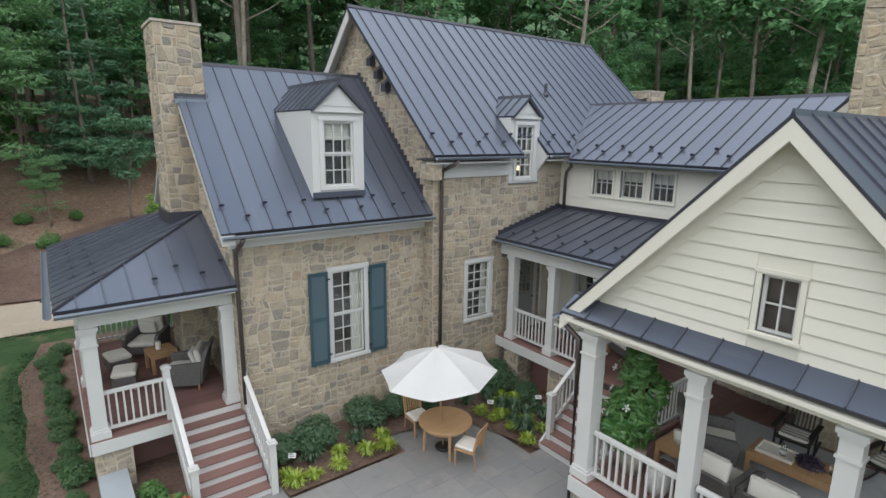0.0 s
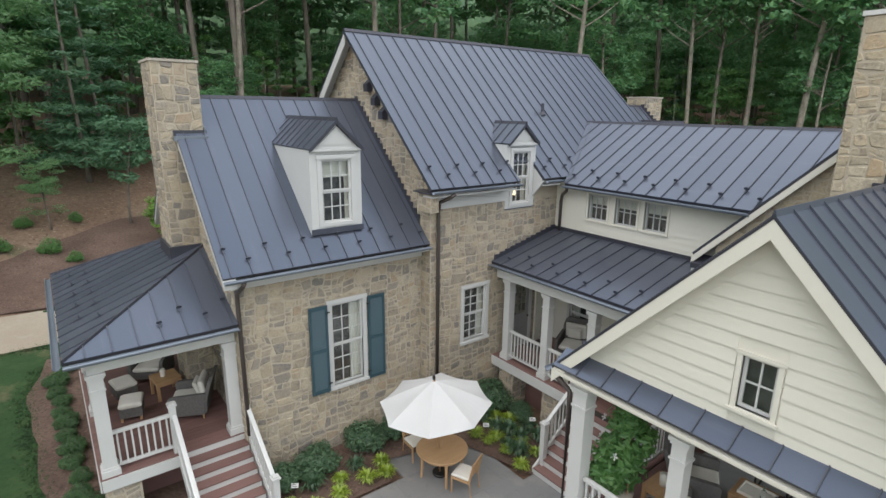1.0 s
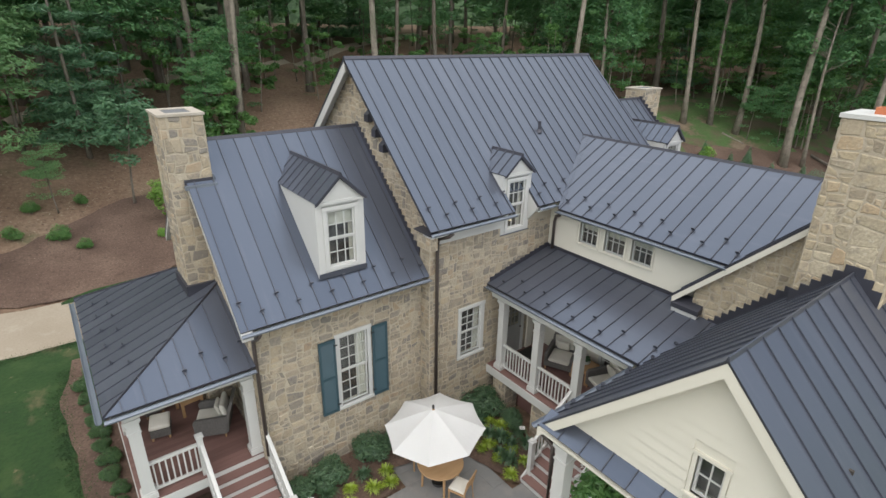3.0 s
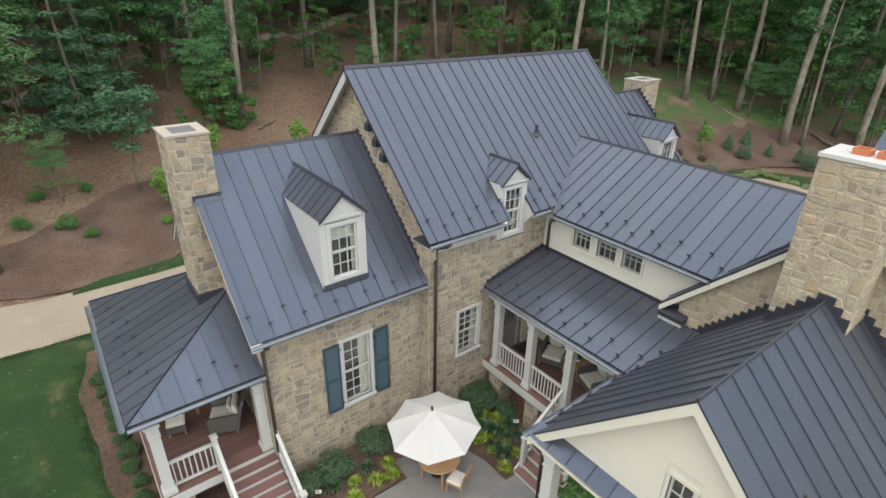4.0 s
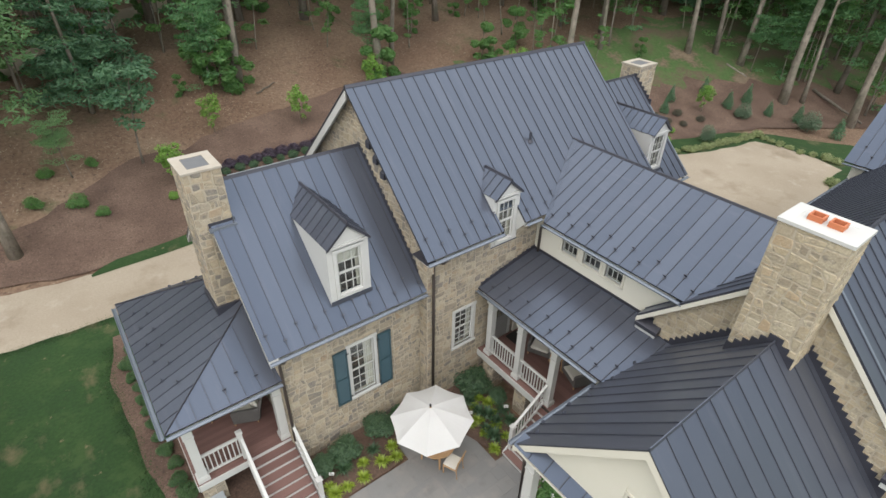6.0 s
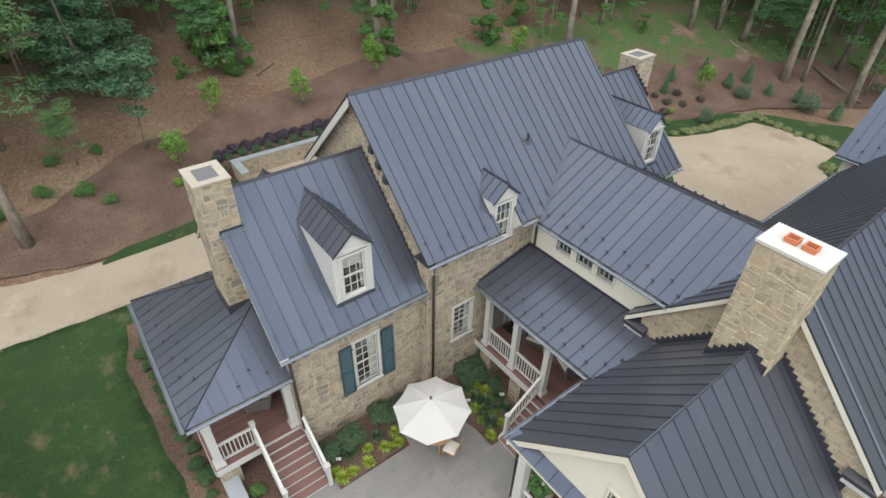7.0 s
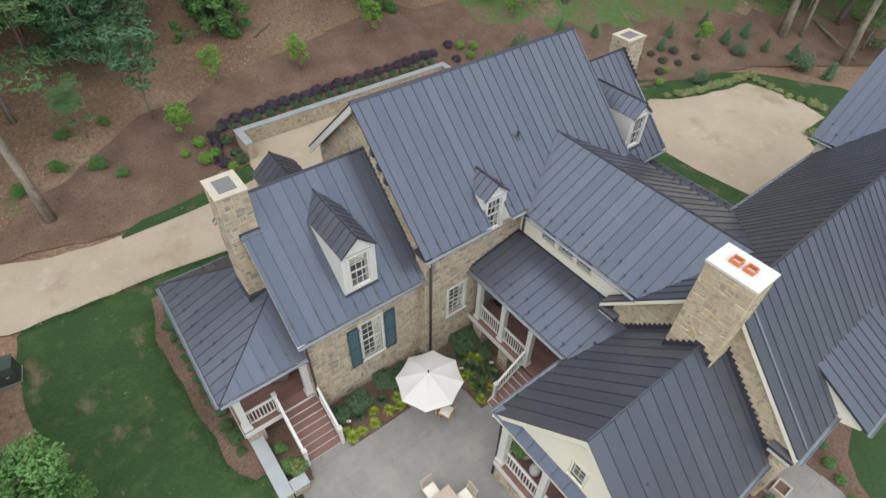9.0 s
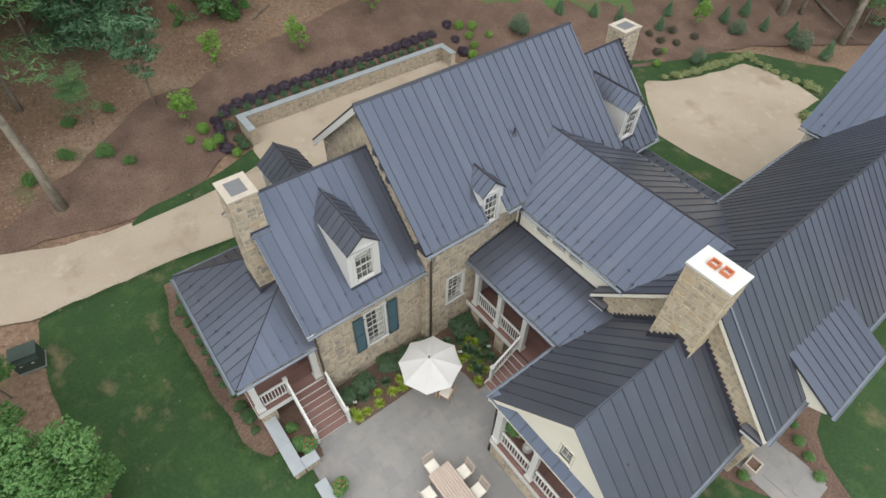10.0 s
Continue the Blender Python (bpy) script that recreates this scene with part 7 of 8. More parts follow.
scatter(box_green, [(-0.42 - 0.03 * k + 0.1 * (k % 2), 11.0 + 0.66 * k, 0.68 + 0.12 * ((k * 5) % 3 - 1)) for k in range(12)] + [(-0.65, 18.4, 1.0), (-0.4, 19.2, 1.0), (0.35, 18.6, 1.0), (1.2, 18.6, 1.0), (0.6, 17.6, 0.9)], 0.2)
scatter(shrub("flowering_shrub", "leafy green shrub beside the porch stairs", [((0, 0, 0.28), 0.3, 0.8), ((0.2, 0.1, 0.2), 0.2, 0.9)], 700, 0.09, LEAF_BRIGHT, 315, "stair shrubs"), [(0.75, 10.2, 0.9), (0.8, 9.3, 1.0)])


def potted(x, y, z, label):
    p = thing("planter", label, "planter", group="flower planters", at=pose(x, y, z))
    bm = bmesh.new()
    tube(bm, [(0, 0, 0), (0, 0, 0.05), (0, 0, 0.3), (0, 0, 0.36)], [0.15, 0.16, 0.22, 0.24], 18)
    part("pot", bm, LIMESTONE, p, smooth=True)
    part("foliage", leaf_mesh("foliage", [((0, 0, 0.52), 0.3, 0.85), ((0.14, 0.1, 0.44), 0.2, 0.9), ((-0.12, -0.12, 0.46), 0.22, 0.9)], 900, 0.1, LEAF_BRIGHT, 325), LEAF_BRIGHT, p)
    rnd = random.Random(3)
    for k in range(12):
        a, r = rnd.uniform(0, 6.28), rnd.uniform(0.05, 0.27)
        bm = bmesh.new()
        bmesh.ops.create_icosphere(bm, subdivisions=1, radius=0.032)
        part("flower", put(bm, pose(r * math.cos(a), r * math.sin(a), 0.8 - r * 0.7)), FLOWER, p)


FLOWER = material("red_petals", [(0.5, 0.04, 0.03), (0.62, 0.08, 0.06)], 0.6, 0, 10, 60, 0.0)
potted(1.02, 9.02, 0.0, "stone pot of green leaves and red flowers by the stairs")
potted(1.2, 6.95, 0.0, "stone pot of green leaves and red flowers on the terrace")
vine = thing("climbing_plant", "tall potted climbing plant with glossy leaves and white flowers", "plant", at=pose(7.48, 4.16, CF))
bm = bmesh.new()
tube(bm, [(0, 0, 0), (0, 0, 0.42)], [0.17, 0.24], 18)
part("pot", bm, LIMESTONE, vine, smooth=True)
for k in range(4):
    a = k * math.pi / 2
    bm = bmesh.new()
    tube(bm, [(0.15 * math.cos(a), 0.15 * math.sin(a), 0.35), (0.1 * math.cos(a), 0.1 * math.sin(a), 2.0)], 0.012, 5)
    part("trellis_pole", bm, TEAK, vine)
part("foliage", leaf_mesh("foliage", [((0, 0, 1.9), 0.33, 1.0), ((0.08, -0.1, 1.55), 0.42, 1.0), ((-0.12, 0.05, 1.2), 0.45, 1.0), ((0.1, 0.1, 0.85), 0.44, 1.0), ((-0.3, 0.1, 0.75), 0.3, 0.9), ((0.0, 0.0, 2.15), 0.24, 1.0), ((-0.45, 0.2, 0.95), 0.2, 0.8)], 2000, 0.16, LEAF_BRIGHT, 331, flat=1.2, narrow=0.55), LEAF_BRIGHT, vine)
rnd = random.Random(9)
for k in range(3):
    a = rnd.uniform(2.2, 4.6)
    bm = bmesh.new()
    for j in range(5):
        b = 2 * math.pi * j / 5
        prism(bm, [(0, 0, 0), (0.05 * math.cos(b - 0.4), 0.05 * math.sin(b - 0.4), 0.01), (0.075 * math.cos(b), 0.075 * math.sin(b), 0.015), (0.05 * math.cos(b + 0.4), 0.05 * math.sin(b + 0.4), 0.01)], (0, 0, 0.004))
    part("blossom", put(bm, pose(0.42 * math.cos(a), 0.42 * math.sin(a), rnd.uniform(0.9, 2.1), 60, 0, math.degrees(a) + 90)), WHITE, vine)
lamp = thing("table_lamp", "small lit lamp on the dormer window sill", "lamp", at=pose(10.66, W_FRONT + 0.12, 5.99))
bm = bmesh.new()
tube(bm, [(0, 0, 0), (0, 0, 0.02), (0, 0, 0.03), (0, 0, 0.2)], [0.05, 0.05, 0.015, 0.012], 10)
part("stand", bm, BRONZE, lamp)
GLOW = bpy.data.materials.new("lamp_glow")
GLOW.use_nodes = True
GLOW.node_tree.nodes["Principled BSDF"].inputs["Emission Color"].default_value = (1.0, 0.72, 0.38, 1)
GLOW.node_tree.nodes["Principled BSDF"].inputs["Emission Strength"].default_value = 1.2
bm = bmesh.new()
tube(bm, [(0, 0, 0.18), (0, 0, 0.3)], [0.055, 0.035], 12)
part("shade", bm, GLOW, lamp, "glowing warm lamp shade", smooth=True)
BANK_PURPLE = [(25.5, 30.8, 1.0), (25.3, 29.5, 1.0), (25.8, 32.3, 1.0)]
BANK_LIME = [(26.4, 31.5, 1.0), (27.2, 30.8, 1.0), (26.5, 30.3, 1.0), (26.3, 29.4, 1.0), (25.6, 28.7, 1.0), (27.8, 29.4, 1.0)]
purple = shrub("purple_shrub", "round dark purple shrub in the hedge above the court wall", [((0, 0, 0.36), 0.42, 0.8), ((0.2, 0.1, 0.3), 0.28, 0.9), ((-0.2, 0.05, 0.32), 0.28, 0.9)], 900, 0.12, LEAF_PURPLE, 341, "purple shrubs")
scatter(purple, [(6.1 + 0.83 * k, 31.0 + 0.012 * k, 1.0) for k in range(22)] + [(5.75, 29.6, 1.0), (5.75, 28.6, 1.0), (6.1, 30.3, 1.0)] + BANK_PURPLE, 0.12, dz=-0.16)
low = shrub("green_shrub", "low grey-green shrub between the hedge and the wall", [((0, 0, 0.24), 0.34, 0.8), ((0.15, 0.08, 0.2), 0.22, 0.9)], 600, 0.1, LEAF_SHRUB, 345, "low green shrubs")
scatter(low, [(7.3 + 0.86 * k, 30.5, 0.9) for k in range(19)] + [(6.7, 31.0, 1.0), (6.6, 30.0, 1.0), (6.75, 29.2, 1.1), (6.75, 28.4, 1.1)], 0.15, dz=0.0)
ball = shrub("lime_shrub", "round bright green shrub on the mulched bank", [((0, 0, 0.3), 0.36, 0.9)], 700, 0.1, LEAF_SPRING, 351, "lime shrubs")
scatter(ball, [(4.07, 29.7, 0.9), (5.1, 30.2, 1.0), (5.6, 29.3, 1.0), (4.9, 28.8, 1.1), (6.1, 27.9, 1.0), *BANK_LIME, (36.7, 19.6, 0.8), (38.6, 20.4, 0.8), (36.4, 23.3, 1.0)], 0.15, dz=0.0)
scatter(shrub("wild_shrub", "loose mid-green shrub on the leaf litter", [((0, 0, 0.3), 0.34, 0.9), ((0.22, 0.1, 0.2), 0.24, 0.8), ((-0.2, 0.12, 0.22), 0.22, 0.9)], 900, 0.1, LEAF_BRIGHT, 353, "wild shrubs", narrow=0.36), [(-2.2, 31.2, 1.3), (-4.2, 30.4, 1.1), (0.6, 29.6, 0.9), (0.95, 33.5, 0.9), (-1.25, 33.2, 1.2), (-0.28, 30.6, 1.2)], 0.15, dz=0.0)
heap = shrub("brown_shrub", "small bronze-green mounded shrub", [((0, 0, 0.25), 0.4, 0.7)], 600, 0.09, leafy("bronze_leaves", [(0.06, 0.055, 0.04), (0.085, 0.075, 0.05), (0.075, 0.085, 0.05)], through_light=0.2), 355, "bronze shrubs")
scatter(heap, [(40.3, 20.5, 1.0), (41.0, 21.6, 1.0), (39.2, 21.3, 1.0), (38.0, 20.6, 1.0), (38.9, 22.3, 1.0), (42.3, 20.2, 0.9), (37.4, 22.6, 1.0)], 0.15, dz=0.0)


def cone(name, label, h, r, seed):
    blobs = []
    for k in range(7):
        f = k / 6
        blobs.append(((0, 0, h * (0.12 + 0.8 * f)), r * (1.0 - 0.82 * f), 1.0))
    return shrub(name, label, blobs, 700, 0.14, LEAF_DARK, seed, "young conifers", "conifer", narrow=0.35, stems=1, h=h * 0.6)


scatter(cone("young_conifer", "small dark conical evergreen on the mulched bank", 1.55, 0.46, 361), [(42.12, 23.11, 1.0), (46.02, 22.42, 0.95), (46.24, 20.17, 1.05), (48.4, 19.69, 1.1), (48.71, 17.76, 0.95), (50.05, 15.84, 1.05), (49.08, 12.4, 1.15), (40.17, 22.32, 0.95), (37.6, 24.6, 0.95), (33.6, 27.6, 0.9), (36.0, 26.0, 0.9)], 0.06)
scatter(shrub("silver_shrub", "loose grey-green shrub on the mulched bank", [((0, 0, 0.75), 0.55, 1.2), ((0.3, 0.1, 0.5), 0.4, 1.0), ((-0.3, 0.0, 0.55), 0.42, 1.0)], 1500, 0.13, leafy("silver_leaves", [(0.12, 0.19, 0.12), (0.16, 0.24, 0.15)], through_light=0.35), 363, "silver shrubs", narrow=0.35, h=0.8), [(46.1, 18.67, 1.1), (48.64, 14.41, 1.2), (39.67, 18.05, 0.95), (29.8, 28.11, 1.25)], 0.08, dz=0.0)
sap = make_tree("sapling", "slender young tree on the mulched bank", 2.1, 0.02, 0.25, 0.75, 1100, 0.13, LEAF_SPRING, BARK, 371, limbs=9, squash=0.8)
scatter(sap, [(4.6, 30.9, 1.15), (8.11, 34.49, 1.0), (13.6, 33.45, 1.1), (43.44, 20.87, 1.0), (31.5, 31.0, 1.3), (20.36, 34.91, 1.2)], 0.06, dz=0.0)
hedge = shrub("pale_hedge_plant", "pale variegated low hedge plant at the court edge", [((0, 0, 0.2), 0.36, 0.7), ((0.25, 0.1, 0.18), 0.26, 0.7)], 600, 0.1, leafy("variegated_leaves", [(0.17, 0.22, 0.08), (0.26, 0.31, 0.13), (0.36, 0.40, 0.20)]), 381, "hedge plants")
line_ = [(35.6, 18.1), (36.6, 17.6), (39.0, 17.1), (41.2, 16.7), (43.9, 16.2), (43.6, 14.3), (43.4, 12.7), (43.8, 11.1), (43.6, 9.6)]
pts_ = []
for (a, b), (c, d) in zip(line_, line_[1:]):
    m = max(1, int(math.hypot(c - a, d - b) / 0.62))
    pts_ += [(a + (c - a) * k / m, b + (d - b) * k / m, 1.0) for k in range(m)]
scatter(hedge, pts_ + [(39.6, 9.1, 1.0), (39.1, 8.7, 0.9)], 0.3)
box_ = thing("transformer_box", "dark green metal utility box on the leaf litter", "utility box", at=pose(-6.85, 19.6, height(-6.85, 19.6), 0, 0, -8))
bm = bmesh.new()
prism(bm, [(-0.5, -0.4, 0.04), (-0.5, 0.4, 0.04), (-0.5, 0.4, 0.86), (-0.5, -0.28, 0.86), (-0.5, -0.4, 0.6)], (1.0, 0, 0))
part("cabinet", bm, UTIL := material("utility_green", [(0.03, 0.05, 0.042), (0.045, 0.066, 0.055)], 0.5, 0, 2, 30, 0.05), box_)
bm = bmesh.new()
prism(bm, [(-0.53, -0.32, 0.865), (-0.53, 0.44, 0.865), (-0.53, 0.44, 0.91), (-0.53, -0.32, 0.9)], (1.06, 0, 0))
part("lid", bm, UTIL, box_)
for k in (-1, 1):
    part("label_plate", boxes((0.22 * k - 0.06, 0.22 * k + 0.06, -0.404, -0.401, 0.44, 0.5)), WHITE, box_)
part("pad", boxes((-0.54, 0.54, -0.44, 0.44, -0.1, 0.04)), BLUESTONE, box_)
scatter(shrub("side_shrub", "small green shrub in the mulched bed by the south wing", [((0, 0, 0.22), 0.28, 0.8)], 500, 0.08, LEAF_BRIGHT, 391, "side shrubs"), [(15.48, -1.94, 0.6), (15.0, -2.34, 0.75), (14.74, -2.86, 0.7), (14.36, -3.43, 0.75), (12.28, -1.81, 0.75)], 0.1)
tub = thing("square_planter", "pale square planter on the bluestone landing", "planter", at=pose(12.8, -1.8, ST + 0.07, 0, 0, 0))
bm = bmesh.new()
ring(bm, (-0.26, 0.26, -0.22, 0.22), (-0.21, 0.21, -0.17, 0.17), 0.0, 0.3)
part("body", put(bm, pose(0, 0, 0, 90)), LIMESTONE, tub)
part("soil", boxes((-0.205, 0.205, -0.165, 0.165, 0.0, 0.24)), MULCH, tub)
teal = thing("boot_brush", "small teal boot brush on the stair tread", "boot brush", at=pose(2.35, 9.55, 0.185, 0, 0, 5))
part("base", boxes((-0.13, 0.13, -0.08, 0.08, 0.0, 0.03)), TEAL, teal)
part("bristles", boxes((-0.11, 0.11, -0.06, -0.03, 0.03, 0.12), (-0.11, 0.11, 0.03, 0.06, 0.03, 0.12)), TEAL, teal)
ROUGH = material("rough_grass", [(0.14, 0.10, 0.068), (0.12, 0.10, 0.06), (0.08, 0.125, 0.042), (0.065, 0.125, 0.036), (0.15, 0.115, 0.075), (0.2, 0.15, 0.105)], 0.95, 0, 0.28, 4.0, 0.7, spread=0.9, vary=0.4)
patch("woodland_grass", [(29, 32.5, 36), (36, 26.5, 33), (48, 23.5, 33), (62, 15, 32), (78, 6, 30)], 0.05, ROUGH, True, label="rough grass at the woodland edge", wobble=2.2)


# woodland behind and beside the house
wood = random.Random(8)
TALL = [make_tree("tall_tree", "tall straight woodland tree with a high leafy crown", 25, 0.25, 0.52, 4.6, 1700, 0.7, LEAF, BARK, 200 + k, lean=(0.02 * (k - 1), 0.01), limbs=22, squash=0.8) for k in range(3)]
PALE = [make_tree("pale_barked_tree", "tall pale-barked tree with a leafy crown", 26, 0.30, 0.54, 4.8, 1700, 0.7, LEAF, BARK_PALE, 210 + k, lean=(0.05 * (k - 0.5), 0.0), limbs=16) for k in range(2)]
UNDER = [make_tree("understory_tree", "young broadleaf tree in the woodland edge", 9.5, 0.08, 0.08, 3.3, 4200, 0.30, LEAF, BARK, 220 + k, limbs=36, squash=0.3, narrow=0.42) for k in range(3)]
LIFTED = [make_tree("spreading_tree", "broadleaf tree with a raised feathery crown", 9.0, 0.1, 0.26, 3.3, 5600, 0.27, leafy("feathery_leaves", [(0.17, 0.33, 0.15), (0.205, 0.375, 0.165), (0.25, 0.42, 0.18)], through_light=0.5), BARK, 226 + k, limbs=38, squash=0.28, narrow=0.36) for k in range(2)]
GLADE = [make_tree("glade_tree", "bright-leaved understory tree between the tall trunks", 8.0, 0.06, 0.06, 2.7, 3600, 0.27, LEAF_BRIGHT, BARK_PALE, 228 + k, limbs=34, squash=0.25, narrow=0.4) for k in range(2)]
PINE = [make_tree("conifer", "dark green conifer with layered boughs", 13, 0.14, 0.12, 3.0, 4200, 0.36, LEAF_DARK, BARK, 230 + k, limbs=0, layers=12, narrow=0.3) for k in range(2)]
FULL = [make_tree("woodland_tree", "leafy woodland tree with foliage to the ground", 20, 0.18, 0.06, 4.6, 3600, 0.7, LEAF, BARK, 240 + k, limbs=46, squash=0.35, narrow=0.45) for k in range(2)]
BRUSH = make_tree("brush", "bright green woodland undergrowth bush", 2.6, 0.03, 0.05, 1.2, 1800, 0.2, LEAF_BRIGHT, BARK, 251, limbs=0, squash=0.7, category="bush")
SLIM = [make_tree("slim_tree", "slender dark-leaved tree on the mulched bank", 5.4, 0.07, 0.34, 1.7, 1500, 0.24, LEAF_DARK, BARK, 256, lean=(-0.1, 0.05), limbs=16, squash=0.5)]
spots = {}


def plant(pool, x, y, size=1.0, turn=None):
    t = pool[wood.randrange(len(pool))]
    turn = wood.uniform(0, 360) if turn is None else turn
    if t.name in spots:
        again(t, x, y, turn, size)
    else:
        spots[t.name] = 1
        stand(t, x, y, turn, size)


for x, y, pool, s in [(11.26, 39.63, TALL, 1.2), (11.75, 38.68, PALE, 0.8), (9.6, 41.4, TALL, 1.0), (8.46, 50.5, TALL, 1.1), (15.9, 48.7, TALL, 1.1), (20.6, 47.3, TALL, 1.2), (22.4, 37.3, PALE, 0.95), (24.4, 38.6, TALL, 0.8), (36.5, 29.6, PALE, 0.9), (-3.75, 28.1, PALE, 0.8),
                      (50.0, 27.3, PALE, 0.8), (52.75, 25.7, TALL, 0.85), (52.8, 23.5, PALE, 0.85), (51.9, 17.64, PALE, 1.05), (53.5, 17.4, PALE, 0.55), (53.2, 12.5, PALE, 0.95), (57.7, 16.2, TALL, 0.9), (60.0, 18.6, TALL, 0.9), (41.9, 31.3, PALE, 0.6), (45.0, 33.0, TALL, 1.0),
                      (3.42, 33.05, SLIM, 1.0), (11.2, 38.0, [BRUSH], 1.2), (10.3, 38.6, [BRUSH], 1.5), (9.4, 38.4, UNDER, 0.55), (9.3, 40.2, [BRUSH], 1.4), (10.6, 40.4, UNDER, 0.7), (22.0, 37.0, [BRUSH], 1.3), (22.9, 37.0, [BRUSH], 1.1), (21.8, 38.0, UNDER, 0.5), (7.6, 38.7, [BRUSH], 0.5),
                      (-0.17, 33.0, LIFTED, 0.36), (-5.2, 34.2, LIFTED, 0.9), (-0.9, 39.6, LIFTED, 1.05), (-8, 31, UNDER, 1.1), (2.0, 38.2, PINE, 0.95), (-3.0, 35.4, LIFTED, 1.2), (-6.6, 31.8, LIFTED, 0.8), (5.2, 43.5, UNDER, 1.1), (-6.5, 38.5, LIFTED, 1.3), (3.2, 41.0, PINE, 1.1), (-3, 41.5, UNDER, 1.4), (13.4, 43.5, UNDER, 0.7), (54.5, 20.0, UNDER, 0.55), (53.2, 22.1, UNDER, 0.5), (56, 19, UNDER, 1.0)]:
    plant(pool, x, y, s)
# Tall trees, many out of view, added to darken the porch roof's reflections.
for k in range(20):
    x, y = -34 + 2.4 * k + wood.uniform(-1.2, 1.2), wood.uniform(45, 60)
    plant(TALL if k % 3 else PALE, x, y, wood.uniform(0.95, 1.25))
placed = []
n = 0
while n < 100:
    x = wood.uniform(-34, 100)
    y = wood.uniform(26, 78)
    d = y - ramp(x, HILL_FOOT)
    if d < (13 if x < 34 else 7) or any(math.hypot(x - a, y - b) < 2.6 for a, b in placed) or (x < 12 and y < 42):
        continue
    placed.append((x, y))
    n += 1
    kind = wood.random()
    plant(UNDER if kind < 0.58 else PINE if kind < 0.68 else PALE if kind < 0.73 else TALL if kind < 0.84 else FULL, x, y, wood.uniform(0.85, 1.2))
for k in range(66):
    a = radians(-12 + 176 * (k + wood.random() * 0.7) / 66)
    r = wood.choice((62, 72, 84)) + wood.uniform(-4, 4)
    plant(FULL, 18 + r * math.cos(a), 12 + r * math.sin(a), wood.uniform(1.1, 1.5))
for k in range(16):
    a = radians(-6 + 36 * (k + wood.random() * 0.7) / 16)
    r = wood.uniform(42, 60)
    plant(UNDER if k % 5 else TALL, 14 + r * math.cos(a), 12 + r * math.sin(a), wood.uniform(0.9, 1.3))
for k in range(24):
    a = radians(-2 + 44 * (k + wood.random() * 0.8) / 24)
    r = wood.uniform(43, 62)
    plant(GLADE, 14 + r * math.cos(a), 10 + r * math.sin(a), wood.uniform(0.7, 1.3))
# far wooded ridge that closes the view; its unseen rear arc darkens roof reflections
bm = bmesh.new()
rows_ = []
for j in range(15):
    row = []
    for i in range(121):
        a = radians(3 * i)
        r = 98 + 1.6 * j + 3.5 * noise.noise((i * 0.35, j * 0.5, 5.0))
        x, y = 18 + r * math.cos(a), 12 + r * math.sin(a)
        row.append(bm.verts.new((x, y, height(x, y) - 4 + (3.8 if -30 < (math.degrees(a) + 90) % 360 - 90 < 185 else 1.5) * j + 2.5 * noise.noise((i * 0.45, j * 0.45, 9.0)))))
    rows_.append(row)
for p, q in zip(rows_, rows_[1:]):
    for i in range(120):
        bm.faces.new((p[i], p[i + 1], q[i + 1], q[i]))
RIDGE = material("far_foliage", [(0.06, 0.11, 0.06), (0.10, 0.175, 0.09), (0.15, 0.245, 0.12)], 0.95, 0, 0.35, 1.6, 1.0, spread=0.9, vary=0.4)
tagged(new("backdrop", mesh_of("backdrop", bm, RIDGE, True)), "distant wall of dark green woodland", "woodland", kind="structure")
n = 0
while n < 46:
    x, y = wood.uniform(-14, 70), wood.uniform(24, 62)
    d = y - ramp(x, HILL_FOOT)
    if d < 10 or (x < 14 and y < 39):
        continue
    n += 1
    plant([BRUSH], x, y, wood.uniform(0.6, 1.2))
SAPLING = [make_tree("woodland_sapling", "thin bright-leaved sapling under the tall trees", 6.5, 0.045, 0.15, 1.3, 620, 0.24, LEAF_BRIGHT, BARK_PALE, 271 + k, lean=(0.06 * (1 - 2 * k), 0.03), limbs=0, squash=0.5) for k in range(2)]
n = 0
while n < 60:
    x, y = wood.uniform(-14, 74), wood.uniform(18, 60)
    d = y - ramp(x, HILL_FOOT)
    if d < (9 if x > 34 else 11) or d > 24 or (x < 16 and y < 42):
        continue
    n += 1
    plant(SAPLING, x, y, wood.uniform(0.6, 1.25))
YOUNG = [make_tree("young_maple", "bright green young maple at the lawn edge", 5.0, 0.06, 0.2, 1.9, 8200, 0.155, LEAF_BRIGHT, BARK, 261, limbs=26, squash=0.45)]
for x, y, s in ((-8.3, 17.3, 0.8), (-8.5, 15.6, 0.85), (-7.4, 12.7, 0.9), (-9.6, 13.6, 1.0), (-6.6, 10.4, 0.8), (-7.9, 18.4, 0.7), (-5.7, 11.6, 0.85)):
    plant(YOUNG, x, y, s)

# fallen logs at the edge of the wood
for (xa, ya), (xc, yc), r, m in (((51.8, 23.9), (51.9, 21.8), 0.1, BARK_PALE), ((56.1, 17.5), (54.45, 12.5), 0.14, BARK), ((12.2, 37.4), (14.0, 38.4), 0.06, BARK)):
    log = thing("fallen_log", "weathered fallen log on the woodland floor", "log", group="fallen logs", at=pose(xa, ya, height(xa, ya)))
    bm = bmesh.new()
    dx, dy, dz = xc - xa, yc - ya, height(xc, yc) - height(xa, ya)
    tube(bm, [(dx * k / 5 + 0.05 * math.sin(2.3 * k), dy * k / 5, dz * k / 5 + r * 0.8 + 0.03 * math.cos(3.1 * k)) for k in range(6)], [r * (1.0 - 0.08 * k) for k in range(6)], 9)
    part("stem", bm, m, log, smooth=True)
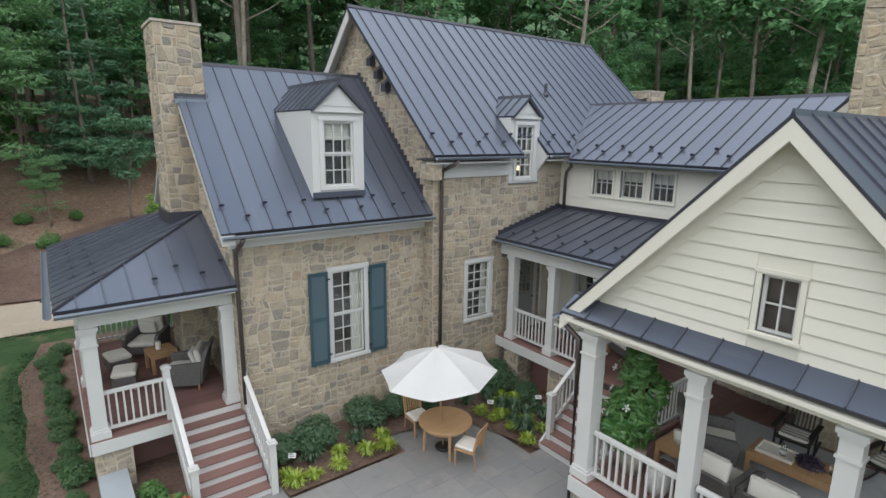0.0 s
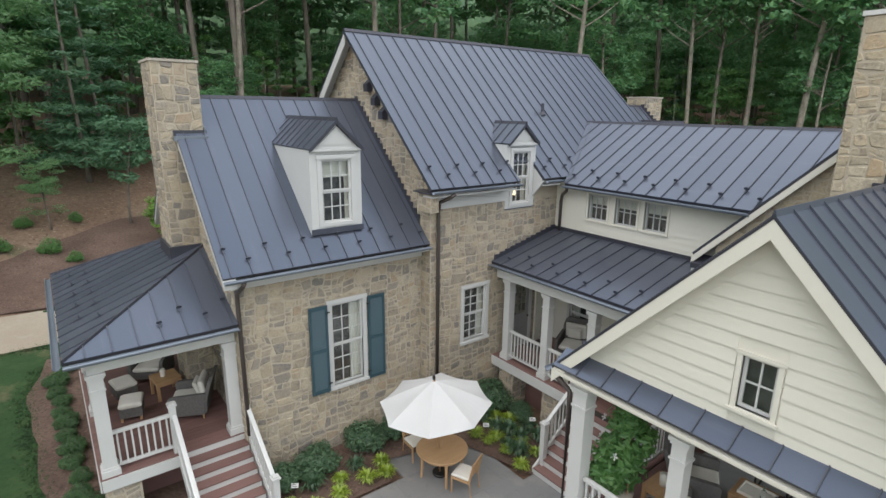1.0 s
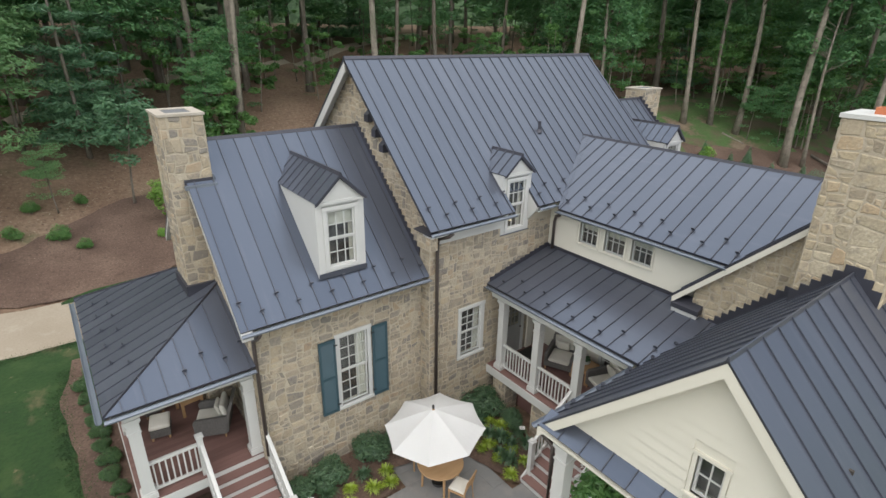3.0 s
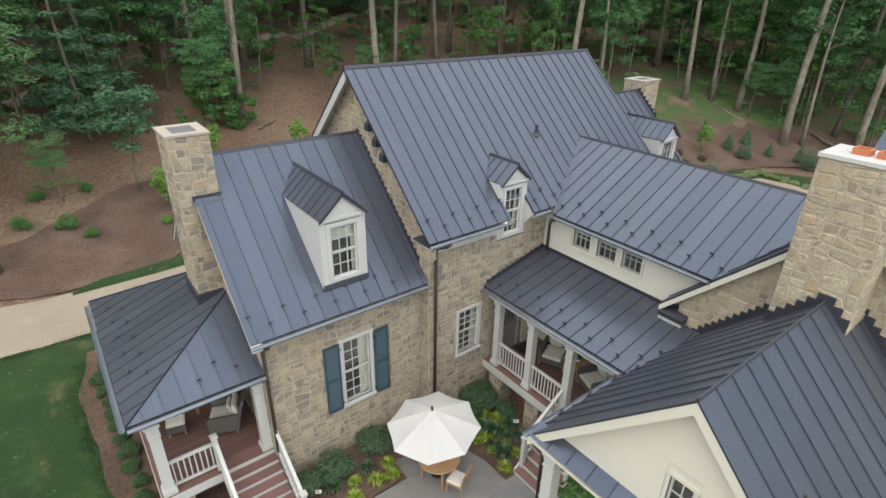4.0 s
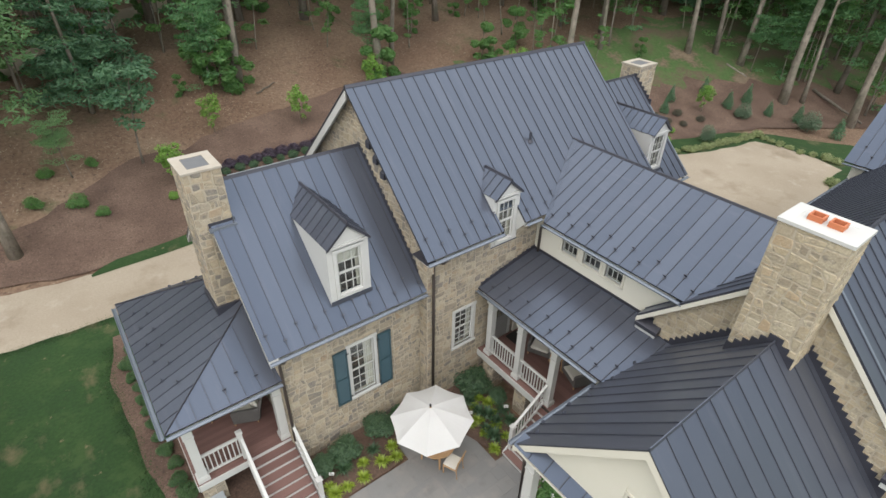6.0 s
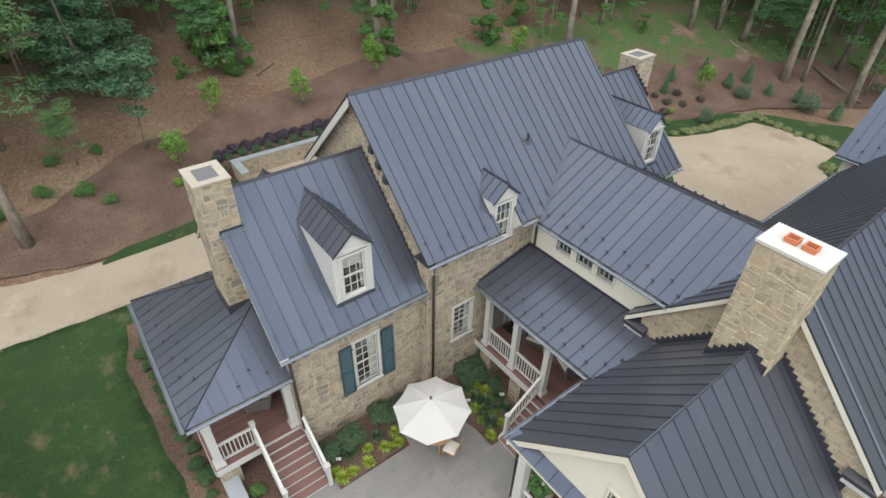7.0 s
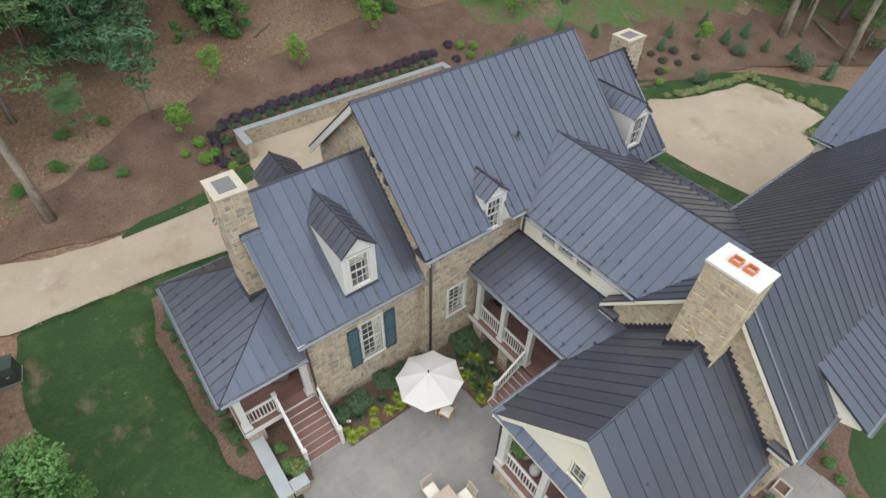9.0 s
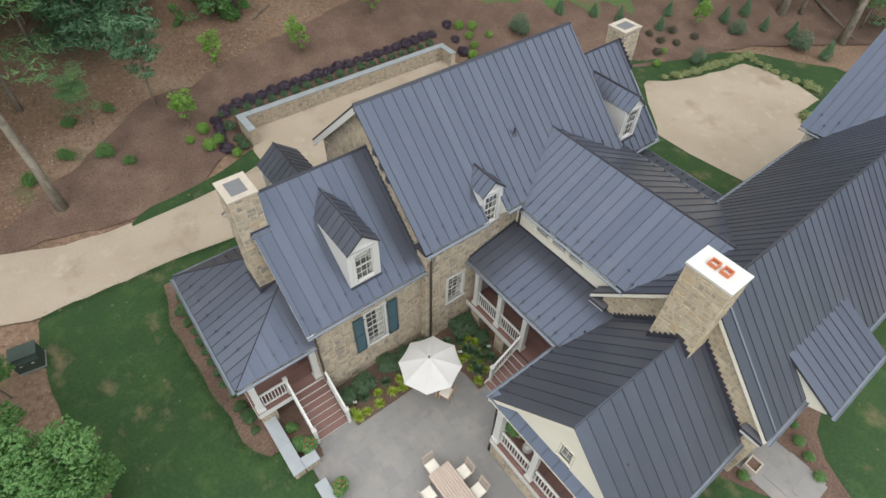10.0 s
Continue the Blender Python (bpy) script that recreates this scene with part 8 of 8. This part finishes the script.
# ragged fringe of grass along the edges of the porch bed and the drive
rnd = random.Random(21)
bm = bmesh.new()
for k in range(5200):
    if k % 2:
        y = rnd.uniform(9.6, 20.0)
        x = ramp(y, [(9.6, -0.4), (10.6, -0.95), (14, -1.2), (18, -1.4), (20.5, -0.9)]) + rnd.gauss(-0.05, 0.16)
    else:
        x = rnd.uniform(-6.0, 3.5)
        y = ramp(x, [(-6, 21.95), (-4, 21.9), (0, 21.85), (4, 21.4)]) + rnd.gauss(-0.05, 0.12)
    z, a, h = height(x, y) + 0.02, rnd.uniform(0, 6.283), rnd.uniform(0.015, 0.045)
    dx, dy = 0.035 * math.cos(a), 0.035 * math.sin(a)
    bm.faces.new([bm.verts.new(p) for p in ((x - dx, y - dy, z), (x + dx, y + dy, z), (x + dy * 2.4, y - dx * 2.4, z + h))])
me = mesh_of("grass_fringe", bm, GRASS)
tagged(new("grass_fringe", me), "ragged tufts of grass at the lawn edge", "grass", kind="stuff")
# dry leaves and twigs on the woodland floor
rnd = random.Random(77)
vs_, fs_ = [], []
while len(fs_) < 15000:
    x, y = rnd.uniform(-14, 62), rnd.uniform(12, 50)
    d = y - ramp(x, HILL_FOOT)
    if d < 4.0 or (x < 26 and d < 5 + 0.8 * math.sin(x)) or noise.noise((x * 0.3, y * 0.3, 1.0)) < -0.25:
        continue
    a, ln = rnd.uniform(0, 6.283), rnd.uniform(0.04, 0.13)
    w = ln * (0.32 if rnd.random() < 0.75 else 0.07)
    if w < 0.02:
        ln *= 3
    ca, sa, z = math.cos(a), math.sin(a), height(x, y) - 0.062
    up = rnd.uniform(0.0, 0.04)
    n0 = len(vs_)
    for u, v, h in ((-ln, 0, 0.005), (0, -w, up), (ln, 0, 0.01), (0, w, up * 0.5)):
        px, py = x + u * ca - v * sa, y + u * sa + v * ca
        vs_.append((px, py, height(px, py) - 0.06 + h + 0.005))
    fs_.append((n0, n0 + 1, n0 + 2, n0 + 3))
me = bpy.data.meshes.new("dry_leaves")
me.from_pydata(vs_, [], fs_)
me.materials.append(material("dry_leaf", [(0.10, 0.06, 0.04), (0.20, 0.13, 0.085), (0.26, 0.19, 0.13), (0.34, 0.275, 0.20)], 0.9, 0, 1.0, 8.0, 0.0, pick="island", spread=0.2))
tagged(new("dry_leaves", me), "scattered dry leaves and twigs on the woodland floor", "leaf litter", kind="stuff")

# ---- stones, paving and other small pieces ----
for k, (a, b, c, d) in enumerate(PAVERS):
    bm = boxes((a, b, c, d, -0.03, 0.0 + 0.0015 * (k % 3)))
    part("paver", bm, BLUESTONE, terrace)
for job in STONE_JOBS:
    lay_stones(*job)
